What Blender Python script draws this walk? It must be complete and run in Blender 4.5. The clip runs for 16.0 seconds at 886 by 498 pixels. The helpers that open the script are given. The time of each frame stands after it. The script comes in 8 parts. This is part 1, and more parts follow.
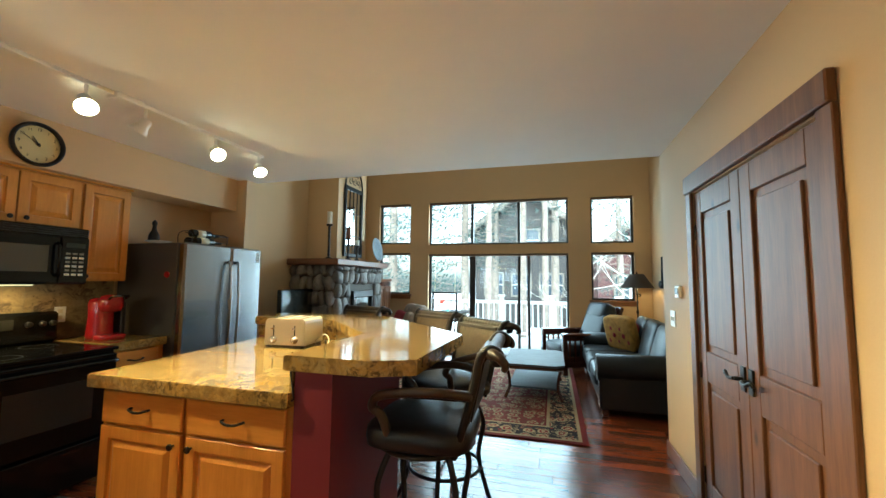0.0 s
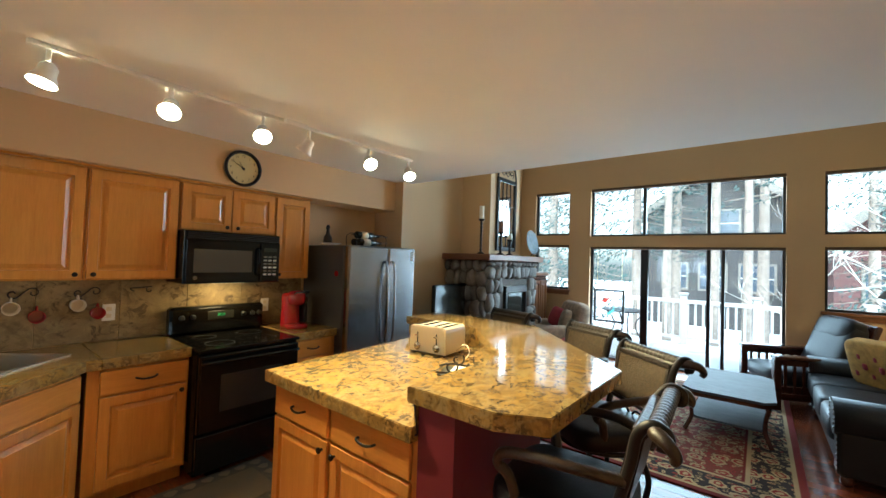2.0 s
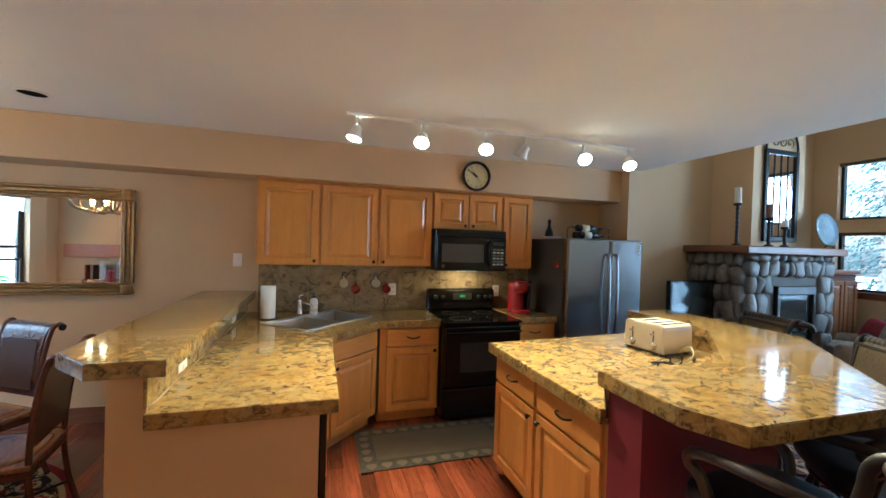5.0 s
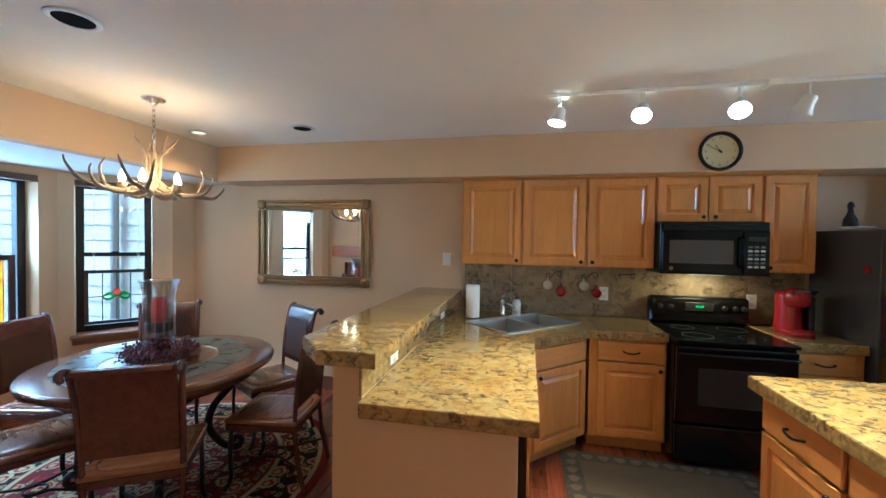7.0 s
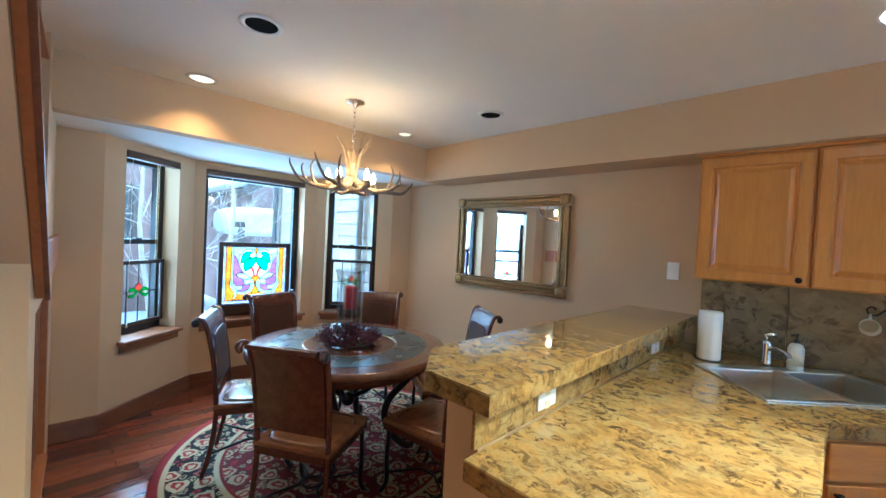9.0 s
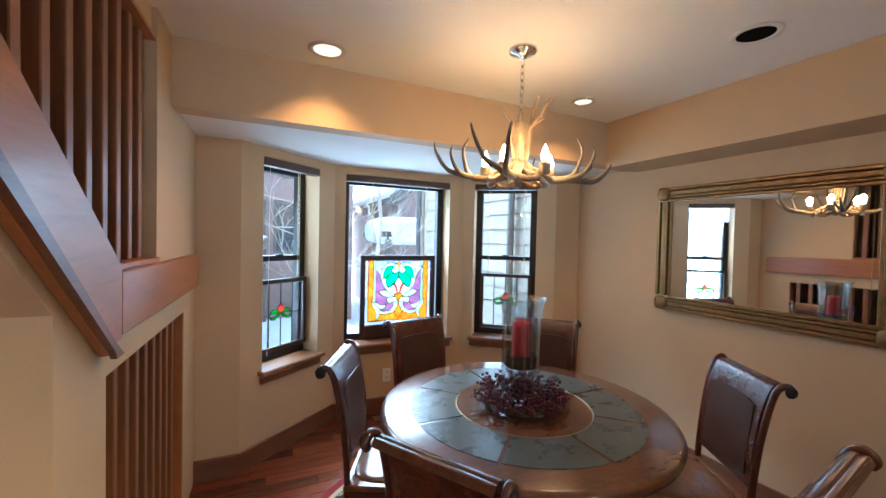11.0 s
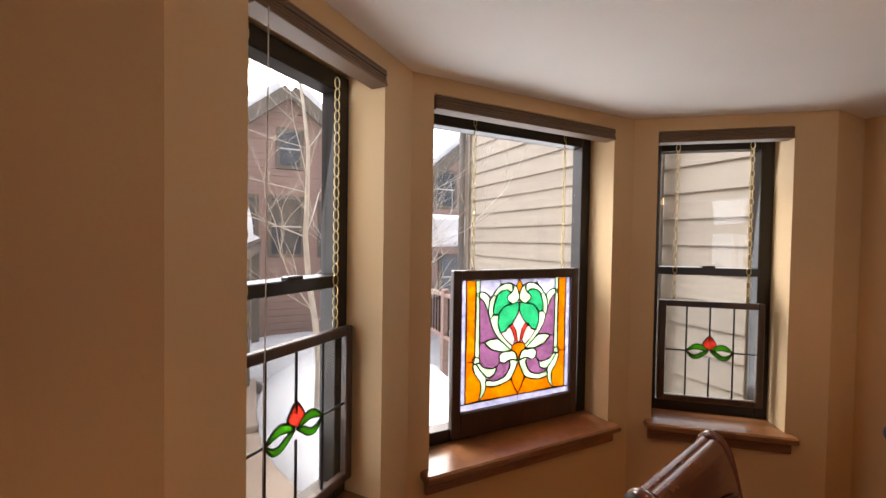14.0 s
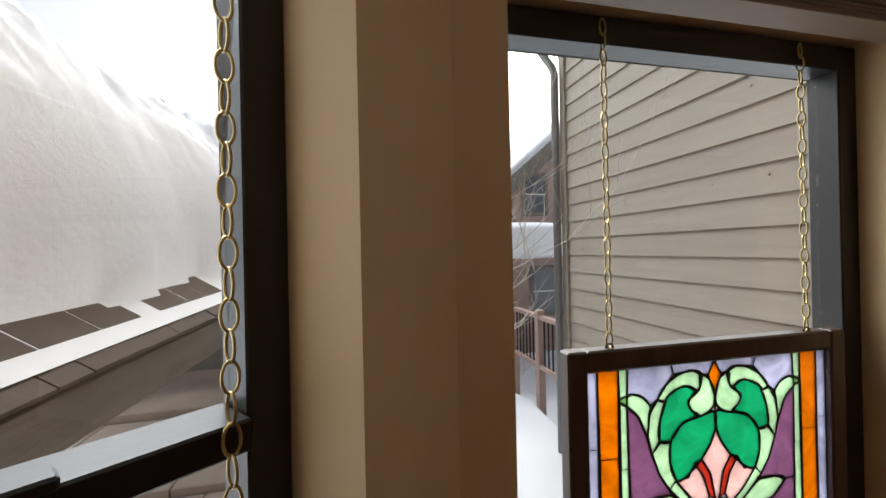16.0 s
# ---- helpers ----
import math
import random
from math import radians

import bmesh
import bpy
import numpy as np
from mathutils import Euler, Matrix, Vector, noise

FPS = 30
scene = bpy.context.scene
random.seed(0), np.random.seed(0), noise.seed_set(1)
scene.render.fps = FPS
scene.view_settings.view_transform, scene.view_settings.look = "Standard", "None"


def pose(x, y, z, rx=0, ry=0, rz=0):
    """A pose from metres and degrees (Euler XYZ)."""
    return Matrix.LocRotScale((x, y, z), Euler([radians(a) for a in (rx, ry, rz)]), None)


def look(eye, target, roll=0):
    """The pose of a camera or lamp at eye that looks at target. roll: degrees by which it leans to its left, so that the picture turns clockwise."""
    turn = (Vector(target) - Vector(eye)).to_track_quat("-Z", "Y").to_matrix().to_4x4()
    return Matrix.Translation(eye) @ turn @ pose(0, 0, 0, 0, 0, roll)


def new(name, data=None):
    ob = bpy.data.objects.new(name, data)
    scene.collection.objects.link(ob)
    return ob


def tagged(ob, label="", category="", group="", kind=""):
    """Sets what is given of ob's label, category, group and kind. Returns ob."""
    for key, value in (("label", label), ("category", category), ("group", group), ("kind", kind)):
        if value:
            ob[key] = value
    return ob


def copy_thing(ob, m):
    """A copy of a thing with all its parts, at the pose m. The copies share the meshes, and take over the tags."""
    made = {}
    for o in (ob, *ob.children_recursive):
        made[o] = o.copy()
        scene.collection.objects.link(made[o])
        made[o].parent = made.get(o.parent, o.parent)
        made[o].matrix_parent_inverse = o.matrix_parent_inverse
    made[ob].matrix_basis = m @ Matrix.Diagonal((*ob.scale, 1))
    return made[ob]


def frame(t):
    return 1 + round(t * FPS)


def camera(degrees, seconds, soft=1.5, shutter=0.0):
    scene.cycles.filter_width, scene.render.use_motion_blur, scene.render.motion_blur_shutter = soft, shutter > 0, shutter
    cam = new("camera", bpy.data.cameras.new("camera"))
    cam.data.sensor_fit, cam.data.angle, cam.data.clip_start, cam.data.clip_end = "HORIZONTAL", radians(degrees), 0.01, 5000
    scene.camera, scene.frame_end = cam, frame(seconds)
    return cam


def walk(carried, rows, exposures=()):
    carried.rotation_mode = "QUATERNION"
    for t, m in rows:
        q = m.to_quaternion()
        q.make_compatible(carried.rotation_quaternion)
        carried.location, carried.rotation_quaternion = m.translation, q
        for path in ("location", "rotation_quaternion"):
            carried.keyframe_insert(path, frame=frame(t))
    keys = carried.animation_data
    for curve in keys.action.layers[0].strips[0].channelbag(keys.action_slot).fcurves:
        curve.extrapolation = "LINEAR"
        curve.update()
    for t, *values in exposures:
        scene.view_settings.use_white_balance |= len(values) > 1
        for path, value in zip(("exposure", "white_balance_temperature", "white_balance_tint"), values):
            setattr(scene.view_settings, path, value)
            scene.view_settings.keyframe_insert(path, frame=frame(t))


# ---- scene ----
cam = camera(96.8, 16.0)
PATH = [
    (0, (0.087, 0.482, 1.392), (-0.45, 2.402, 1.553), 0.6),
    (0.5, (0.11, 0.6, 1.503), (-0.621, 2.457, 1.631), 0.9),
    (1, (0.092, 0.677, 1.578), (-0.821, 2.454, 1.671), 1.4),
    (1.5, (0.051, 0.737, 1.581), (-1.041, 2.411, 1.651), 1.8),
    (2, (0.079, 0.774, 1.579), (-1.175, 2.331, 1.637), 1.9),
    (2.5, (0.168, 0.793, 1.573), (-1.235, 2.218, 1.621), 2.0),
    (3, (0.305, 0.831, 1.574), (-1.237, 2.104, 1.61), 2.2),
    (3.5, (0.396, 0.822, 1.572), (-1.261, 1.942, 1.597), 2.2),
    (6, (0.371, 0.772, 1.6), (-1.624, 0.91, 1.562), 1.2),
    (6.5, (0.283, 0.794, 1.577), (-1.712, 0.661, 1.538), 0.9),
    (7, (0.124, 0.82, 1.578), (-1.832, 0.403, 1.533), 0.8),
    (7.5, (-0.023, 0.885, 1.573), (-1.892, 0.172, 1.534), 1.3),
    (8, (-0.174, 0.968, 1.575), (-1.913, -0.019, 1.53), 2.0),
    (8.5, (-0.313, 0.96, 1.536), (-1.897, -0.259, 1.493), 2.6),
    (9, (-0.515, 0.879, 1.53), (-1.924, -0.539, 1.485), 2.9),
    (9.5, (-0.615, 0.718, 1.555), (-1.864, -0.843, 1.496), 2.45),
    (10, (-0.765, 0.53, 1.552), (-1.832, -1.161, 1.506), 2.1),
    (12.5, (-0.912, -1.032, 1.573), (-1.694, -2.872, 1.522), 0.9),
    (13, (-0.926, -1.367, 1.543), (-1.733, -3.196, 1.494), 1.1),
    (13.5, (-0.909, -1.683, 1.523), (-1.764, -3.491, 1.476), 1.1),
    (14, (-0.909, -2.002, 1.533), (-1.786, -3.799, 1.489), 0.9),
    (14.5, (-0.973, -2.3, 1.54), (-1.824, -4.11, 1.507), 0.7),
    (15, (-1.057, -2.545, 1.58), (-1.782, -4.409, 1.541), 0.0),
    (15.5, (-1.122, -2.756, 1.59), (-1.747, -4.656, 1.573), -0.6),
    (16, (-1.3, -2.828, 1.61), (-1.75, -4.776, 1.614), -1.2),
]
walk(cam, [(t, look(eye, target, roll)) for t, eye, target, roll in PATH], [(0, 2.45, 5400, -15), (1.5, 2.45, 5300, -11), (3.5, 2.48, 5250, -6), (6, 2.55, 4030, -9), (9, 2.6, 3980, -11), (10, 2.53, 4130, -9), (12.5, 1.95, 6000, 8), (13.8, 1.65, 7200, 17), (14.5, 1.45, 6800, 14), (15, 1.2, 6200, 11), (16, 0.55, 6800, 9)])

# world, sun and large lights
world = bpy.data.worlds.new("world")
scene.world = world
world.use_nodes = True
wn = world.node_tree
sky = wn.nodes.new("ShaderNodeTexSky")
sky.sky_type, sky.sun_disc = "NISHITA", False
sky.sun_elevation, sky.sun_rotation = radians(38), radians(200)
sky.air_density, sky.dust_density, sky.ozone_density = 1.0, 3.0, 1.0
cloud = wn.nodes.new("ShaderNodeHueSaturation")                # high cloud: a paler sky
cloud.inputs["Saturation"].default_value = 0.45
wn.links.new(sky.outputs[0], cloud.inputs["Color"])
wn.links.new(cloud.outputs[0], wn.nodes["Background"].inputs[0])
wn.nodes["Background"].inputs[1].default_value = 0.15


def lamp(name, kind, m, energy, color, **more):
    data = bpy.data.lights.new(name, kind)
    data.energy, data.color = energy, color
    if kind == "SUN":
        data.angle = more["angle"]
    elif kind == "AREA":
        data.shape, data.size, data.size_y = "RECTANGLE", more["size"], more["size_y"]
    elif kind == "SPOT":
        data.spot_size, data.spot_blend, data.shadow_soft_size = more["cone"], 0.6, more["soft"]
    else:
        data.shadow_soft_size = more["soft"]
    ob = new(name, data)
    ob.matrix_basis = m
    return ob


lamp("sun", "SUN", look((0, 0, 9), (-0.45, 0.75, 8.0)), 3.8, (0.86, 0.93, 1.0), angle=radians(40))
# the sky's light as it enters the large openings
lamp("sky_light_slider", "AREA", look((-0.95, 7.99, 1.0), (-0.95, 4.0, 0.5)), 19, (0.76, 0.88, 1.0), size=2.5, size_y=1.75)
lamp("sky_light_transom", "AREA", look((-0.95, 7.99, 2.5), (-0.95, 4.0, 1.2)), 12, (0.76, 0.88, 1.0), size=2.5, size_y=0.75)
lamp("sky_light_bay_west", "AREA", look((-3.17, -3.30, 1.4), (-1.0, -1.0, 0.9)), 1.9, (0.76, 0.88, 1.0), size=0.5, size_y=1.35)
lamp("sky_light_bay_east", "AREA", look((-0.95, -3.30, 1.4), (-3.0, -1.0, 0.9)), 1.9, (0.76, 0.88, 1.0), size=0.5, size_y=1.35)
lamp("sky_light_bay", "AREA", look((-2.05, -3.69, 1.4), (-2.06, 0.0, 0.9)), 4.2, (0.76, 0.88, 1.0), size=0.9, size_y=1.35)


# materials
def nodes_of(name):
    m = bpy.data.materials.new(name)
    m.use_nodes = True
    nt = m.node_tree
    return m, nt, nt.nodes["Principled BSDF"], nt.links.new


def ramp(nt, fac, stops):
    r = nt.nodes.new("ShaderNodeValToRGB")
    while len(r.color_ramp.elements) < len(stops):
        r.color_ramp.elements.new(0.5)
    for e, (p, c) in zip(r.color_ramp.elements, stops):
        e.position, e.color = p, (*c, 1)
    nt.links.new(fac, r.inputs[0])
    return r.outputs[0]


def coords(nt, scale=(1, 1, 1), turn=(0, 0, 0)):
    g, mp = nt.nodes.new("ShaderNodeTexCoord"), nt.nodes.new("ShaderNodeMapping")
    mp.inputs["Scale"].default_value, mp.inputs["Rotation"].default_value = scale, turn
    nt.links.new(g.outputs["Object"], mp.inputs[0])
    return mp.outputs[0]


def noise_of(nt, vec, scale, detail=4, rough=0.6, distort=0.0):
    n = nt.nodes.new("ShaderNodeTexNoise")
    n.inputs["Scale"].default_value, n.inputs["Detail"].default_value = scale, detail
    n.inputs["Roughness"].default_value, n.inputs["Distortion"].default_value = rough, distort
    nt.links.new(vec, n.inputs["Vector"])
    return n.outputs[0]


def bump(nt, b, height, strength, distance=0.01):
    n = nt.nodes.new("ShaderNodeBump")
    n.inputs["Strength"].default_value, n.inputs["Distance"].default_value = strength, distance
    nt.links.new(height, n.inputs["Height"])
    nt.links.new(n.outputs[0], b.inputs["Normal"])


def mix_colour(nt, fac, a, b, kind="MIX"):
    n = nt.nodes.new("ShaderNodeMix")
    n.data_type, n.blend_type = "RGBA", kind
    for slot, v in ((0, fac), (6, a), (7, b)):
        if hasattr(v, "is_linked"):
            nt.links.new(v, n.inputs[slot])
        else:
            n.inputs[slot].default_value = (*v, 1) if slot else v
    return n.outputs[2]


def tone(c, k):
    return tuple(min(1.0, v * k) for v in c)


def plain(name, c, rough=0.5, metal=0.0, vary=0.12, scale=3.0, grain=60.0, relief=0.1, coat=0.0, spec=0.5, piece=0.0):
    """A surface of one colour with cloudy and fine variation, wear in its gloss, and fine relief."""
    m, nt, b, link = nodes_of(name)
    v = coords(nt)
    big, small = noise_of(nt, v, scale, 3), noise_of(nt, v, grain, 4)
    col = ramp(nt, big, [(0.25, tone(c, 1 - vary)), (0.75, tone(c, 1 + vary))])
    col = mix_colour(nt, 0.25, col, ramp(nt, small, [(0.3, tone(c, 1 - vary)), (0.7, tone(c, 1 + vary))]))
    if piece:
        info = nt.nodes.new("ShaderNodeObjectInfo")
        col = mix_colour(nt, 1.0, col, ramp(nt, info.outputs["Random"], [(0, (1 - piece,) * 3), (1, (1, 1, 1))]), "MULTIPLY")
    link(col, b.inputs["Base Color"])
    rr = nt.nodes.new("ShaderNodeMapRange")
    rr.inputs[3].default_value, rr.inputs[4].default_value = max(0.02, rough * 0.85), min(1, rough * 1.15)
    link(big, rr.inputs[0])
    link(rr.outputs[0], b.inputs["Roughness"])
    b.inputs["Metallic"].default_value, b.inputs["Coat Weight"].default_value = metal, coat
    b.inputs["Specular IOR Level"].default_value = spec
    if relief:
        bump(nt, b, small, relief, 0.004)
    return m


def wood(name, dark, light, rough=0.4, stretch=(1.5, 14, 14), coat=0.0, piece=0.0, scale=2.0, knots=0.0):
    """Wood whose grain runs along the axis with the smallest stretch."""
    m, nt, b, link = nodes_of(name)
    v = coords(nt, stretch)
    if piece:
        info = nt.nodes.new("ShaderNodeObjectInfo")
        add = nt.nodes.new("ShaderNodeVectorMath")
        add.operation = "ADD"
        sc = nt.nodes.new("ShaderNodeMath")
        sc.operation, sc.inputs[1].default_value = "MULTIPLY", 40.0
        link(info.outputs["Random"], sc.inputs[0])
        link(v, add.inputs[0])
        link(sc.outputs[0], add.inputs[1])
        v = add.outputs[0]
    grain, fine = noise_of(nt, v, scale, 5, 0.65, 0.6), noise_of(nt, v, scale * 6, 3)
    col = ramp(nt, grain, [(0.28, dark), (0.5, tuple((p + q) / 2 for p, q in zip(dark, light))), (0.72, light)])
    col = mix_colour(nt, 0.3, col, ramp(nt, fine, [(0.35, dark), (0.65, light)]))
    if knots:
        vo = nt.nodes.new("ShaderNodeTexVoronoi")
        vo.inputs["Scale"].default_value = 3.2
        link(coords(nt, (1, 1, 0.55)), vo.inputs["Vector"])
        col = mix_colour(nt, ramp(nt, vo.outputs["Distance"], [(0.02, (knots,) * 3), (0.09, (0, 0, 0))]), col, tone(dark, 0.25))
    if piece:
        col = mix_colour(nt, 1.0, col, ramp(nt, info.outputs["Random"], [(0, (1 - piece,) * 3), (0.5, (1 - piece * 0.4, 1 - piece * 0.5, 1 - piece * 0.5)), (1, (1, 1, 1))]), "MULTIPLY")
    link(col, b.inputs["Base Color"])
    b.inputs["Roughness"].default_value, b.inputs["Coat Weight"].default_value = rough, coat
    b.inputs["Coat Roughness"].default_value = 0.15
    bump(nt, b, fine, 0.08, 0.003)
    return m


def granite(name, base, warm, dark, rough=0.1, scale=1.0, cover=0.0):
    """Polished stone: cloudy gold ground, clustered dark flecks that run one way, and fine pepper."""
    m, nt, b, link = nodes_of(name)
    v, w = coords(nt, (scale, scale * 0.78, scale), (0, 0, 0.7)), coords(nt, (scale, scale, scale))
    clouds, flecks = noise_of(nt, w, 4, 6, 0.7, 0.8), noise_of(nt, v, 15, 7, 0.72, 0.9)
    pepper, patch, brown = noise_of(nt, w, 90, 4, 0.75), noise_of(nt, w, 3.2, 3, 0.6, 0.5), noise_of(nt, v, 8, 7, 0.72, 1.0)
    col = ramp(nt, clouds, [(0.3, tone(base, 0.75)), (0.44, base), (0.56, warm), (0.72, tone(warm, 0.7))])
    mid = tuple(0.5 * p + 0.5 * q for p, q in zip(warm, dark))
    col = mix_colour(nt, ramp(nt, brown, [(0.46, (0, 0, 0)), (0.58, (0.85,) * 3)]), col, mid)
    fl = mix_colour(nt, 1.0, ramp(nt, flecks, [(0.54 - cover, (0, 0, 0)), (0.62 - cover, (1, 1, 1))]), ramp(nt, patch, [(0.34, (0.3,) * 3), (0.56, (0.95,) * 3)]), "MULTIPLY")
    col = mix_colour(nt, fl, col, dark)
    col = mix_colour(nt, ramp(nt, pepper, [(0.52, (0, 0, 0)), (0.70, (0.45,) * 3)]), col, mid)
    link(col, b.inputs["Base Color"])
    b.inputs["Roughness"].default_value, b.inputs["Coat Weight"].default_value = rough, 0.3
    b.inputs["Coat Roughness"].default_value = 0.04
    return m


def antler(name, c, shaded_tip):
    """Bone that browns towards the outer tines, whose shade is painted in too."""
    m, nt, b, link = nodes_of(name)
    v = coords(nt)
    ln = nt.nodes.new("ShaderNodeVectorMath")
    ln.operation = "LENGTH"
    flat = coords(nt, (1, 1, 0))
    link(flat, ln.inputs[0])
    streak = noise_of(nt, coords(nt, (30, 30, 8)), 2, 4)
    fac = mix_colour(nt, 0.35, ramp(nt, ln.outputs["Value"], [(0.17, (0, 0, 0)), (0.33, (1, 1, 1))]), ramp(nt, streak, [(0.3, (0, 0, 0)), (0.7, (1, 1, 1))]))
    base = ramp(nt, noise_of(nt, v, 14, 4), [(0.3, tone(c, 0.7)), (0.7, tone(c, 1.15))])
    link(mix_colour(nt, fac, base, shaded_tip), b.inputs["Base Color"])
    b.inputs["Roughness"].default_value = 0.45
    bump(nt, b, streak, 0.4, 0.003)
    return m


def glow(name, c, strength):
    m, nt, b, link = nodes_of(name)
    b.inputs["Base Color"].default_value = (*c, 1)
    b.inputs["Emission Color"].default_value, b.inputs["Emission Strength"].default_value = (*c, 1), strength
    return m


def pane_glass(name, tint=(1, 1, 1), gloss=0.06, rough=0.0):
    m, nt, b, link = nodes_of(name)
    t, g, mix = nt.nodes.new("ShaderNodeBsdfTransparent"), nt.nodes.new("ShaderNodeBsdfGlossy"), nt.nodes.new("ShaderNodeMixShader")
    t.inputs[0].default_value, g.inputs["Roughness"].default_value = (*tint, 1), rough
    f, pw_ = nt.nodes.new("ShaderNodeLayerWeight"), nt.nodes.new("ShaderNodeMath")
    f.inputs[0].default_value = 0.5
    pw_.operation, pw_.inputs[1].default_value = "POWER", 4.0
    rg_ = nt.nodes.new("ShaderNodeMapRange")
    rg_.inputs[3].default_value, rg_.inputs[4].default_value = gloss * 0.5, 0.5
    link(f.outputs["Facing"], pw_.inputs[0])
    link(pw_.outputs[0], rg_.inputs[0])
    link(rg_.outputs[0], mix.inputs[0])
    link(t.outputs[0], mix.inputs[1])
    link(g.outputs[0], mix.inputs[2])
    link(mix.outputs[0], nt.nodes["Material Output"].inputs[0])
    return m


def art_glass(name, c, clear=0.55):
    """Coloured opalescent glass: part clear, part scattering, with ripples."""
    m, nt, b, link = nodes_of(name)
    t, s, g = nt.nodes.new("ShaderNodeBsdfTransparent"), nt.nodes.new("ShaderNodeBsdfTranslucent"), nt.nodes.new("ShaderNodeBsdfGlossy")
    n = noise_of(nt, coords(nt), 14, 4, 0.6, 1.5)
    col = ramp(nt, n, [(0.3, tone(c, 0.72)), (0.7, tone(c, 1.15))])
    for sh in (t, s):
        link(col, sh.inputs[0])
    g.inputs["Roughness"].default_value = 0.15
    a, z = nt.nodes.new("ShaderNodeMixShader"), nt.nodes.new("ShaderNodeMixShader")
    a.inputs[0].default_value, z.inputs[0].default_value = 1 - clear, 0.06
    link(t.outputs[0], a.inputs[1]), link(s.outputs[0], a.inputs[2])
    link(a.outputs[0], z.inputs[1]), link(g.outputs[0], z.inputs[2])
    link(z.outputs[0], nt.nodes["Material Output"].inputs[0])
    return m


def carpet(name, field, motif, cream, edge, size, round_rug=False):
    """A knotted rug: a field with flower-like motifs, a patterned border and an edge band. size: half lengths, or radius."""
    m, nt, b, link = nodes_of(name)
    v = coords(nt)
    sep = nt.nodes.new("ShaderNodeSeparateXYZ")
    link(v, sep.inputs[0])

    def mth(op, a, c=None):
        n = nt.nodes.new("ShaderNodeMath")
        n.operation = op
        for i, q in enumerate((a, c)):
            if q is not None:
                if hasattr(q, "is_linked"):
                    link(q, n.inputs[i])
                else:
                    n.inputs[i].default_value = q
        return n.outputs[0]

    if round_rug:
        d = mth("SUBTRACT", size[0], mth("SQRT", mth("ADD", mth("MULTIPLY", sep.outputs[0], sep.outputs[0]), mth("MULTIPLY", sep.outputs[1], sep.outputs[1]))))
    else:
        d = mth("MINIMUM", mth("SUBTRACT", size[0], mth("ABSOLUTE", sep.outputs[0])), mth("SUBTRACT", size[1], mth("ABSOLUTE", sep.outputs[1])))
    warp, sc, nz = nt.nodes.new("ShaderNodeVectorMath"), nt.nodes.new("ShaderNodeVectorMath"), nt.nodes.new("ShaderNodeTexNoise")
    warp.operation, sc.operation = "ADD", "SCALE"
    nz.inputs["Scale"].default_value, sc.inputs[3].default_value = 16.0, 0.075
    link(v, nz.inputs["Vector"])
    link(nz.outputs["Color"], sc.inputs[0])
    link(v, warp.inputs[0]), link(sc.outputs[0], warp.inputs[1])

    def cells(scale, loose=1.0):
        vo = nt.nodes.new("ShaderNodeTexVoronoi")
        vo.voronoi_dimensions = "2D"
        vo.inputs["Scale"].default_value, vo.inputs["Randomness"].default_value = scale, loose
        link(warp.outputs[0], vo.inputs["Vector"])
        return vo.outputs["Distance"], vo.outputs["Color"]

    def mask(f, p, q):
        return ramp(nt, f, [(p, (1, 1, 1)), (q, (0, 0, 0))])

    big, big_id = cells(6.0, 0.55)
    leaf, leaf_id = cells(17.0, 0.9)
    leaf_col = ramp(nt, leaf_id, [(0.3, tone(cream, 0.55)), (0.5, cream), (0.7, tone(edge, 1.3))])

    def ground(base, strong):
        c = mix_colour(nt, mask(leaf, 0.30, 0.36), base, leaf_col)
        c = mix_colour(nt, mask(leaf, 0.10, 0.14), c, tone(base, 0.6))
        c = mix_colour(nt, mask(big, 0.36, 0.39), c, tone(base, 0.7))
        c = mix_colour(nt, mask(big, 0.32, 0.35), c, strong)
        c = mix_colour(nt, mask(big, 0.20, 0.23), c, tone(edge, 1.2))
        return mix_colour(nt, mask(big, 0.10, 0.13), c, strong)

    inner, border = ground(field, tone(cream, 0.8)), ground(motif, cream)
    step = lambda p: ramp(nt, d, [(p, (0, 0, 0)), (p + 0.005, (1, 1, 1))])
    col = edge
    for p, c in ((0.05, cream), (0.08, border), (0.33, cream), (0.36, tone(edge, 0.8)), (0.38, inner)):
        col = mix_colour(nt, step(p), col, c)
    worn = ramp(nt, noise_of(nt, v, 3, 4), [(0.3, (0.8,) * 3), (0.7, (1, 1, 1))])
    link(mix_colour(nt, 1.0, col, worn, "MULTIPLY"), b.inputs["Base Color"])
    b.inputs["Roughness"].default_value = 0.95
    b.inputs["Specular IOR Level"].default_value = 0.2
    bump(nt, b, noise_of(nt, v, 220, 2), 0.5, 0.004)
    return m


TAN = plain("tan_wall_paint", (0.57, 0.395, 0.215), 0.7, vary=0.05, scale=1.2, grain=130, relief=0.12)
CEIL = plain("white_ceiling_paint", (0.82, 0.79, 0.74), 0.8, vary=0.04, scale=1.5, grain=150, relief=0.12)
MAPLE = wood("honey_maple", (0.48, 0.195, 0.032), (0.64, 0.295, 0.056), 0.28, (9, 9, 0.8), 0.25)
MAPLE_H = wood("honey_maple_cross_grain", (0.48, 0.195, 0.032), (0.64, 0.295, 0.056), 0.28, (0.8, 0.8, 9), 0.25)
GRANITE = granite("golden_granite", (0.345, 0.245, 0.095), (0.365, 0.222, 0.056), (0.085, 0.053, 0.023), 0.1, 1.7, 0.035)
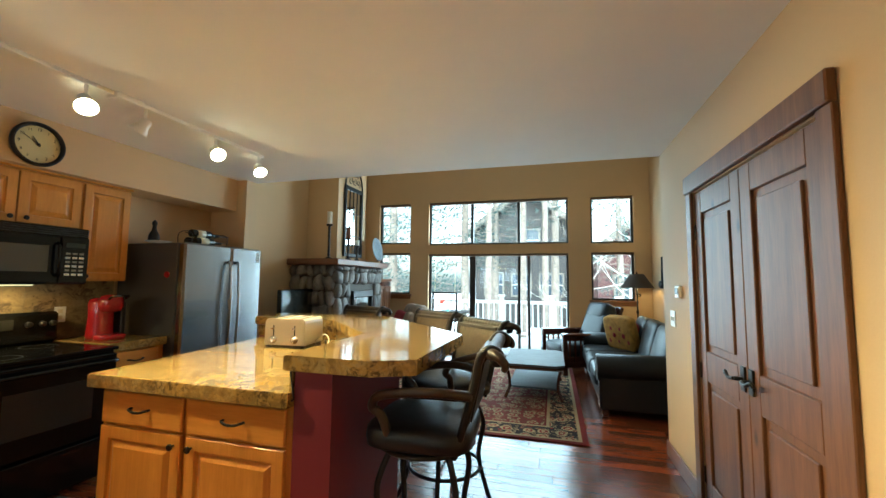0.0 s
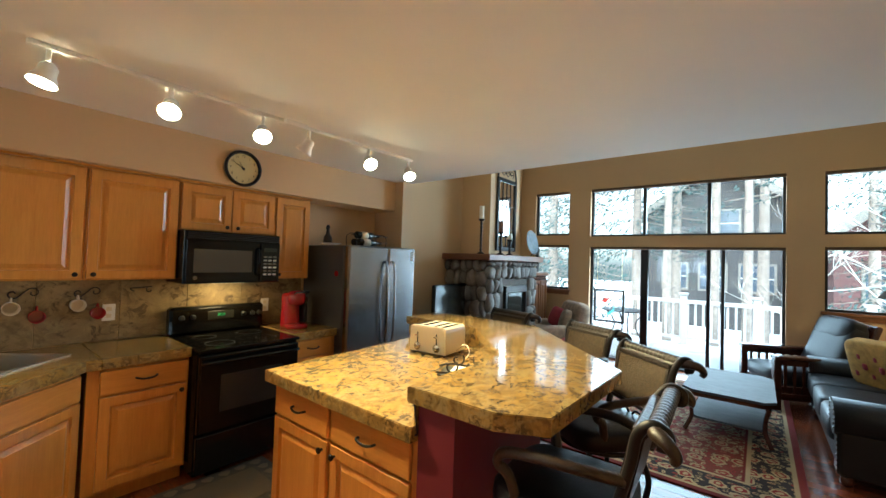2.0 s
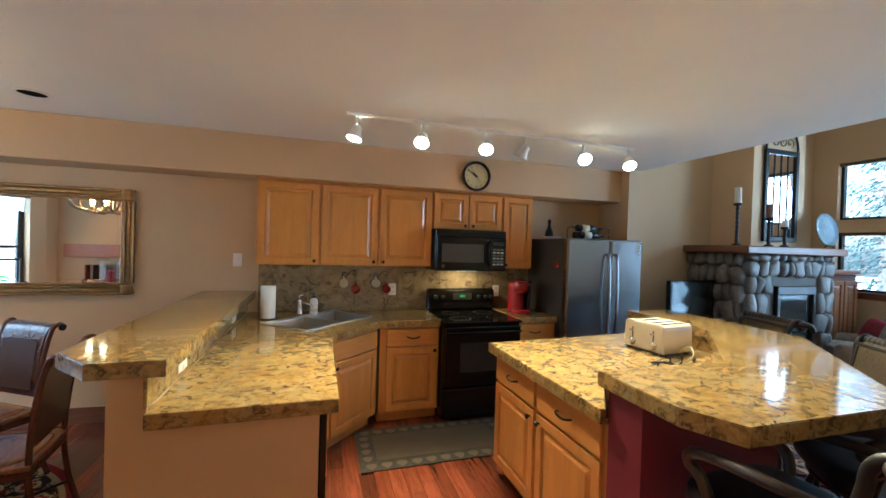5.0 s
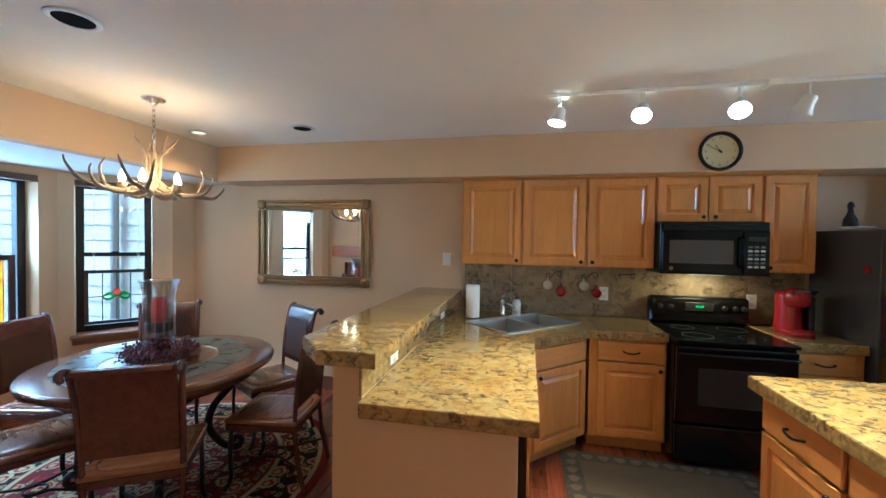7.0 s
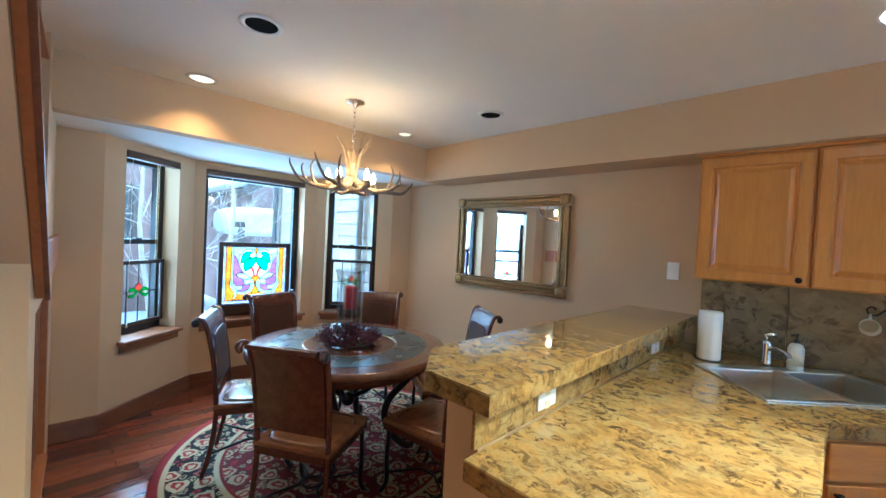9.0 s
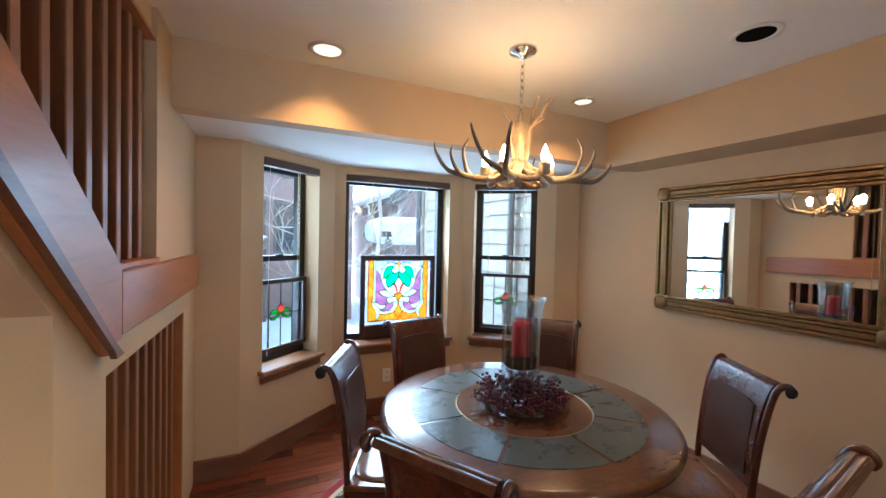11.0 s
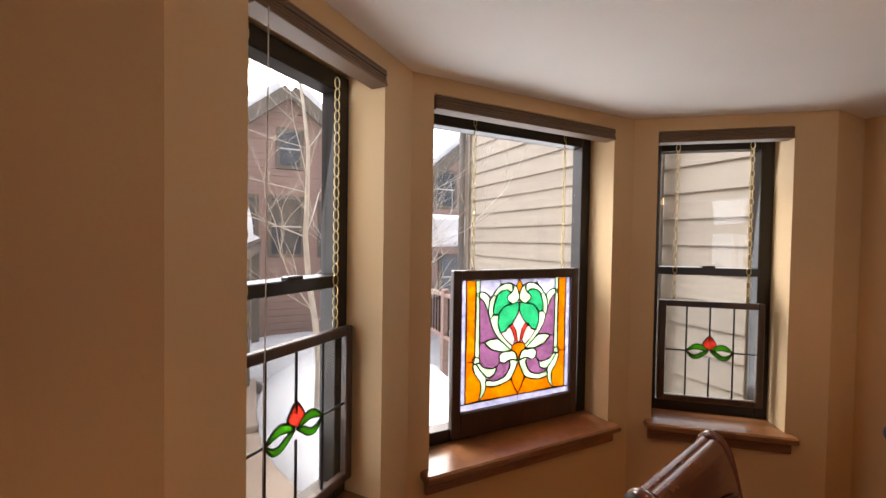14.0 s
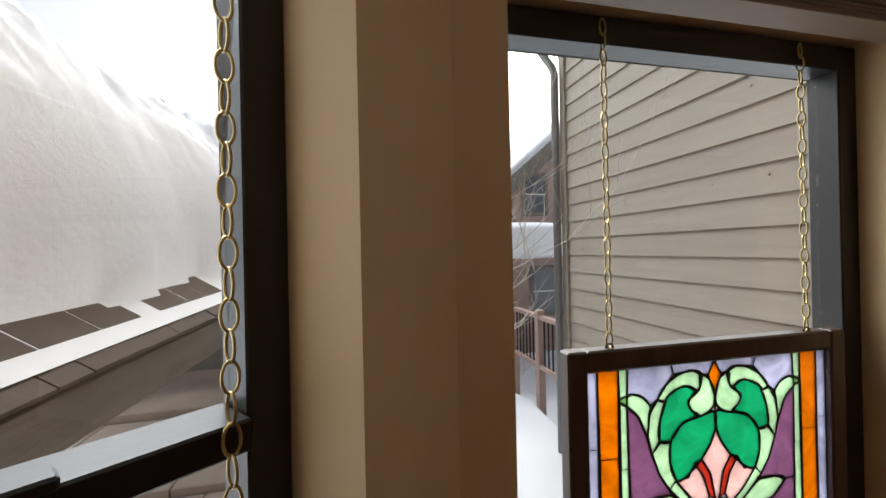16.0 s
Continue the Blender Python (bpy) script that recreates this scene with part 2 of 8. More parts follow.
SPLASH = granite("brown_granite_backsplash", (0.24, 0.18, 0.10), (0.30, 0.225, 0.115), (0.08, 0.058, 0.04), 0.2, 0.8, 0.02)
FLOORWOOD = wood("cherry_floor_boards", (0.14, 0.028, 0.012), (0.36, 0.10, 0.035), 0.2, (1.2, 14, 14), 0.35, piece=0.6)
TRIM = wood("brown_stained_trim", (0.11, 0.04, 0.018), (0.22, 0.085, 0.035), 0.4, (1, 1, 12), 0.1)
SILL = wood("brown_window_sill", (0.13, 0.05, 0.02), (0.30, 0.13, 0.05), 0.3, (2, 2, 12), 0.3)
ALDER = wood("knotty_alder_door", (0.075, 0.025, 0.008), (0.20, 0.078, 0.024), 0.5, (8, 8, 0.7), 0.0, knots=0.9)
STAIRWOOD = wood("orange_stained_fir", (0.30, 0.095, 0.022), (0.44, 0.155, 0.042), 0.35, (8, 0.9, 8), 0.2)
BALUSTER = wood("brown_baluster_wood", (0.17, 0.065, 0.022), (0.30, 0.12, 0.045), 0.4, (12, 12, 1), 0.1)
MAHOG = wood("dark_mahogany", (0.045, 0.014, 0.009), (0.11, 0.035, 0.02), 0.26, (2, 9, 9), 0.4)
TABLEWOOD = wood("brown_table_wood", (0.07, 0.026, 0.012), (0.17, 0.07, 0.032), 0.22, (3, 9, 9), 0.5)
SEATWOOD = wood("brown_seat_wood", (0.13, 0.05, 0.02), (0.27, 0.12, 0.05), 0.25, (9, 2, 9), 0.4)
SLATE = plain("green_grey_slate", (0.085, 0.10, 0.095), 0.28, vary=0.35, scale=9, grain=40, relief=0.3, piece=0.3)
IRON = plain("dark_iron", (0.022, 0.019, 0.018), 0.42, 0.6, vary=0.2, relief=0.15)
BRONZE = plain("dark_bronze_frame", (0.018, 0.014, 0.012), 0.35, 0.3, vary=0.1)
BLACK = plain("black_enamel", (0.005, 0.005, 0.005), 0.13, vary=0.1, relief=0.02, spec=0.3)
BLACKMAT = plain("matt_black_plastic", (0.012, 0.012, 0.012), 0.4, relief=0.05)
MWGLASS = plain("grey_microwave_glass", (0.075, 0.07, 0.058), 0.12, vary=0.05, relief=0)
CHAIRLEATHER = plain("brown_chair_leather", (0.062, 0.027, 0.017), 0.34, vary=0.25, scale=9, grain=90, relief=0.3)
DARKGLASS = plain("dark_oven_glass", (0.028, 0.028, 0.024), 0.1, relief=0)
STEEL = plain("brushed_steel", (0.30, 0.30, 0.31), 0.22, 1.0, vary=0.05, scale=2, grain=90, relief=0.04)
BOWLSTEEL = plain("bright_sink_steel", (0.74, 0.74, 0.73), 0.3, 1.0, vary=0.05, scale=2, grain=90, relief=0.04)
CHROME = plain("chrome", (0.75, 0.75, 0.75), 0.12, 1.0, vary=0.03, relief=0)
FRIDGESIDE = plain("dark_grey_fridge_side", (0.075, 0.07, 0.065), 0.45, 0.2, vary=0.05, grain=200)
LEATHER = plain("black_leather", (0.010, 0.0105, 0.013), 0.4, spec=0.35, vary=0.25, scale=5, grain=110, relief=0.35)
BROWNLEATHER = plain("brown_tooled_leather", (0.03, 0.018, 0.011), 0.33, vary=0.4, scale=14, grain=70, relief=0.8)
CANE = plain("bronze_woven_panel", (0.095, 0.064, 0.032), 0.35, 0.3, vary=0.5, scale=60, grain=120, relief=0.9)
BURGUNDY = plain("burgundy_paint", (0.15, 0.012, 0.022), 0.5, vary=0.06, grain=130)
CREAM = plain("cream_enamel", (0.74, 0.66, 0.50), 0.25, vary=0.03, relief=0.02)
WHITE = plain("white_plastic", (0.80, 0.78, 0.74), 0.4, vary=0.02, relief=0.02)
PAPER = plain("white_paper_towel", (0.82, 0.80, 0.77), 0.9, vary=0.03, grain=200, relief=0.4)
RED = plain("red_plastic", (0.36, 0.012, 0.018), 0.22, vary=0.05, relief=0.02, coat=0.2)
GOLD = plain("antique_gold_frame", (0.25, 0.145, 0.05), 0.36, 0.85, vary=0.35, scale=25, grain=120, relief=0.5)
MIRROR = plain("mirror_silver", (0.86, 0.86, 0.85), 0.01, 1.0, vary=0.0, relief=0)
BRASS = plain("pale_brass_chain", (0.55, 0.42, 0.20), 0.3, 1.0, vary=0.1, relief=0)
REDWAX = plain("red_candle_wax", (0.42, 0.012, 0.03), 0.45, vary=0.08)
WHITEWAX = plain("white_candle_wax", (0.72, 0.68, 0.60), 0.5, vary=0.05)
BERRY = plain("burgundy_berries", (0.10, 0.006, 0.022), 0.35, vary=0.5, scale=30)
STONE = plain("river_stone", (0.22, 0.195, 0.17), 0.55, vary=0.4, scale=5, grain=40, relief=0.5, piece=0.5)
MORTAR = plain("grey_mortar", (0.13, 0.115, 0.10), 0.9, vary=0.2, grain=80, relief=0.6)
MAT = plain("olive_brown_mat", (0.075, 0.052, 0.027), 0.95, vary=0.25, scale=7, grain=150, relief=0.6)
MATEDGE = plain("dark_olive_mat_border", (0.045, 0.034, 0.02), 0.95, vary=0.6, scale=24, grain=150, relief=0.6)
FABRIC = plain("beige_floral_fabric", (0.30, 0.22, 0.15), 0.95, vary=0.5, scale=14, grain=180, relief=0.5)
REDFABRIC = plain("red_fabric", (0.26, 0.03, 0.04), 0.95, vary=0.3, scale=16, grain=180, relief=0.5)
YELLOWFABRIC = plain("gold_patterned_fabric", (0.42, 0.24, 0.05), 0.9, vary=0.5, scale=18, grain=160, relief=0.5)
SHADE = plain("brown_lamp_shade", (0.06, 0.04, 0.028), 0.8, vary=0.12, grain=150, relief=0.3)
BLIND = plain("folded_brown_blind", (0.14, 0.085, 0.05), 0.6, vary=0.12)
RAILWHITE = plain("white_blind_rail", (0.66, 0.60, 0.50), 0.5, vary=0.05)
GREYTOP = wood("grey_stone_top_wood", (0.045, 0.05, 0.056), (0.12, 0.128, 0.14), 0.6, (3, 9, 9), 0.0)
CLOCKFACE = plain("ivory_clock_face", (0.58, 0.49, 0.24), 0.5, vary=0.06)
GLASS = pane_glass("window_glass")
CUPGLASS = pane_glass("hurricane_glass", (0.93, 0.945, 0.95), 0.26, 0.05)
BULB = glow("lit_bulb", (1.0, 0.70, 0.34), 9.0)
SPOTFACE = glow("lit_spot_lens", (1.0, 0.82, 0.55), 11.0)
CANLIGHT = glow("lit_recessed_lens", (1.0, 0.78, 0.45), 0.3)
GREENLED = glow("oven_clock_digits", (0.1, 1.0, 0.3), 0.02)
G_GREEN = art_glass("green_art_glass", (0.02, 0.55, 0.32))
G_PURPLE = art_glass("purple_art_glass", (0.42, 0.25, 0.36))
G_AMBER = art_glass("amber_art_glass", (0.80, 0.36, 0.03))
G_PALE = art_glass("pale_green_art_glass", (0.66, 0.82, 0.60))
G_PINK = art_glass("pink_art_glass", (0.92, 0.66, 0.62))
G_LILAC = art_glass("lilac_art_glass", (0.66, 0.65, 0.76), 0.7)
G_RED = art_glass("red_art_glass", (0.72, 0.17, 0.12))
G_LIME = art_glass("lime_art_glass", (0.16, 0.44, 0.07))
G_CLEAR = pane_glass("clear_leaded_glass", (0.96, 0.97, 0.97))
G_TEAL = art_glass("teal_art_glass", (0.35, 0.72, 0.66))
LEAD = plain("dark_lead_came", (0.03, 0.028, 0.027), 0.5, 0.5)
SNOW = plain("snow", (0.74, 0.76, 0.79), 0.7, vary=0.05, scale=1.5, grain=22, relief=1.0)
CONCRETE = plain("tan_patio_concrete", (0.46, 0.37, 0.30), 0.8, vary=0.18, scale=1.5, grain=60, relief=0.2)
TAUPE = wood("taupe_lap_siding", (0.27, 0.235, 0.19), (0.34, 0.30, 0.245), 0.7, (6, 0.6, 9), piece=0.12)
LODGE = wood("dark_lodge_siding", (0.022, 0.019, 0.018), (0.045, 0.04, 0.038), 0.8, (0.6, 6, 9))
REDSIDING = wood("red_brown_siding", (0.26, 0.17, 0.145), (0.36, 0.25, 0.215), 0.7, (0.6, 6, 9))
GREYTIMBER = wood("grey_brown_timber", (0.10, 0.085, 0.07), (0.17, 0.15, 0.125), 0.8, (6, 0.6, 6))
SHINGLE = plain("brown_roof_shingle", (0.085, 0.065, 0.05), 0.9, vary=0.4, scale=8, relief=0.5)
FLATBLACK = plain("flat_black_baffle", (0.004, 0.004, 0.004), 0.95, spec=0.05)
BARK = plain("tree_bark", (0.17, 0.135, 0.11), 0.9, vary=0.5, scale=7, grain=30, relief=0.9)
BIRCH = plain("pale_aspen_bark", (0.52, 0.48, 0.42), 0.8, vary=0.25, scale=9, relief=0.4)
NEEDLES = plain("conifer_needles", (0.03, 0.055, 0.05), 0.8, vary=0.5, scale=2, relief=0.2)
DECKWHITE = plain("white_painted_rail", (0.50, 0.47, 0.44), 0.6, vary=0.1)
DARKPANE = plain("dark_far_window", (0.05, 0.06, 0.075), 0.1, relief=0)
PIPE = plain("grey_downspout", (0.16, 0.155, 0.15), 0.45, 0.2, vary=0.06)
RUG = carpet("persian_rug_wool", (0.17, 0.035, 0.022), (0.035, 0.026, 0.026), (0.44, 0.32, 0.17), (0.19, 0.022, 0.018), (1.2, 1.55))
ROUNDRUG = carpet("round_rug_wool", (0.12, 0.02, 0.022), (0.018, 0.015, 0.016), (0.46, 0.37, 0.21), (0.20, 0.02, 0.02), (1.13,), True)


# mesh helpers
def box(bm, x0, x1, y0, y1, z0, z1, bev=0.0, m=None):
    """A box with chamfered edges."""
    c, h = Vector(((x0 + x1) / 2, (y0 + y1) / 2, (z0 + z1) / 2)), (abs(x1 - x0) / 2, abs(y1 - y0) / 2, abs(z1 - z0) / 2)
    bev = min(bev, *(q * 0.45 for q in h))
    put = (lambda p: bm.verts.new(m @ (c + Vector(p)))) if m else (lambda p: bm.verts.new(c + Vector(p)))
    if bev <= 0:
        v = {s: put((s[0] * h[0], s[1] * h[1], s[2] * h[2])) for s in ((a, b, d) for a in (-1, 1) for b in (-1, 1) for d in (-1, 1))}
        for f in (((-1, -1, -1), (-1, -1, 1), (-1, 1, 1), (-1, 1, -1)), ((1, -1, -1), (1, 1, -1), (1, 1, 1), (1, -1, 1)), ((-1, -1, -1), (1, -1, -1), (1, -1, 1), (-1, -1, 1)),
                  ((-1, 1, -1), (-1, 1, 1), (1, 1, 1), (1, 1, -1)), ((-1, -1, -1), (-1, 1, -1), (1, 1, -1), (1, -1, -1)), ((-1, -1, 1), (1, -1, 1), (1, 1, 1), (-1, 1, 1))):
            bm.faces.new([v[s] for s in f])
        return
    v = {}
    for a in (-1, 1):
        for b in (-1, 1):
            for d in (-1, 1):
                s = (a, b, d)
                for ax in range(3):
                    v[s, ax] = put([s[i] * (h[i] - (0 if i == ax else bev)) for i in range(3)])
    made = []
    for ax in range(3):
        i, j = (ax + 1) % 3, (ax + 2) % 3
        for sg in (-1, 1):
            ring = []
            for p, q in ((-1, -1), (1, -1), (1, 1), (-1, 1)):
                s = [0, 0, 0]
                s[ax], s[i], s[j] = sg, p, q
                ring.append(v[tuple(s), ax])
            made.append(bm.faces.new(ring if sg > 0 else ring[::-1]))
        for p in (-1, 1):
            for q in (-1, 1):
                lo, hi = [0, 0, 0], [0, 0, 0]
                lo[ax], hi[ax] = -1, 1
                lo[i] = hi[i] = p
                lo[j] = hi[j] = q
                made.append(bm.faces.new((v[tuple(lo), i], v[tuple(hi), i], v[tuple(hi), j], v[tuple(lo), j])))
    for a in (-1, 1):
        for b in (-1, 1):
            for d in (-1, 1):
                made.append(bm.faces.new([v[(a, b, d), k] for k in range(3)]))
    bmesh.ops.recalc_face_normals(bm, faces=made)


def prism(bm, poly, z0, z1, m=None, bev=0.0):
    """A plate with the outline poly (x, y), from z0 to z1."""
    n = len(poly)
    put = (lambda p: bm.verts.new(m @ Vector(p))) if m else bm.verts.new
    lo, hi = [put((x, y, z0)) for x, y in poly], [put((x, y, z1)) for x, y in poly]
    made = [bm.faces.new(lo[::-1]), bm.faces.new(hi)] + [bm.faces.new((lo[i], lo[(i + 1) % n], hi[(i + 1) % n], hi[i])) for i in range(n)]
    bmesh.ops.recalc_face_normals(bm, faces=made)
    if bev:
        bmesh.ops.bevel(bm, geom=[e for e in made[1].edges] + [e for e in made[0].edges], offset=bev, segments=2, affect="EDGES")


def tube(bm, pts, r, seg=8, closed=False, m=None):
    """A round bar along pts; r: one radius, or one at each point."""
    pts = [Vector(p) for p in pts]
    n = len(pts)
    rr = r if isinstance(r, (list, tuple)) else [r] * n
    side, rings = None, []
    for i, p in enumerate(pts):
        a, b = pts[(i - 1) % n] if closed or i else p, pts[(i + 1) % n] if closed or i < n - 1 else p
        d = (b - a).normalized()
        if side is None:
            side = d.orthogonal().normalized()
        side = (side - d * side.dot(d)).normalized()
        up = d.cross(side)
        ring = []
        for k in range(seg):
            w = 2 * math.pi * k / seg
            q = p + (side * math.cos(w) + up * math.sin(w)) * rr[i]
            ring.append(bm.verts.new(m @ q if m else q))
        rings.append(ring)
    for i in range(n if closed else n - 1):
        s, t = rings[i], rings[(i + 1) % n]
        for k in range(seg):
            bm.faces.new((s[k], s[(k + 1) % seg], t[(k + 1) % seg], t[k])).smooth = True
    if not closed:
        bm.faces.new(rings[0][::-1])
        bm.faces.new(rings[-1])


def lathe(bm, prof, seg=20, at=(0, 0, 0), m=None, caps=True):
    """A turned body from (radius, height) pairs."""
    rings = []
    for r, z in prof:
        ring = []
        for k in range(seg):
            w = 2 * math.pi * k / seg
            q = Vector((at[0] + r * math.cos(w), at[1] + r * math.sin(w), at[2] + z))
            ring.append(bm.verts.new(m @ q if m else q))
        rings.append(ring)
    for s, t in zip(rings, rings[1:]):
        for k in range(seg):
            bm.faces.new((s[k], s[(k + 1) % seg], t[(k + 1) % seg], t[k])).smooth = True
    if caps:
        bm.faces.new(rings[0][::-1])
        bm.faces.new(rings[-1])


def pillow(bm, c, h, e=0.45, nu=20, nv=12, m=None, lump=0.0):
    """A soft, rounded block: centre, half sizes, squareness e (1 is an egg, 0.2 nearly a box)."""
    pw = lambda q: math.copysign(abs(q) ** e, q)
    rows = []
    for j in range(1, nv):
        b = -math.pi / 2 + math.pi * j / nv
        row = []
        for i in range(nu):
            a = 2 * math.pi * i / nu
            q = Vector((c[0] + h[0] * pw(math.cos(b)) * pw(math.cos(a)), c[1] + h[1] * pw(math.cos(b)) * pw(math.sin(a)), c[2] + h[2] * pw(math.sin(b))))
            if lump:
                q += noise.noise_vector(q * 7) * lump
            row.append(bm.verts.new(m @ q if m else q))
        rows.append(row)
    ends = [bm.verts.new((m @ Vector((c[0], c[1], c[2] + s * h[2]))) if m else (c[0], c[1], c[2] + s * h[2])) for s in (-1, 1)]
    for s, t in zip(rows, rows[1:]):
        for i in range(nu):
            bm.faces.new((s[i], s[(i + 1) % nu], t[(i + 1) % nu], t[i])).smooth = True
    for i in range(nu):
        bm.faces.new((rows[0][(i + 1) % nu], rows[0][i], ends[0])).smooth = True
        bm.faces.new((rows[-1][i], rows[-1][(i + 1) % nu], ends[1])).smooth = True


def curve_points(pts, n=6):
    """A smooth line through pts."""
    p = [Vector(q) for q in pts]
    out = []
    for i in range(len(p) - 1):
        a, b, c, d = p[max(i - 1, 0)], p[i], p[i + 1], p[min(i + 2, len(p) - 1)]
        for k in range(n):
            t = k / n
            out.append(0.5 * ((2 * b) + (c - a) * t + (2 * a - 5 * b + 4 * c - d) * t * t + (3 * b - a - 3 * c + d) * t ** 3))
    return out + [p[-1]]


def spiral(c, r0, r1, a0, a1, plane="xz", n=18):
    """A scroll about c, from radius r0 at angle a0 to r1 at a1 (degrees)."""
    out = []
    for i in range(n + 1):
        t = i / n
        r, a = r0 + (r1 - r0) * t, radians(a0 + (a1 - a0) * t)
        u, v = r * math.cos(a), r * math.sin(a)
        out.append(Vector(c) + Vector({"xz": (u, 0, v), "yz": (0, u, v), "xy": (u, v, 0)}[plane]))
    return out


def mesh_of(name, bm, mat):
    me = bpy.data.meshes.new(name)
    bm.to_mesh(me)
    bm.free()
    me.materials.append(mat)
    return me


def part(name, bm, mat, parent, label=""):
    ob = new(name, mesh_of(name, bm, mat))
    ob.parent = parent
    return tagged(ob, label=label)


def thing(name, label, category, m=None, group="", kind=""):
    ob = new(name)
    ob.empty_display_size = 0.05
    if m:
        ob.matrix_basis = m
    return tagged(ob, label, category, group, kind)


def struct(name, bm, mat, label, category):
    return tagged(new(name, mesh_of(name, bm, mat)), label, category, "", "structure")


def one(fn, *a, **k):
    bm = bmesh.new()
    fn(bm, *a, **k)
    return bm


def bx(*a, **k):
    return one(box, *a, **k)


def wall_with_holes(bm, a, b, z0, z1, thick, holes, side=1):
    """A wall from a to b (x, y), thickness to its left (side 1) or right (-1); holes: (from, to, z low, z high) along it."""
    a, b = Vector((*a, 0)), Vector((*b, 0))
    d = (b - a).normalized()
    m = Matrix.Translation(a) @ Matrix(((d.x, -d.y * side, 0, 0), (d.y, d.x * side, 0, 0), (0, 0, 1, 0), (0, 0, 0, 1)))
    length = (b - a).length
    us = sorted({0.0, length, *(h[0] for h in holes), *(h[1] for h in holes)})
    zs = sorted({z0, z1, *(h[2] for h in holes), *(h[3] for h in holes)})
    solid = lambda i, j: 0 <= i < len(us) - 1 and 0 <= j < len(zs) - 1 and not any(h[0] - 1e-6 <= us[i] and us[i + 1] <= h[1] + 1e-6 and h[2] - 1e-6 <= zs[j] and zs[j + 1] <= h[3] + 1e-6 for h in holes)
    vs = {}

    def at(i, j, k):
        if (i, j, k) not in vs:
            vs[i, j, k] = bm.verts.new(m @ Vector((us[i], thick * k, zs[j])))
        return vs[i, j, k]

    made = []
    for i in range(len(us) - 1):
        for j in range(len(zs) - 1):
            if not solid(i, j):
                continue
            made.append(bm.faces.new((at(i, j, 0), at(i + 1, j, 0), at(i + 1, j + 1, 0), at(i, j + 1, 0))))
            made.append(bm.faces.new((at(i, j, 1), at(i, j + 1, 1), at(i + 1, j + 1, 1), at(i + 1, j, 1))))
            for di, dj, e in ((-1, 0, ((i, j), (i, j + 1))), (1, 0, ((i + 1, j), (i + 1, j + 1))), (0, -1, ((i, j), (i + 1, j))), (0, 1, ((i, j + 1), (i + 1, j + 1)))):
                if not solid(i + di, j + dj):
                    (p, q), (r, s) = e
                    made.append(bm.faces.new((at(p, q, 0), at(r, s, 0), at(r, s, 1), at(p, q, 1))))
    bmesh.ops.recalc_face_normals(bm, faces=made)


def arc_poly(c, r, n=32, a0=0, a1=360):
    return [(c[0] + r * math.cos(radians(a0 + (a1 - a0) * i / n)), c[1] + r * math.sin(radians(a0 + (a1 - a0) * i / n))) for i in range(n + (a1 - a0 < 360))]


def letters(name, text, size, mat, parent, m, label=""):
    """Raised writing of the built-in font."""
    cu = bpy.data.curves.new(name, "FONT")
    cu.body, cu.size, cu.extrude, cu.align_x, cu.align_y = text, size, 0.0008, "CENTER", "CENTER"
    tmp = bpy.data.objects.new(name, cu)
    scene.collection.objects.link(tmp)
    dg = bpy.context.evaluated_depsgraph_get()
    me = bpy.data.meshes.new_from_object(tmp.evaluated_get(dg))
    bpy.data.objects.remove(tmp)
    bpy.data.curves.remove(cu)
    me.transform(m)
    me.materials.clear()
    me.materials.append(mat)
    ob = new(name, me)
    ob.parent = parent
    return tagged(ob, label=label)


# the place: kitchen and dining under a low ceiling, a tall living room to the north, a bay to the south
WX, EX, LEX, NY, SY = -3.63, 0.98, 1.70, 7.85, -2.85     # west, pantry, living east, north, south strip
CZ, SZ, HZ, CY = 2.48, 2.135, 4.40, 4.17                  # low ceiling, soffit underside, tall ceiling, ceiling edge
BC, BY = -2.06, -3.395                                    # bay's middle and its face
SX = -0.460                                              # stair wall
B0, B1 = 0.61, 1.29                                     # bay half widths, at the window and at the strip

struct("floor", bx(WX - 0.2, LEX + 0.2, SY - 0.75, NY + 0.17, -0.15, -0.02), MORTAR, "dark subfloor beneath cherry floor boards", "floor")
bm = bmesh.new()
wall_with_holes(bm, (WX, SY - 0.2), (WX, NY + 0.15), 0, HZ, 0.15, [], 1)
struct("wall_west", bm, TAN, "tan painted wall behind kitchen and dining room", "wall")
W1, WC, W4 = (-3.33, -2.65), (-2.27, 0.36), (0.74, 1.44)
north_holes = [(W1[0], W1[1], 2.12, 2.93), (W1[0], W1[1], 1.12, 1.94), (WC[0], WC[1], 2.09, 2.93), (WC[0], WC[1], 0.0, 1.91), (W4[0], W4[1], 2.08, 2.91), (W4[0], W4[1], 1.08, 1.92)]
bm = bmesh.new()
wall_with_holes(bm, (WX - 0.15, NY), (LEX + 0.15, NY), 0, HZ, 0.17, [(a - WX + 0.15, b - WX + 0.15, c, d) for a, b, c, d in north_holes], 1)
struct("wall_north", bm, TAN, "tall tan wall with windows and sliding door", "wall")
bm = bmesh.new()
wall_with_holes(bm, (LEX, CY), (LEX, NY), 0, HZ, 0.15, [], -1)
struct("wall_east_living", bm, TAN, "tall tan wall beside the sofa", "wall")
bm = bmesh.new()
wall_with_holes(bm, (EX, SY - 0.15), (EX, CY), 0, CZ + 0.3, 0.13, [(2.08 - SY + 0.15, 3.38 - SY + 0.15, 0, 1.98)], -1)
struct("wall_east_pantry", bm, TAN, "tan wall around the pantry doors", "wall")
struct("wall_jog", bx(EX + 0.13, LEX + 0.15, CY - 0.13, CY, 0, HZ), TAN, "short tan wall at the living room corner", "wall")
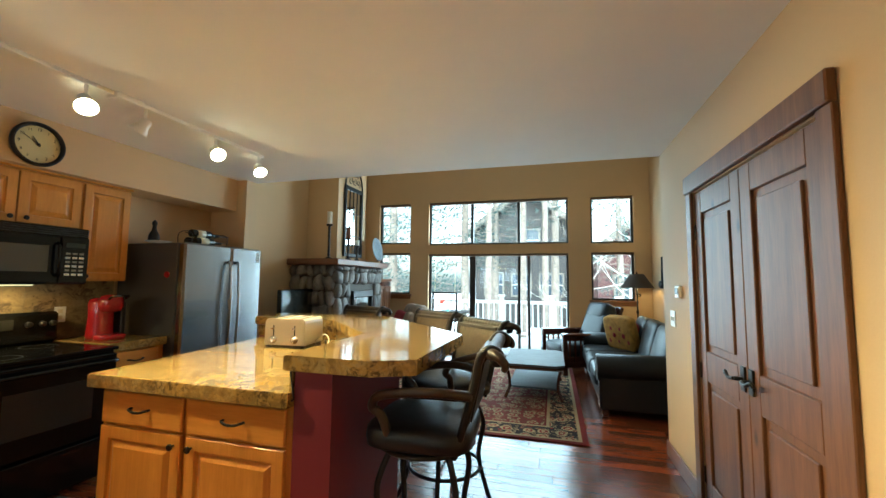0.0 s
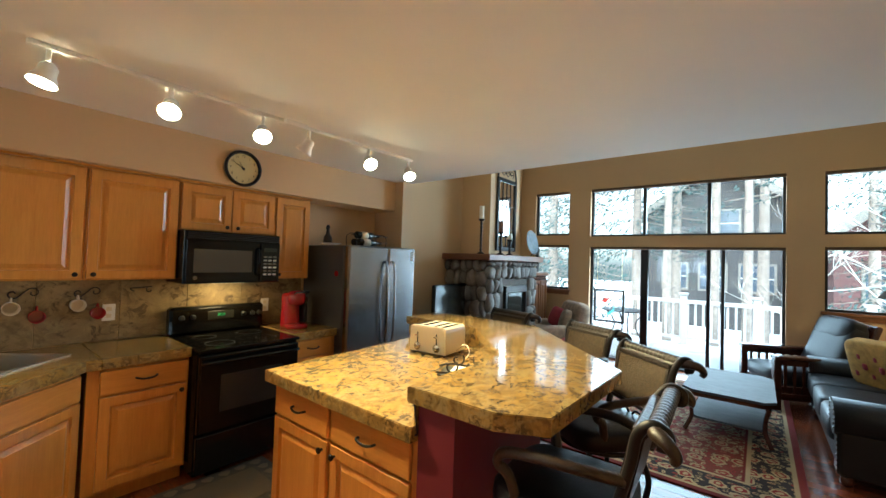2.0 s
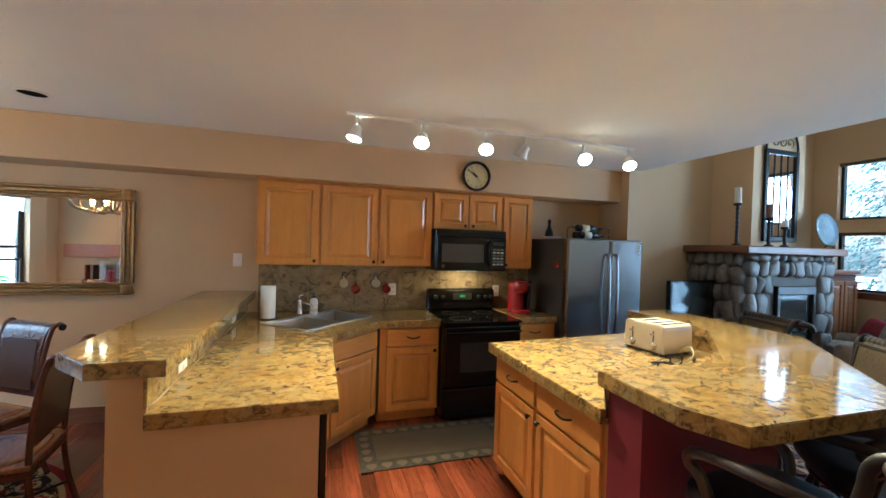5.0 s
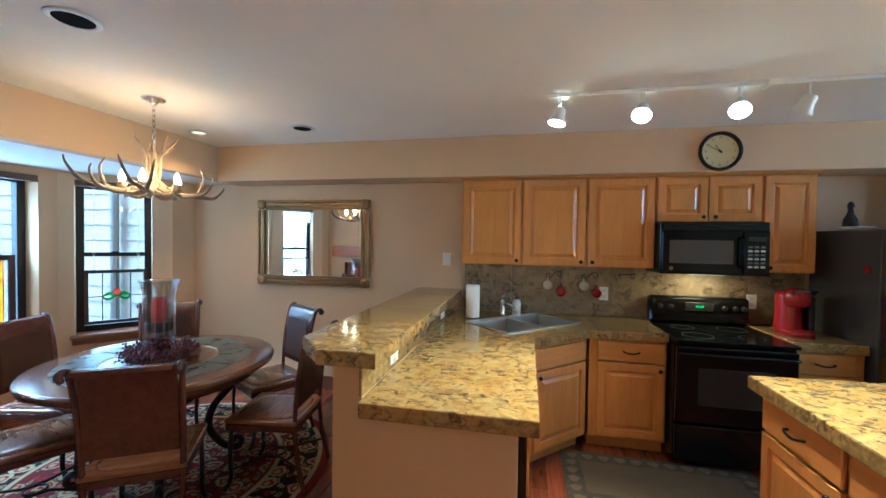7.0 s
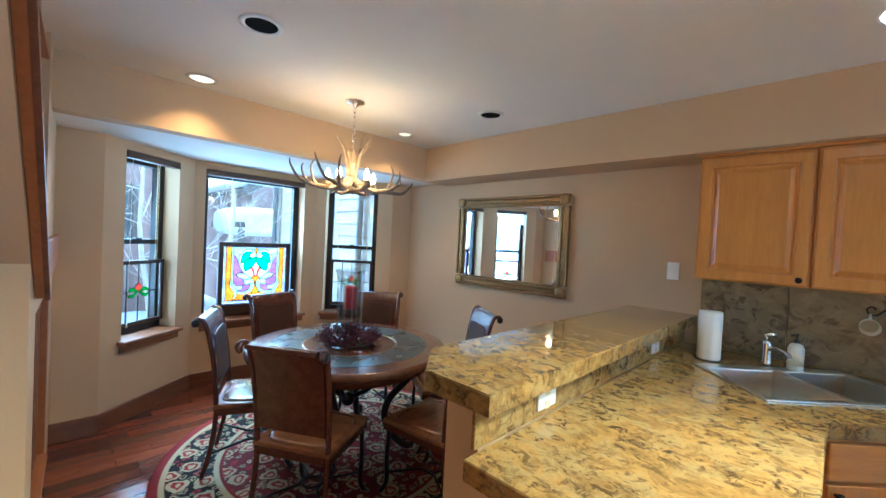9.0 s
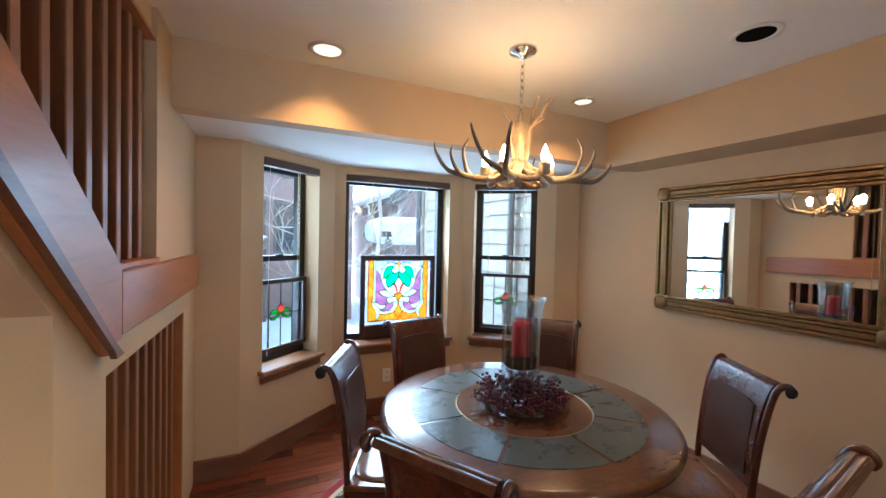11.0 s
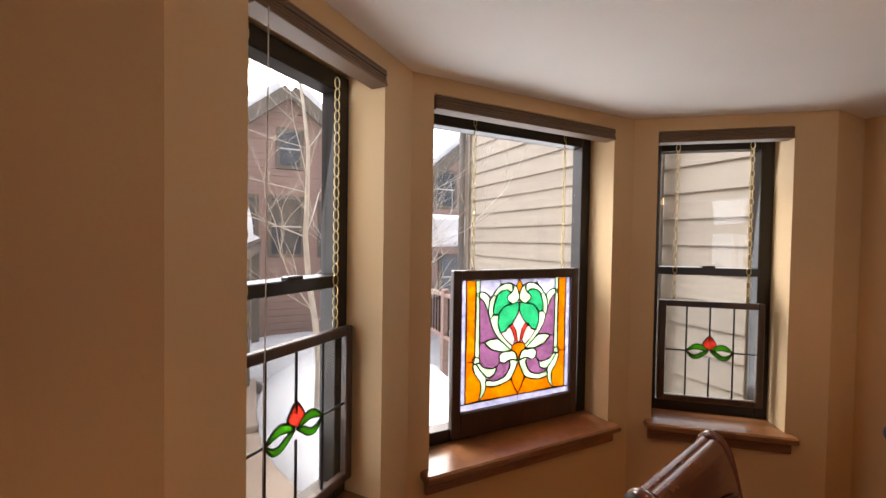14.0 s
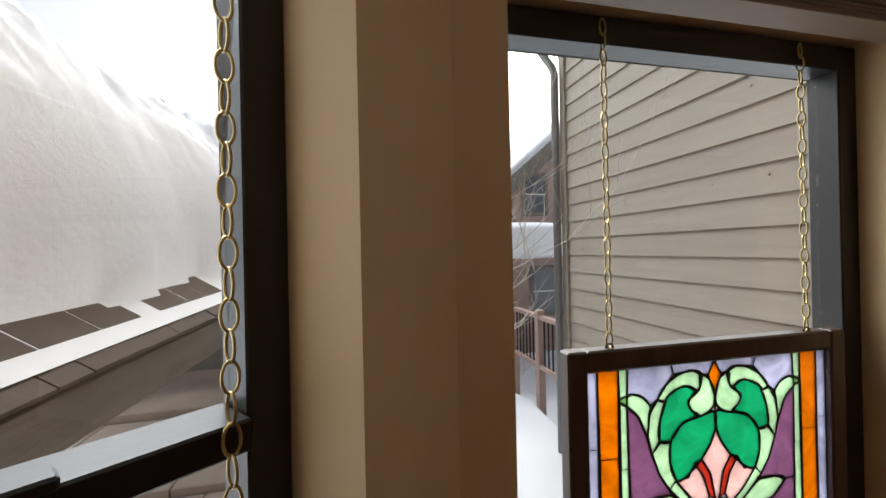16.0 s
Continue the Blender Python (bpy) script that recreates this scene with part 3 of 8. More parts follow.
struct("pantry_back", bx(EX + 0.5, EX + 0.6, 1.9, 3.6, 0, CZ), TAN, "tan back wall of the pantry", "wall")
struct("wall_above_ceiling_edge", bx(WX, LEX + 0.15, CY - 0.3, CY - 0.15, CZ + 0.12, HZ), TAN, "tan wall above the edge of the low ceiling", "wall")
struct("wall_south_west_strip", bx(WX, BC - B1, SY - 0.15, SY, 0, SZ + 0.1), TAN, "narrow tan wall beside the bay", "wall")
struct("wall_south_east_strip", bx(BC + B1, EX, SY - 0.15, SY, 0, SZ + 0.1), TAN, "narrow tan wall beside the bay", "wall")

# bay walls: openings from sill to blind
side_len = math.hypot(B1 - B0, SY - BY)
W_LO, W_HI = 0.60, 2.10
bm = bmesh.new()
wall_with_holes(bm, (BC - B0, BY), (BC + B0, BY), 0, SZ + 0.05, 0.22, [(B0 - 0.466, B0 + 0.519, W_LO, W_HI)], -1)
struct("wall_bay_middle", bm, TAN, "tan bay wall around the middle window", "wall")
holes = {"wall_bay_west": (side_len - 0.70, side_len - 0.112), "wall_bay_east": (0.18, 0.703)}
for nm, p, q in (("wall_bay_west", (BC - B1, SY), (BC - B0, BY)), ("wall_bay_east", (BC + B0, BY), (BC + B1, SY))):
    bm = bmesh.new()
    wall_with_holes(bm, p, q, 0, SZ + 0.05, 0.22, [(*holes[nm], W_LO, W_HI)], -1)
    struct(nm, bm, TAN, "angled tan bay wall around a narrow window", "wall")
struct("ceiling_bay", one(prism, [(WX, SY), (BC - B1, SY - 0.02), (BC - B0 - 0.1, BY - 0.2), (BC + B0 + 0.1, BY - 0.2), (BC + B1, SY - 0.02), (SX, SY), (SX, -2.345), (WX, -2.345)], SZ + 0.03, SZ + 0.12), CEIL, "white ceiling of the bay", "ceiling")
struct("soffit_south", bx(WX, SX + 0.001, -2.35, -2.25 + 0.02, SZ + 0.02, CZ), TAN, "tan soffit face above the bay", "soffit")
struct("soffit_west", bx(WX, -3.28, -2.23, 4.02, SZ, CZ, 0.004), TAN, "tan soffit above the kitchen cabinets", "soffit")
struct("wall_fridge_return", bx(WX, -3.16, 4.02, CY, 0, HZ), TAN, "tan wall end beside the refrigerator", "wall")
# low ceiling, open over the stairs
bm = bmesh.new()
box(bm, WX, SX, -2.35, CY, CZ, CZ + 0.12)
box(bm, SX, EX, 0.352, CY, CZ, CZ + 0.12)
struct("ceiling_low", bm, CEIL, "white painted ceiling over kitchen and dining room", "ceiling")
struct("ceiling_living", bx(WX, LEX + 0.15, CY - 0.3, NY + 0.17, HZ, HZ + 0.1), CEIL, "tall white living room ceiling", "ceiling")
struct("ceiling_stair", bx(SX - 0.1, EX + 0.1, SY - 0.15, 0.6, 4.3, 4.4), CEIL, "white ceiling over the stair well", "ceiling")
bm = bmesh.new()
box(bm, SX - 0.1, SX, SY, 0.45, CZ + 0.12, 4.3)
box(bm, SX, EX, 0.45, 0.55, CZ + 0.12, 4.3)
box(bm, EX, EX + 0.1, SY - 0.15, 0.55, CZ + 0.3, 4.3)
box(bm, SX - 0.1, EX, SY - 0.15, SY, SZ + 0.1, 4.3)
struct("wall_stair_upper", bm, TAN, "tan walls of the upper stair well", "wall")

# baseboards
bm = bmesh.new()
run = [(WX + 0.001, -0.25), (WX + 0.001, SY), (BC - B1, SY), (BC - B0, BY), (BC + B0, BY), (BC + B1, SY), (SX, SY)]
for (ax, ay), (bx_, by_) in zip(run, run[1:]):
    d = Vector((bx_ - ax, by_ - ay, 0)).normalized()
    n = Vector((-d.y, d.x, 0))
    m = Matrix(((d.x, n.x, 0, ax), (d.y, n.y, 0, ay), (0, 0, 1, 0), (0, 0, 0, 1)))
    box(bm, 0, math.hypot(bx_ - ax, by_ - ay) + 0.01, 0, 0.016, 0, 0.14, 0.004, m)
struct("baseboard_dining", bm, TRIM, "brown stained wooden baseboard", "baseboard")
bm = bmesh.new()
box(bm, EX - 0.015, EX, 3.47, CY, 0, 0.12, 0.004)
box(bm, EX - 0.015, EX, -0.87, 1.99, 0, 0.12, 0.004)
box(bm, EX - 0.015, LEX, CY, CY + 0.015, 0, 0.12, 0.004)
box(bm, LEX - 0.015, LEX, CY, NY, 0, 0.12, 0.004)
box(bm, WC[1] + 0.05, LEX, NY - 0.015, NY, 0, 0.12, 0.004)
box(bm, -2.8, WC[0] - 0.05, NY - 0.015, NY, 0, 0.12, 0.004)
struct("baseboard_living", bm, TRIM, "brown stained wooden baseboard", "baseboard")


def window(name, m, w, z0, z1, depth, mullions=(), rail=None, label="", frame_w=0.035):
    """A dark framed window in an opening: m puts x along the wall from the opening's start, y into the wall."""
    win = tagged(thing(name, label, "window", m), kind="structure")
    f = frame_w
    for a, b, c, d in ((0, f, z0, z1), (w - f, w, z0, z1), (f, w - f, z0, z0 + f), (f, w - f, z1 - f, z1)):
        part("frame_bar", bx(a, b, depth - 0.05, depth + 0.02, c, d, 0.003), BRONZE, win)
    for u, t in mullions:
        part("mullion", bx(u - t / 2, u + t / 2, depth - 0.05, depth + 0.02, z0 + f, z1 - f, 0.003), BRONZE, win)
    if rail:
        part("meeting_rail", bx(f, w - f, depth - 0.065, depth + 0.02, rail - 0.02, rail + 0.02, 0.003), BRONZE, win)
        part("latch", bx(w / 2 - 0.03, w / 2 + 0.03, depth - 0.075, depth - 0.045, rail + 0.018, rail + 0.032, 0.004), BRONZE, win)
    us = [f, *[u for u, _ in mullions], w - f]
    for a, b in zip(us, us[1:]):
        g = part("pane", bx(a, b, depth - 0.004, depth + 0.002, z0 + f, z1 - f), GLASS, win)
        g.visible_shadow = False
    return win


north = lambda x: Matrix.Translation((x, NY, 0))
for i, (a, b, c, d) in enumerate(north_holes):
    mull, lab = (), "small dark framed window onto snowy trees"
    if i == 2:
        mull, lab = ((0.86, 0.05), (1.75, 0.05)), "wide three-pane transom window above the sliding door"
    if i == 3:
        mull, lab = ((0.87, 0.11), (1.75, 0.05), (1.93, 0.045)), "dark framed sliding glass door onto a snowy deck"
    win = window("window_%d" % (i + 1) if i != 3 else "sliding_door", north(a), b - a, c, d, 0.12, mull, None, lab)
    part("valance", bx(0.0, b - a, 0.02, 0.07, d - 0.045, d - 0.003, 0.006), BLIND, win, "folded brown blind")
    if i in (1, 5):
        part("sill", bx(-0.04, b - a + 0.04, -0.05, 0.07, c - 0.035, c + 0.004, 0.008), SILL, win)
        part("apron", bx(-0.02, b - a + 0.02, -0.022, -0.002, c - 0.09, c - 0.035, 0.004), SILL, win)
    if i == 3:
        part("handle", bx(1.90, 1.925, 0.03, 0.07, 0.92, 1.08, 0.006), BLACKMAT, win)
        part("threshold", bx(0, b - a, -0.01, 0.12, 0.0, 0.03, 0.005), BRONZE, win)

bay_windows = []
for nm, p, q, w0, w1, rail in (("window_bay_west", (BC - B1, SY), (BC - B0, BY), *holes["wall_bay_west"], 1.39), ("window_bay_middle", (BC - B0, BY), (BC + B0, BY), B0 - 0.466, B0 + 0.519, None), ("window_bay_east", (BC + B0, BY), (BC + B1, SY), *holes["wall_bay_east"], 1.39)):
    d = Vector((q[0] - p[0], q[1] - p[1], 0)).normalized()
    n = Vector((d.y, -d.x, 0))
    o = Vector((*p, 0)) + d * w0
    m = Matrix(((d.x, n.x, 0, o.x), (d.y, n.y, 0, o.y), (0, 0, 1, 0), (0, 0, 0, 1)))
    w = w1 - w0
    win = window(nm, m, w, W_LO + 0.03, W_HI - 0.01, 0.20, (), rail, "dark framed bay window with a wooden sill", 0.06)
    part("sill", bx(-0.035, w + 0.035, -0.06, 0.16, W_LO, W_LO + 0.034, 0.012), SILL, win, "worn brown wooden sill")
    part("apron", bx(-0.02, w + 0.02, -0.022, -0.002, W_LO - 0.06, W_LO - 0.001, 0.004), SILL, win)
    bl = tagged(thing("window_blind", "raised brown pleated blind folded at the window top", "blind", m), group="bay window blinds")
    bm = bmesh.new()
    for k in range(4):
        box(bm, 0.005, w - 0.005, -0.012 + 0.002 * (k % 2), 0.05, W_HI - 0.048 + k * 0.011, W_HI - 0.039 + k * 0.011, 0.002)
    part("pleats", bm, BLIND, bl)
    part("bottom_rail", bx(0.004, w - 0.004, -0.014, 0.052, W_HI - 0.060, W_HI - 0.049, 0.003), BLIND, bl)
    if nm == "window_bay_east":
        part("cord", one(tube, [(w - 0.035, -0.02, W_HI - 0.06), (w - 0.03, -0.022, 1.4), (w - 0.02, -0.024, 0.76)], 0.0014, 5), RAILWHITE, bl, "thin white pull cord")
        part("tassel", one(lathe, [(0.002, 0.03), (0.005, 0.02), (0.006, 0.0)], 10, (w - 0.02, -0.024, 0.733)), RAILWHITE, bl)
    bay_windows.append((m, w))

# stair wall: a painted plane with two openings, a sloping underside, boards and balusters
XT = 0.11
poly_yz = lambda pts: [(y, z) for y, z in pts]
yz = lambda x: Matrix(((0, 0, 1, x), (1, 0, 0, 0), (0, 1, 0, 0), (0, 0, 0, 1)))
EY, EZ, SL = -1.16, 1.37, 0.84                           # end of the stair wall, start and slope of its underside
yc = EY + (CZ - EZ) / SL
ws = tagged(thing("wall_stair", "tan stair wall with two baluster openings", "wall"), kind="structure")
part("wall_panel", one(prism, [(SY, 0), (-2.53, 0), (-2.53, 1.44), (SY, 1.44)], 0, XT, yz(SX)), TAN, ws)
part("wall_panel", one(prism, [(SY, 1.44), (-1.99, 1.44), (-1.99, CZ + 0.12), (SY, CZ + 0.12)], 0, XT, yz(SX)), TAN, ws)
part("wall_panel", one(prism, [(-1.46, 0), (EY, 0), (EY, EZ), (-1.46, EZ)], 0, XT, yz(SX)), TAN, ws)
part("wall_panel", one(prism, [(-2.53, 1.135), (-1.46, 1.135), (-1.46, 1.44), (-2.53, 1.44)], 0, XT, yz(SX)), TAN, ws)
part("wall_panel", one(prism, [(-2.53, 0), (-1.46, 0), (-1.46, 0.05), (-2.53, 0.05)], 0, XT, yz(SX)), TAN, ws)
part("wall_panel", one(prism, [(-1.46, EZ), (EY, EZ), (yc, CZ), (yc, CZ + 0.12), (yc - 0.25, CZ + 0.12)], 0, XT, yz(SX)), TAN, ws)
part("wall_panel", one(prism, [(-1.99, CZ - 0.12), (-0.1, CZ - 0.12), (-0.1, CZ + 0.12), (-1.99, CZ + 0.12)], 0.02, XT, yz(SX)), TAN, ws)
bm = bmesh.new()
box(bm, SX + XT, -0.345, EY - 0.1, EY, 0, EZ)
box(bm, -0.345, EX, EY - 0.1, EY, 1.11, EZ)
struct("wall_stair_end", bm, TAN, "tan wall beneath the stairs around a dark recess", "wall")
# the shade inside the recess is put in as a black back sheet
struct("recess_lining", bx(-0.36, EX, EY - 0.5, EY - 0.45, 0, 1.2), BLACKMAT, "black sheet standing for the shade inside the recess under the stairs", "recess")
struct("recess_shelf", bx(-0.368, EX, EY - 0.4, EY + 0.03, 0.79, 0.915, 0.006), STAIRWOOD, "thick orange stained shelf in the recess under the stairs", "shelf")
bm = bmesh.new()
prism(bm, [(EY - 0.1, EZ), (EY, EZ), (yc, CZ), (yc, CZ + 0.12), (yc - 0.25, CZ + 0.12)], XT, EX - SX, yz(SX))
struct("stair_soffit", bm, TAN, "tan sloping underside of the stairs", "soffit")
struct("stair_landing", bx(SX + XT, EX, SY, EY - 0.52, 1.18, 1.36), STAIRWOOD, "wooden stair landing", "landing")
bm = bmesh.new()
lo = lambda y: EZ + 0.045 + SL * (y - EY)
prism(bm, [(-1.49, 1.235), (-1.40, 1.235), (-1.40, lo(-1.44) + 0.03), (yc - 0.05, lo(yc - 0.05)), (yc - 0.05, CZ), (yc - 0.30, CZ), (-1.49, lo(-1.49) + 0.32)], -0.03, -0.001, yz(SX), 0.003)
stringer = struct("stair_stringer", bm, STAIRWOOD, "orange stained sloping stair stringer board", "stringer")
part("edge_moulding", one(prism, [(-1.46, 1.20), (-1.40, 1.20), (-1.38, lo(-1.38) + 0.0), (yc, lo(yc)), (yc - 0.05, lo(yc) + 0.03), (-1.41, lo(-1.41) + 0.03)], -0.045, -0.029, yz(SX)), TRIM, stringer, "dark moulding along the stringer")
struct("landing_fascia", bx(SX - 0.03, SX - 0.001, -2.77, -1.49, 1.245, 1.44, 0.005), STAIRWOOD, "orange stained fascia board at the landing", "trim")
struct("landing_cap", bx(SX - 0.012, SX + XT + 0.01, -1.99, -1.40, 1.44, 1.462, 0.004), STAIRWOOD, "wooden cap under the balusters", "trim")
struct("opening_sill", bx(SX - 0.01, SX + XT, -2.53, -1.46, 0.05, 0.085, 0.004), STAIRWOOD, "wooden sill of the baluster opening", "trim")
struct("opening_jamb", bx(SX + 0.004, SX + XT, -2.545, -2.525, 0.085, 1.135), STAIRWOOD, "wooden jamb of the baluster opening", "trim")
struct("opening_head", bx(SX + 0.004, SX + XT, -2.17, 0.0, CZ - 0.135, CZ - 0.118), STAIRWOOD, "wooden head of the upper baluster opening", "trim")
bal = tagged(thing("stair_balusters", "brown stained wooden balusters in the stair wall", "balusters"), kind="structure")
for k in range(9):
    y = -2.46 + k * 0.115
    part("baluster", bx(SX + 0.035, SX + 0.075, y - 0.02, y + 0.02, 0.085, 1.135, 0.003), BALUSTER, bal)
for k in range(15):
    y = -1.91 + k * 0.115
    part("baluster", bx(SX + 0.035, SX + 0.075, y - 0.02, y + 0.02, max(1.462, lo(y) + 0.05), CZ - 0.13, 0.003), BALUSTER, bal)
# the stair wall stands a little out of square
turn_ = Matrix.Translation((SX, EY, 0)) @ Matrix.Rotation(radians(-2.0), 4, "Z") @ Matrix.Translation((-SX, -EY, 0))
for ob in [o for o in scene.objects if o.parent is None and o.name.split(".")[0] in ("wall_stair", "stair_stringer", "landing_fascia", "landing_cap", "opening_sill", "opening_jamb", "opening_head", "stair_balusters")]:
    ob.matrix_basis = turn_ @ ob.matrix_basis
# pantry doors
pd = thing("pantry_trim", "knotty alder door casing", "door casing")
pd["kind"] = "structure"
part("head_casing", bx(EX - 0.035, EX, 2.0, 3.46, 1.985, 2.10, 0.006), ALDER, pd)
part("side_casing", bx(EX - 0.022, EX, 2.0, 2.085, 0, 1.984, 0.004), ALDER, pd)
part("side_casing", bx(EX - 0.022, EX, 3.375, 3.46, 0, 1.984, 0.004), ALDER, pd)


def alder_leaf(y0, y1, handle_y, hinge_y):
    d = tagged(thing("pantry_door", "closed knotty alder pantry door with two raised panels", "door"), group="pantry doors", kind="structure")
    x0, x1 = EX + 0.002, EX + 0.042
    bm = bmesh.new()
    s = 0.105
    for a, b, c, e in ((y0, y0 + s, 0.01, 1.97), (y1 - s, y1, 0.01, 1.97), (y0 + s, y1 - s, 1.83, 1.97), (y0 + s, y1 - s, 0.80, 0.98), (y0 + s, y1 - s, 0.01, 0.2)):
        box(bm, x0, x1, a, b, c, e, 0.004)
    part("stiles_and_rails", bm, ALDER, d)
    for c, e in ((0.98, 1.83), (0.2, 0.80)):
        bm = bmesh.new()
        box(bm, x0 + 0.016, x1 - 0.004, y0 + s, y1 - s, c, e)
        box(bm, x0 + 0.004, x0 + 0.02, y0 + s + 0.045, y1 - s - 0.045, c + 0.045, e - 0.045, 0.012)
        part("raised_panel", bm, ALDER, d)
    plate = part("handle_plate", bx(EX - 0.008, x0 + 0.002, handle_y - 0.022, handle_y + 0.022, 0.87, 0.99, 0.004), IRON, d, "black iron plate")
    bm = bmesh.new()
    s = 1 if handle_y > (y0 + y1) / 2 else -1
    tube(bm, [(EX - 0.005, handle_y, 0.93), (EX - 0.045, handle_y, 0.93)], 0.011, 8)
    tube(bm, curve_points([(EX - 0.045, handle_y, 0.93), (EX - 0.05, handle_y - s * 0.05, 0.925), (EX - 0.046, handle_y - s * 0.095, 0.945), (EX - 0.04, handle_y - s * 0.11, 0.93)]), 0.009, 8)
    part("lever", bm, IRON, plate, "black iron lever")
    for z in (0.22, 0.85, 1.72):
        part("hinge", bx(EX - 0.004, x0 + 0.006, hinge_y - 0.008, hinge_y + 0.008, z - 0.05, z + 0.05, 0.003), IRON, d)


alder_leaf(2.09, 2.727, 2.69, 2.10)
alder_leaf(2.733, 3.37, 2.77, 3.36)
def wall_plate(name, label, m, w=0.075, h=0.12, rocker=True):
    o = thing(name, label, "wall plate", m)
    part("plate", bx(-w / 2, w / 2, -0.006, 0, -h / 2, h / 2, 0.003), WHITE, o)
    if rocker:
        for k in range(max(1, round(w / 0.075))):
            u = (k - (round(w / 0.075) - 1) / 2) * 0.046
            part("toggle", bx(u - 0.008, u + 0.008, -0.014, -0.006, -0.016, 0.016, 0.003), WHITE, o)
    else:
        for v in (-0.025, 0.025):
            part("socket", bx(-0.015, 0.015, -0.008, -0.006, v - 0.014, v + 0.014, 0.002), CREAM, o)
    return o


facing = {"E": pose(0, 0, 0, 0, 0, 90), "W": pose(0, 0, 0, 0, 0, -90), "S": pose(0, 0, 0), "N": pose(0, 0, 0, 0, 0, 180)}
at = lambda x, y, z, f: Matrix.Translation((x, y, z)) @ facing[f]
wall_plate("light_switch", "white light switch on the tan wall", at(EX, 3.92, 1.12, "W"), 0.12)
th = thing("thermostat", "small white wall thermostat", "thermostat", at(EX, 3.72, 1.33, "W"))
part("case", bx(-0.05, 0.05, -0.025, 0, -0.045, 0.045, 0.008), WHITE, th)
part("dial", bx(-0.035, 0.035, -0.03, -0.025, -0.02, 0.025, 0.003), BLACKMAT, th)
wall_plate("light_switch", "white light switch above the breakfast bar", at(WX, 0.06, 1.395, "E"))
wall_plate("wall_outlet", "white wall outlet below the bay window", at(-1.93, BY, 0.33, "N"), rocker=False)


# kitchen
def raised_door(bm, w, h, t=0.02, s=0.058):
    """A raised-panel front, x across, z up, face towards -y."""
    rings = [(0, 0), (0, -t + 0.003), (0.003, -t), (s - 0.004, -t), (s, -t + 0.012), (s + 0.010, -t + 0.014), (s + 0.034, -t + 0.002), (s + 0.037, -t + 0.0005)]
    if h <= 2 * s + 0.08:
        rings = rings[:3]
    loops = [[bm.verts.new((x, y, z)) for x, z in ((i, i), (w - i, i), (w - i, h - i), (i, h - i))] for i, y in rings]
    made = [bm.faces.new(loops[0][::-1]), bm.faces.new(loops[-1])]
    for p, q in zip(loops, loops[1:]):
        made += [bm.faces.new((p[k], p[(k + 1) % 4], q[(k + 1) % 4], q[k])) for k in range(4)]
    bmesh.ops.recalc_face_normals(bm, faces=made)


def knob(parent, u, v, t):
    part("knob", one(lathe, [(0.006, 0), (0.006, 0.012), (0.015, 0.018), (0.016, 0.024), (0.010, 0.03)], 12, (0, 0, 0), pose(u, -t, v, 90)), IRON, parent, "dark round knob")


def pull(parent, u, v, t):
    bm = bmesh.new()
    tube(bm, curve_points([(u - 0.055, -t, v), (u - 0.05, -t - 0.02, v), (u - 0.02, -t - 0.026, v - 0.008), (u + 0.02, -t - 0.026, v - 0.008), (u + 0.05, -t - 0.02, v), (u + 0.055, -t, v)]), 0.006, 8)
    part("handle", bm, IRON, parent, "dark curved pull")


def cabinet(name, label, m, w, z0, z1, depth, rows, toe=True, group=""):
    """rows: (kind, x0, x1, z0, z1, knob) of fronts; body behind the face at y 0."""
    c = thing(name, label, "cabinet", m, group)
    bm = bmesh.new()
    box(bm, 0, w, 0.0, depth, z0 + (0.1 if toe else 0), z1, 0.002)
    if toe:
        box(bm, 0.0, w, 0.07, depth, z0, z0 + 0.1)
    part("body", bm, MAPLE, c)
    for kind, a, b, p, q, kn in rows:
        bm = bmesh.new()
        mm = Matrix.Translation((a, -0.001, p))
        t2 = bmesh.new()
        if kind == "drawer":
            box(t2, 0, b - a, -0.02, 0, 0, q - p, 0.006)
        else:
            raised_door(t2, b - a, q - p)
        me = bpy.data.meshes.new("front")
        t2.to_mesh(me)
        t2.free()
        me.transform(mm)
        me.materials.append(MAPLE_H if kind == "drawer" else MAPLE)
        f = new("drawer" if kind == "drawer" else "door", me)
        f.parent = c
        if kn == "pull":
            pull(f, (a + b) / 2, (p + q) / 2 + 0.005, 0.021)
        elif kn:
            knob(f, kn[0], kn[1], 0.021)
    return c


east = lambda x, y: Matrix.Translation((x, y, 0)) @ facing["E"]     # face to +x; local x runs to +y
UX = -3.385
ys = [0.245, 0.778, 1.311, 1.843]
for k in range(3):
    a, b = ys[k], ys[k + 1]
    cabinet("wall_cabinet", "honey maple wall cabinet with raised-panel door", east(UX, a), b - a - 0.002, 1.37, 2.12, 0.24, [("door", 0.012, b - a - 0.014, 1.38, 2.105, (b - a - 0.045, 1.41) if k != 2 else (0.045, 1.41))], False, "wall cabinets")
cabinet("wall_cabinet", "low honey maple cabinet above the microwave", east(UX, 1.845), 0.755, 1.75, 2.12, 0.24, [("door", 0.008, 0.372, 1.757, 2.105, (0.335, 1.79)), ("door", 0.38, 0.745, 1.757, 2.105, (0.42, 1.79))], False, "wall cabinets")
cabinet("wall_cabinet", "narrow honey maple wall cabinet beside the refrigerator", east(UX, 2.602), 0.36, 1.36, 2.12, 0.24, [("door", 0.01, 0.35, 1.37, 2.105, (0.045, 1.40))], False, "wall cabinets")
struct("cabinet_crown", bx(UX - 0.2, UX + 0.03, 0.235, 2.97, 2.121, 2.149, 0.006), MAPLE, "thin maple strip above the cabinets", "trim")

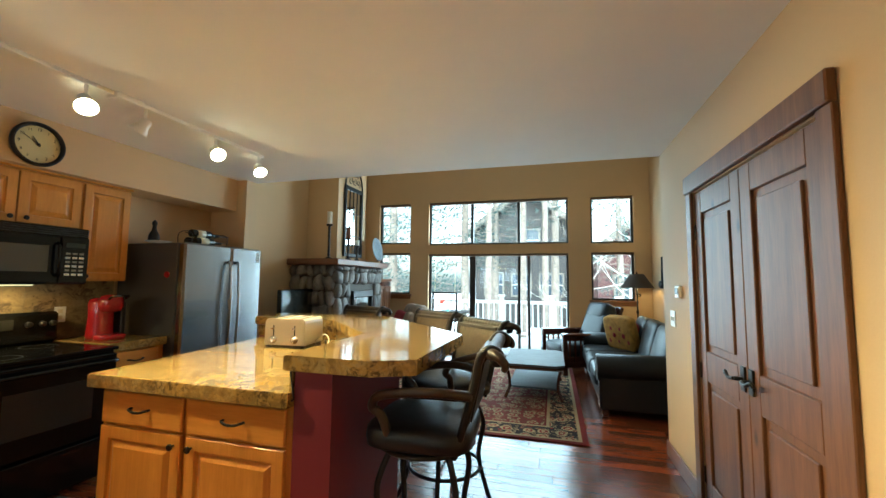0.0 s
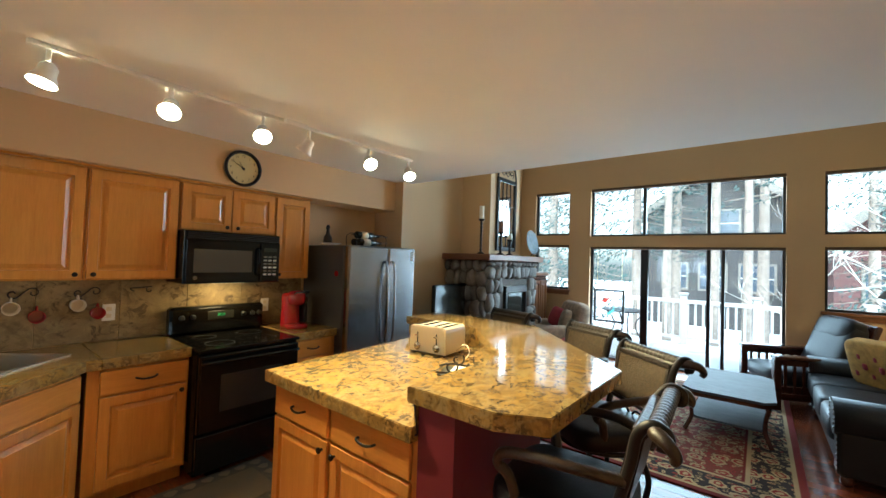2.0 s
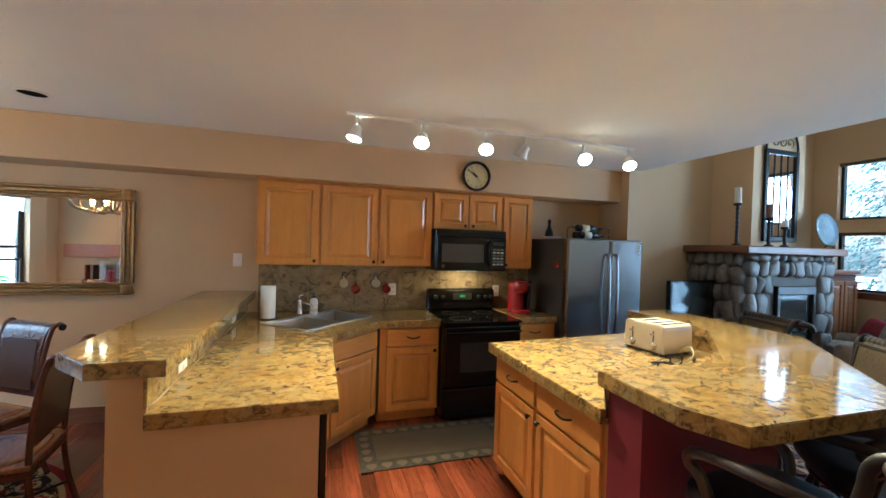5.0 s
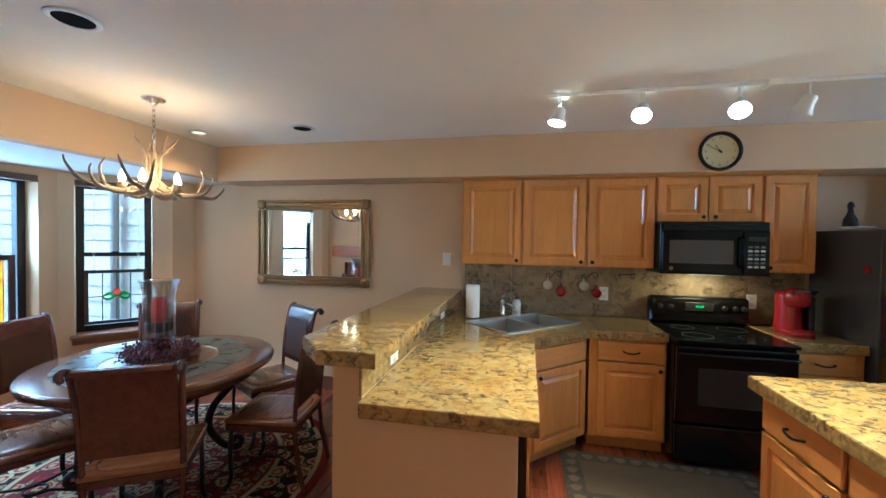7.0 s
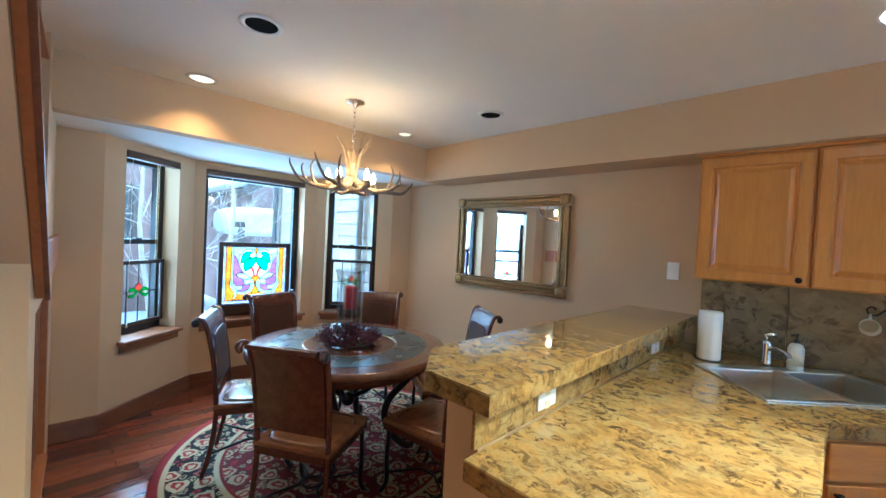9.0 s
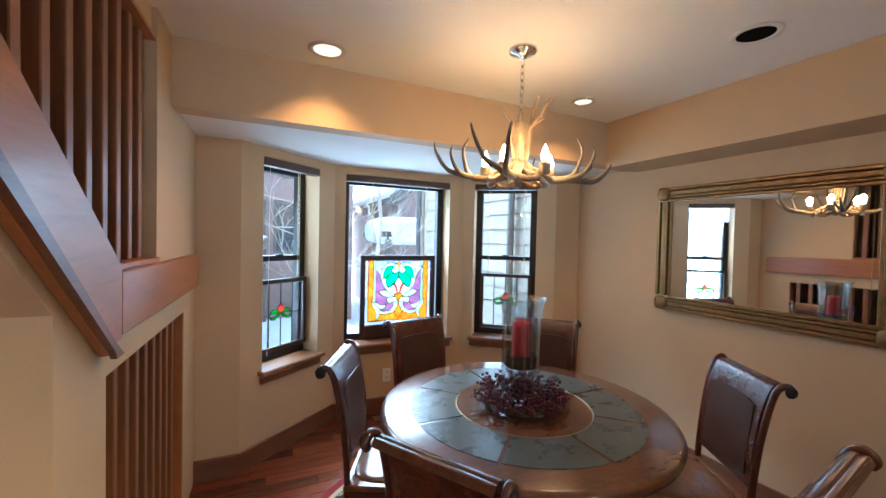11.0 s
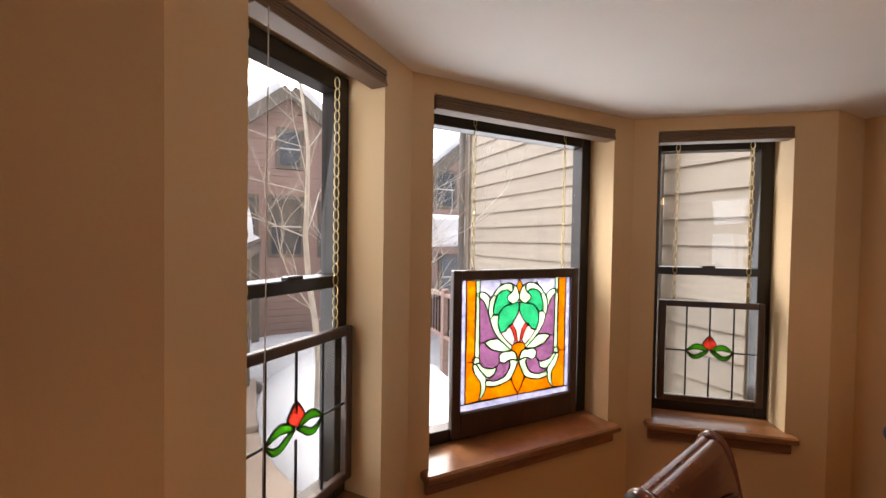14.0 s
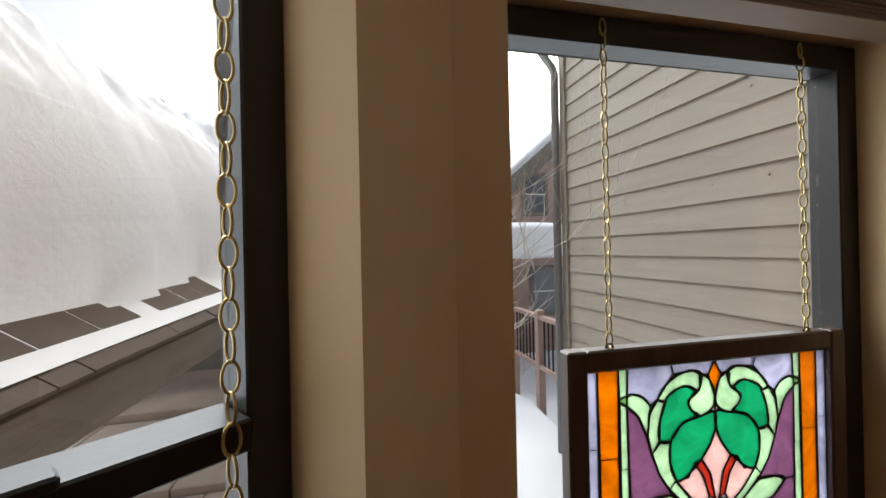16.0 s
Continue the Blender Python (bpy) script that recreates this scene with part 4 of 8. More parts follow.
# microwave
mw = thing("microwave", "black over-the-range microwave with dark glass window", "microwave", east(-3.27, 1.848))
part("body", bx(0, 0.752, 0, 0.355, 1.338, 1.745, 0.006), BLACK, mw)
dr = part("door", bx(0.01, 0.565, -0.025, -0.001, 1.348, 1.675, 0.008), BLACK, mw)
part("window", bx(0.06, 0.50, -0.028, -0.0251, 1.425, 1.605, 0.006), MWGLASS, dr, "grey glass window")
bm = bmesh.new()
tube(bm, [(0.545, -0.025, 1.40), (0.545, -0.055, 1.42), (0.545, -0.055, 1.61), (0.545, -0.025, 1.63)], 0.009, 8)
part("handle", bm, BLACK, dr)
cp = part("control_panel", bx(0.575, 0.745, -0.022, -0.001, 1.348, 1.675, 0.006), BLACK, mw)
for r in range(6):
    for c in range(3):
        part("button", bx(0.60 + c * 0.042, 0.63 + c * 0.042, -0.0245, -0.022, 1.40 + r * 0.03, 1.415 + r * 0.03, 0.001), STEEL if r % 2 else WHITE, cp)
part("display", bx(0.60, 0.72, -0.024, -0.022, 1.60, 1.635, 0.001), DARKGLASS, cp)
for k in range(4):
    part("vent_slat", bx(0.02, 0.74, -0.02, -0.002, 1.686 + k * 0.014, 1.694 + k * 0.014, 0.002), BLACKMAT, mw)
part("badge", one(lathe, [(0.016, 0), (0.016, 0.003)], 16, (0, 0, 0), pose(0.075, -0.025, 1.385, 90)), STEEL, mw)
part("work_light", bx(0.25, 0.5, 0.1, 0.2, 1.330, 1.337), CANLIGHT, mw, "lit lamp under the microwave")

# range
rg = thing("kitchen_range", "black electric range with glass cooktop and oven window", "range", east(-2.90, 1.852))
part("body", bx(0, 0.745, 0.02, 0.70, 0.04, 0.885, 0.006), BLACK, rg)
ct = part("cooktop", bx(-0.003, 0.748, -0.02, 0.70, 0.886, 0.908, 0.008), BLACK, rg, "black glass cooktop")
for u, v, r in ((0.2, 0.16, 0.10), (0.55, 0.16, 0.08), (0.2, 0.45, 0.08), (0.55, 0.45, 0.10)):
    part("burner_ring", one(lathe, [(r - 0.004, 0), (r - 0.004, 0.0008), (r, 0.0008), (r, 0)], 28, (u, v, 0.9085), caps=False), BLACKMAT, ct)
bg = part("back_guard", bx(0.0, 0.745, 0.60, 0.70, 0.909, 1.135, 0.02), BLACK, rg)
for u in (0.08, 0.16, 0.56, 0.64, 0.7):
    part("knob", one(lathe, [(0.021, 0), (0.019, 0.02), (0.012, 0.024)], 14, (0, 0, 0), pose(u, 0.60, 1.05, 90)), BLACKMAT, bg)
part("clock_panel", bx(0.27, 0.48, 0.596, 0.60, 1.02, 1.09, 0.002), DARKGLASS, bg)
letters("clock_digits", "10:50", 0.028, GREENLED, bg, pose(0.375, 0.5945, 1.055, 90))
od = part("oven_door", bx(0.005, 0.74, -0.022, 0.019, 0.33, 0.865, 0.012), BLACK, rg)
part("oven_window", bx(0.14, 0.60, -0.025, -0.0221, 0.46, 0.72, 0.012), DARKGLASS, od, "dark oven glass")
bm = bmesh.new()
tube(bm, curve_points([(0.03, -0.02, 0.815), (0.05, -0.06, 0.82), (0.37, -0.075, 0.822), (0.69, -0.06, 0.82), (0.715, -0.02, 0.815)]), 0.013, 8)
part("oven_handle", bm, BLACK, od)
part("storage_drawer", bx(0.005, 0.74, -0.015, 0.019, 0.06, 0.315, 0.02), BLACK, rg)

# refrigerator
fr = thing("refrigerator", "stainless side-by-side refrigerator with dark grey sides", "refrigerator", east(-2.95, 3.06))
part("body", bx(0, 0.905, 0.0, 0.66, 0.03, 1.69, 0.006), FRIDGESIDE, fr)
for a, b in ((0.004, 0.50), (0.506, 0.901)):
    d = part("door", bx(a, b, -0.075, -0.004, 0.06, 1.695, 0.018), STEEL, fr, "brushed steel door")
    u = 0.455 if a < 0.1 else 0.55
    bm = bmesh.new()
    tube(bm, curve_points([(u, -0.07, 0.72), (u, -0.115, 0.76), (u, -0.135, 1.1), (u, -0.115, 1.50), (u, -0.07, 1.54)]), 0.013, 10)
    part("handle", bm, STEEL, d)
part("magnet", one(lathe, [(0.028, 0), (0.026, 0.006)], 18, (0, 0, 0), pose(0.0, 0.10, 1.42, 90, 0, -90)), RED, fr, "round red magnet")
lb = part("energy_label", bx(0.82, 0.87, -0.077, -0.0751, 1.56, 1.66), PAPER, fr)
for k in range(4):
    part("text_bar", bx(0.828, 0.862, -0.078, -0.0771, 1.58 + k * 0.018, 1.586 + k * 0.018), BLACKMAT, lb)
# on the refrigerator
wr = thing("wine_rack", "dark wire wine rack holding bottles on the refrigerator", "wine rack", pose(-3.18, 3.52, 1.70))
for y in (-0.20, 0.20):
    bm = bmesh.new()
    tube(bm, curve_points([(-0.08, y, 0.004), (-0.08, y, 0.1), (0.0, y, 0.13), (0.08, y, 0.1), (0.08, y, 0.004)]), 0.004, 6)
    part("wire_end", bm, IRON, wr)
for z in (0.05, 0.115):
    part("wire_rail", one(tube, [(0.0, -0.2, z), (0.0, 0.3, z)], 0.004, 6), IRON, wr)
bot = [(0.036, 0), (0.037, 0.01), (0.037, 0.19), (0.03, 0.215), (0.014, 0.24), (0.013, 0.29), (0.015, 0.292), (0.015, 0.305)]
WINE = plain("dark_wine_glass", (0.008, 0.010, 0.008), 0.08, relief=0)
for x, z in ((-0.045, 0.04), (0.04, 0.04), (0.0, 0.115)):
    b_ = thing("wine_bottle", "dark wine bottle lying on the refrigerator rack", "bottle", pose(-3.18 + x, 3.38, 1.70 + z, -90, 0, 0), "wine bottles")
    part("glass", one(lathe, bot, 16), WINE, b_)
    part("label", one(lathe, [(0.0375, 0.05), (0.0375, 0.14)], 16), CREAM, b_)
bo = thing("decanter", "small dark carved bottle standing on the refrigerator", "decanter", pose(-3.30, 3.12, 1.70))
part("bottle", one(lathe, [(0.03, 0), (0.045, 0.02), (0.04, 0.07), (0.02, 0.11), (0.014, 0.15), (0.02, 0.16), (0.02, 0.18), (0.008, 0.20)], 16), IRON, bo)
part("dish", one(lathe, [(0.06, 0), (0.10, 0.012), (0.095, 0.016)], 24, (0.03, 0.02, -0.0)), WHITE, bo)

# base cabinets along the west wall
cabinet("base_cabinet", "honey maple base cabinet with drawer and door", east(-3.03, 1.30), 0.54, 0, 0.85, 0.58, [("drawer", 0.06, 0.525, 0.69, 0.835, "pull"), ("door", 0.06, 0.525, 0.12, 0.675, (0.49, 0.64))], group="base cabinets")
cabinet("base_cabinet", "narrow honey maple drawer cabinet beside the range", east(-3.01, 2.605), 0.43, 0, 0.85, 0.58, [("drawer", 0.015, 0.37, 0.70, 0.84, "pull"), ("drawer", 0.015, 0.37, 0.55, 0.69, ""), ("drawer", 0.015, 0.37, 0.12, 0.54, "")], group="base cabinets")
dg = Matrix.Translation((-2.62, 0.865, 0)) @ pose(0, 0, 0, 0, 0, 135)
cabinet("sink_cabinet", "diagonal honey maple sink cabinet", dg, 0.575, 0, 0.85, 0.4, [("drawer", 0.02, 0.56, 0.69, 0.835, ""), ("door", 0.02, 0.56, 0.12, 0.675, (0.05, 0.64))], group="base cabinets")
SG = 0.065
ctop = thing("kitchen_countertop", "polished golden granite counter with dark flecks", "countertop")
part("slab", one(prism, [(WX + 0.02, 0.16), (-2.452, 0.16), (-2.452, 0.884), (-2.61, 0.885), (-3.0, 1.29), (-3.0, 1.36), (WX + 0.02, 1.36)], 0.915 - SG, 0.915, None, 0.004), GRANITE, ctop)
part("slab", bx(WX + 0.02, -3.0, 1.362, 1.845, 0.915 - SG, 0.915, 0.004), GRANITE, ctop)
for k in range(2):
    part("slab", bx(-2.45 + 0.551 * k, -1.901 + 0.551 * k, 0.16, 0.88, 0.915 - SG, 0.915, 0.004), GRANITE, ctop)
ct2 = thing("side_countertop", "small polished golden granite counter beside the range", "countertop")
part("slab", bx(WX + 0.02, -2.98, 2.602, 3.045, 0.915 - SG, 0.915, 0.006), GRANITE, ct2)
bs = thing("backsplash", "brown granite tile backsplash", "backsplash")
bs["kind"] = "structure"
for k, (a, b) in enumerate(((0.24, 0.68), (0.683, 1.12), (1.123, 1.56), (1.563, 2.0), (2.003, 2.44), (2.443, 3.04))):
    part("tile", bx(WX, WX + 0.014, a, b, 0.916, 1.368, 0.002), SPLASH, bs)
wall_plate("wall_outlet", "white outlet on the granite backsplash", at(WX + 0.014, 1.50, 1.12, "E"), rocker=False)
wall_plate("wall_outlet", "cream outlet on the granite backsplash", at(WX + 0.014, 2.66, 1.10, "E"), rocker=False)

# peninsula
pw = thing("peninsula_wall", "tan painted half wall under the breakfast bar", "half wall")
pw["kind"] = "structure"
part("knee_wall", bx(WX, -1.44, 0.005, 0.14, 0, 1.044), TAN, pw)
part("end_panel", bx(-1.49, -1.42, 0.142, 0.80, 0, 0.849), TAN, pw)
dw = thing("dishwasher", "black dishwasher set under the counter", "dishwasher")
part("front", bx(-2.12, -1.50, 0.80, 0.835, 0.1, 0.845, 0.008), BLACK, dw)
part("body", bx(-2.12, -1.50, 0.15, 0.799, 0.02, 0.845), BLACKMAT, dw)
cabinet("base_cabinet", "honey maple filler cabinet beside the dishwasher", Matrix.Translation((-2.125, 0.835, 0)) @ facing["N"], 0.48, 0, 0.85, 0.6, [("door", 0.02, 0.45, 0.12, 0.83, (0.05, 0.7))], group="base cabinets")
pb = thing("breakfast_bar_top", "raised golden granite breakfast bar top", "bar top")
part("slab", one(prism, [(-1.95, -0.22), (-1.57, -0.22), (-1.375, -0.04), (-1.375, 0.225), (-1.95, 0.225)], 1.045, 1.11, None, 0.004), GRANITE, pb)
for a, b in ((-1.952, -2.51), (-2.512, -3.07), (-3.072, WX + 0.004)):
    part("slab", bx(b, a, -0.22, 0.225, 1.045, 1.11, 0.004), GRANITE, pb)
rs = thing("bar_riser", "golden granite riser tiles between counter and bar", "riser")
for k in range(7):
    part("tile", bx(-1.405 - 0.318 * (k + 1) + 0.002, -1.405 - 0.318 * k, 0.1405, 0.155, 0.916, 1.044, 0.002), GRANITE, rs)
for x in (-1.80, -3.0):
    wall_plate("wall_outlet", "white outlet on the granite bar riser", Matrix.Translation((x, 0.156, 0.98)) @ facing["N"], 0.12, 0.075, False)

# sink, faucet and what stands by it
sk = thing("kitchen_sink", "stainless double-bowl sink set across the corner", "sink", pose(-3.14, 0.80, 0.916, 0, 0, 135))
hw, hd = 0.40, 0.25
bowls = ((-hw + 0.03, -0.015), (0.015, hw - 0.03))
cut = bmesh.new()
for a, b in bowls:
    box(cut, a, b, -hd + 0.03, hd - 0.07, -0.5, 0.5)
me = bpy.data.meshes.new("cutter")
cut.to_mesh(me)
cut.free()
me.transform(pose(-3.14, 0.80, 0.916, 0, 0, 135))
cutter = bpy.data.objects.new("cutter", me)
scene.collection.objects.link(cutter)
slab = ctop.children[0]
mod = slab.modifiers.new("cut", "BOOLEAN")
mod.object, mod.operation, mod.solver = cutter, "DIFFERENCE", "EXACT"
done = bpy.data.meshes.new_from_object(slab.evaluated_get(bpy.context.evaluated_depsgraph_get()))
slab.modifiers.clear()
bpy.data.objects.remove(cutter)
slab.data = done
bm = bmesh.new()
for a, b, c, d in ((-hw, hw, -hd, -hd + 0.03), (-hw, hw, hd - 0.07, hd), (-hw, -hw + 0.03, -hd + 0.03, hd - 0.07), (hw - 0.03, hw, -hd + 0.03, hd - 0.07), (-0.015, 0.015, -hd + 0.03, hd - 0.07)):
    box(bm, a, b, c, d, 0.0, 0.008, 0.003)
part("rim", bm, BOWLSTEEL, sk)
for a, b in bowls:
    bm = bmesh.new()
    y0, y1, t, dp = -hd + 0.031, hd - 0.071, 0.006, -0.16
    a, b = a + 0.001, b - 0.001
    box(bm, a, b, y0, y0 + t, dp, 0.004)
    box(bm, a, b, y1 - t, y1, dp, 0.004)
    box(bm, a, a + t, y0 + t, y1 - t, dp, 0.004)
    box(bm, b - t, b, y0 + t, y1 - t, dp, 0.004)
    box(bm, a + t, b - t, y0 + t, y1 - t, dp, dp + t)
    lathe(bm, [(0.04, 0), (0.04, 0.002), (0.025, 0.001)], 16, ((a + b) / 2, -0.02, dp + t))
    part("bowl", bm, BOWLSTEEL, sk)
fc = thing("faucet", "chrome single-handle faucet behind the sink", "faucet", pose(-3.36, 0.62, 0.924, 0, 0, 135))
bm = bmesh.new()
lathe(bm, [(0.03, 0), (0.026, 0.02), (0.022, 0.05), (0.022, 0.12), (0.018, 0.14)], 16)
tube(bm, curve_points([(0, 0, 0.08), (0, -0.06, 0.11), (0, -0.13, 0.10), (0, -0.15, 0.075)]), 0.011, 8)
part("body", bm, CHROME, fc)
part("lever", one(tube, [(0, 0, 0.14), (0, 0.01, 0.17), (0, -0.05, 0.185)], 0.008, 8), CHROME, fc)
so_ = thing("soap_bottle", "white soap pump bottle with black pump beside the faucet", "soap bottle", pose(-3.40, 0.74, 0.918))
part("bottle", one(lathe, [(0.033, 0), (0.036, 0.006), (0.036, 0.12), (0.028, 0.14), (0.012, 0.15)], 18), WHITE, so_)
part("label", one(lathe, [(0.0366, 0.03), (0.0366, 0.09)], 18), CREAM, so_)
bm = bmesh.new()
lathe(bm, [(0.014, 0.15), (0.014, 0.165), (0.005, 0.167), (0.005, 0.19), (0.01, 0.192), (0.01, 0.2)], 12)
tube(bm, [(0, 0, 0.195), (0.04, -0.02, 0.192)], 0.005, 6)
part("pump", bm, BLACKMAT, so_)
pt = thing("paper_towel_roll", "white paper towel roll standing by the sink", "paper towel", pose(-3.25, 0.37, 0.916))
part("roll", one(lathe, [(0.02, 0.004), (0.058, 0.004), (0.06, 0.01), (0.06, 0.272), (0.057, 0.278), (0.02, 0.278)], 28), PAPER, pt)
part("base", one(lathe, [(0.07, 0), (0.07, 0.004)], 24), IRON, pt)

# mug hooks
def scroll_hook(y, z, s=1):
    o = thing("mug_hook", "dark iron scroll mug hook on the backsplash", "hook", pose(WX + 0.018, y, z), "mug hooks")
    bm = bmesh.new()
    tube(bm, [*spiral((0.004, -0.04 * s, 0.0), 0.008, 0.03, 0, 300 * s, "yz"), *spiral((0.004, 0.05 * s, 0.005), 0.035, 0.008, 160, -220 * s, "yz")], 0.004, 6)
    part("scroll", bm, IRON, o)
    return o


def mug(y, z, mat, lab):
    o = thing("mug", lab, "mug", pose(WX + 0.075, y, z, 0, 90, 0), "hanging mugs")
    part("cup", one(lathe, [(0.03, -0.045), (0.038, -0.04), (0.041, 0.045), (0.037, 0.045), (0.034, -0.03)], 20), mat, o)
    part("handle", one(tube, [(-0.04 - 0.025 * math.sin(radians(a)), 0, 0.028 * math.cos(radians(a))) for a in range(0, 181, 20)], 0.005, 6), mat, o)


for y, z, s in ((1.06, 1.275, 1), (1.37, 1.27, 1), (1.70, 1.275, -1)):
    scroll_hook(y, z, s)
mug(1.01, 1.19, CREAM, "cream mug hanging from an iron hook")
mug(1.125, 1.13, RED, "red mug hanging from an iron hook")
mug(1.32, 1.19, CREAM, "cream mug hanging from an iron hook")
mug(1.425, 1.13, RED, "red mug hanging from an iron hook")

# coffee maker
kc = thing("coffee_maker", "red single-cup coffee maker beside the range", "coffee maker", pose(-3.30, 2.78, 0.916, 0, 0, 90))
part("base", one(lathe, [(0.098, 0), (0.102, 0.006), (0.102, 0.03), (0.094, 0.036), (0.05, 0.037)], 32, (0, -0.055, 0)), RED, kc)
part("column", one(lathe, [(0.088, 0), (0.088, 0.03), (0.080, 0.16), (0.084, 0.27), (0.078, 0.30), (0.05, 0.315)], 32, (0, 0.055, 0.0)), RED, kc)
hd_ = part("head", one(lathe, [(0.045, 0.205), (0.068, 0.215), (0.080, 0.25), (0.080, 0.30), (0.066, 0.33), (0.03, 0.342)], 32, (0, -0.045, 0)), RED, kc)
part("lid_handle", one(tube, [(-0.06, -0.11, 0.31), (-0.06, -0.145, 0.33), (0.06, -0.145, 0.33), (0.06, -0.11, 0.31)], 0.009, 8), STEEL, hd_)
part("drip_tray", bx(-0.06, 0.06, -0.14, -0.02, 0.03, 0.036, 0.002), BLACKMAT, kc)
part("reservoir", bx(0.087, 0.125, -0.04, 0.12, 0.03, 0.28, 0.012), BLACKMAT, kc)

# clock on the soffit
ck = thing("wall_clock", "round wall clock with dark rim and ivory face", "clock", pose(-3.279, 2.25, 2.285, 0, 90, 0))
part("rim", one(lathe, [(0.146, 0), (0.15, 0.015), (0.146, 0.032), (0.135, 0.036), (0.128, 0.025), (0.124, 0.012)], 40, caps=False), IRON, ck)
fa = part("face", one(lathe, [(0.126, 0), (0.126, 0.012)], 36), CLOCKFACE, ck)
clockm = lambda r, a: Matrix.Translation((0, 0, 0.0135)) @ Matrix(((0, 1, 0, 0), (1, 0, 0, 0), (0, 0, 1, 0), (0, 0, 0, 1)))
for n in range(1, 13):
    a = radians(90 - 30 * n)
    u, v = 0.102 * math.cos(a), 0.102 * math.sin(a)
    letters("numeral", str(n), 0.026, BLACKMAT, fa, Matrix(((0, -1, 0, -v), (1, 0, 0, u), (0, 0, 1, 0.0125), (0, 0, 0, 1))))
for n, ln, w in ((10.83, 0.06, 0.008), (50 / 5, 0.09, 0.005)):
    a = radians(90 - 30 * n)
    u, v = math.cos(a), math.sin(a)
    part("clock_hand", one(tube, [(0.015 * v, -0.015 * u, 0.016), (-ln * v, ln * u, 0.016)], [w * 0.5, w * 0.25], 6), BLACKMAT, ck)
part("hub", one(lathe, [(0.009, 0.012), (0.009, 0.02)], 12), BLACKMAT, ck)

# kitchen mat
km = thing("kitchen_mat", "olive brown kitchen mat with leaf border", "mat", pose(-2.63, 1.72, 0.004))
part("edge_band", bx(-0.31, 0.31, -0.63, 0.63, 0, 0.007, 0.002), MATEDGE, km)
part("centre", bx(-0.19, 0.19, -0.50, 0.50, 0.0072, 0.0092, 0.001), MAT, km)
LEAFMAT = plain("tan_mat_leaf", (0.12, 0.085, 0.046), 0.95, vary=0.3, relief=0.5)
bm = bmesh.new()
for k in range(11):
    for x in (-0.25, 0.25):
        prism(bm, [(x + 0.035 * math.cos(radians(a)) * (1 + 0.3 * math.cos(radians(3 * a))), -0.55 + k * 0.11 + 0.04 * math.sin(radians(a))) for a in range(0, 360, 40)], 0.0072, 0.0085)
for k in range(4):
    for y in (-0.565, 0.565):
        prism(bm, [(-0.15 + k * 0.1 + 0.035 * math.cos(radians(a)), y + 0.035 * math.sin(radians(a)) * (1 + 0.3 * math.cos(radians(3 * a)))) for a in range(0, 360, 40)], 0.0072, 0.0085)
part("leaf_pattern", bm, LEAFMAT, km, "tan leaf pattern")

# island
isl = lambda x0: Matrix.Translation((x0, 1.985, 0))
cabinet("island_cabinet", "honey maple island cabinet with drawer and door", isl(-2.09), 0.53, 0, 0.85, 1.25, [("drawer", 0.015, 0.515, 0.68, 0.835, "pull"), ("door", 0.015, 0.515, 0.12, 0.665, (0.48, 0.62))], group="island cabinets")
cabinet("island_cabinet", "honey maple island cabinet with drawer and door", isl(-1.558), 0.565, 0, 0.85, 1.0, [("drawer", 0.015, 0.54, 0.68, 0.835, "pull"), ("door", 0.015, 0.54, 0.12, 0.665, (0.05, 0.62))], group="island cabinets")
it = thing("island_countertop", "polished golden granite island counter", "countertop")
part("slab", one(prism, [(-2.14, 1.93), (-0.985, 1.93), (-0.985, 2.59), (-2.18, 2.59)], 0.915 - SG, 0.915, None, 0.004), GRANITE, it)
part("slab", one(prism, [(-2.18, 2.592), (-0.985, 2.592), (-0.985, 2.65), (-1.58, 3.33), (-2.24, 3.33)], 0.915 - SG, 0.915, None, 0.004), GRANITE, it)
kw = thing("island_half_wall", "burgundy painted half wall under the island bar", "half wall")
kw["kind"] = "structure"
part("panel", one(prism, [(-0.98, 1.97), (-0.80, 1.97), (-0.80, 2.72), (-1.45, 3.46), (-2.33, 3.46), (-2.33, 3.34), (-1.57, 3.34), (-0.98, 2.66)], 0, 1.004), BURGUNDY, kw)
ib = thing("island_bar_top", "raised golden granite bar with angled edge", "bar top")
part("slab", one(prism, [(-1.02, 1.94), (-0.62, 1.94), (-0.45, 2.03), (-0.44, 2.71), (-1.02, 2.67)], 1.005, 1.07, None, 0.004), GRANITE, ib)
part("slab", one(prism, [(-1.02, 2.672), (-0.44, 2.712), (-0.44, 2.84), (-1.33, 3.77), (-1.60, 3.302)], 1.005, 1.07, None, 0.004), GRANITE, ib)
part("slab", one(prism, [(-1.602, 3.303), (-1.333, 3.771), (-2.39, 3.79), (-2.39, 3.35)], 1.005, 1.07, None, 0.004), GRANITE, ib)
ri = thing("island_riser", "golden granite riser behind the island counter", "riser")
part("tile", bx(-1.0, -0.984, 1.96, 2.65, 0.916, 1.004, 0.002), GRANITE, ri)
part("tile", one(box, 0, 0.90, 0, 0.014, 0.916, 1.004, 0.002, Matrix.Translation((-0.985, 2.655, 0)) @ pose(0, 0, 0, 0, 0, 131.2)), GRANITE, ri)
part("tile", bx(-2.33, -1.59, 3.322, 3.337, 0.916, 1.004, 0.002), GRANITE, ri)

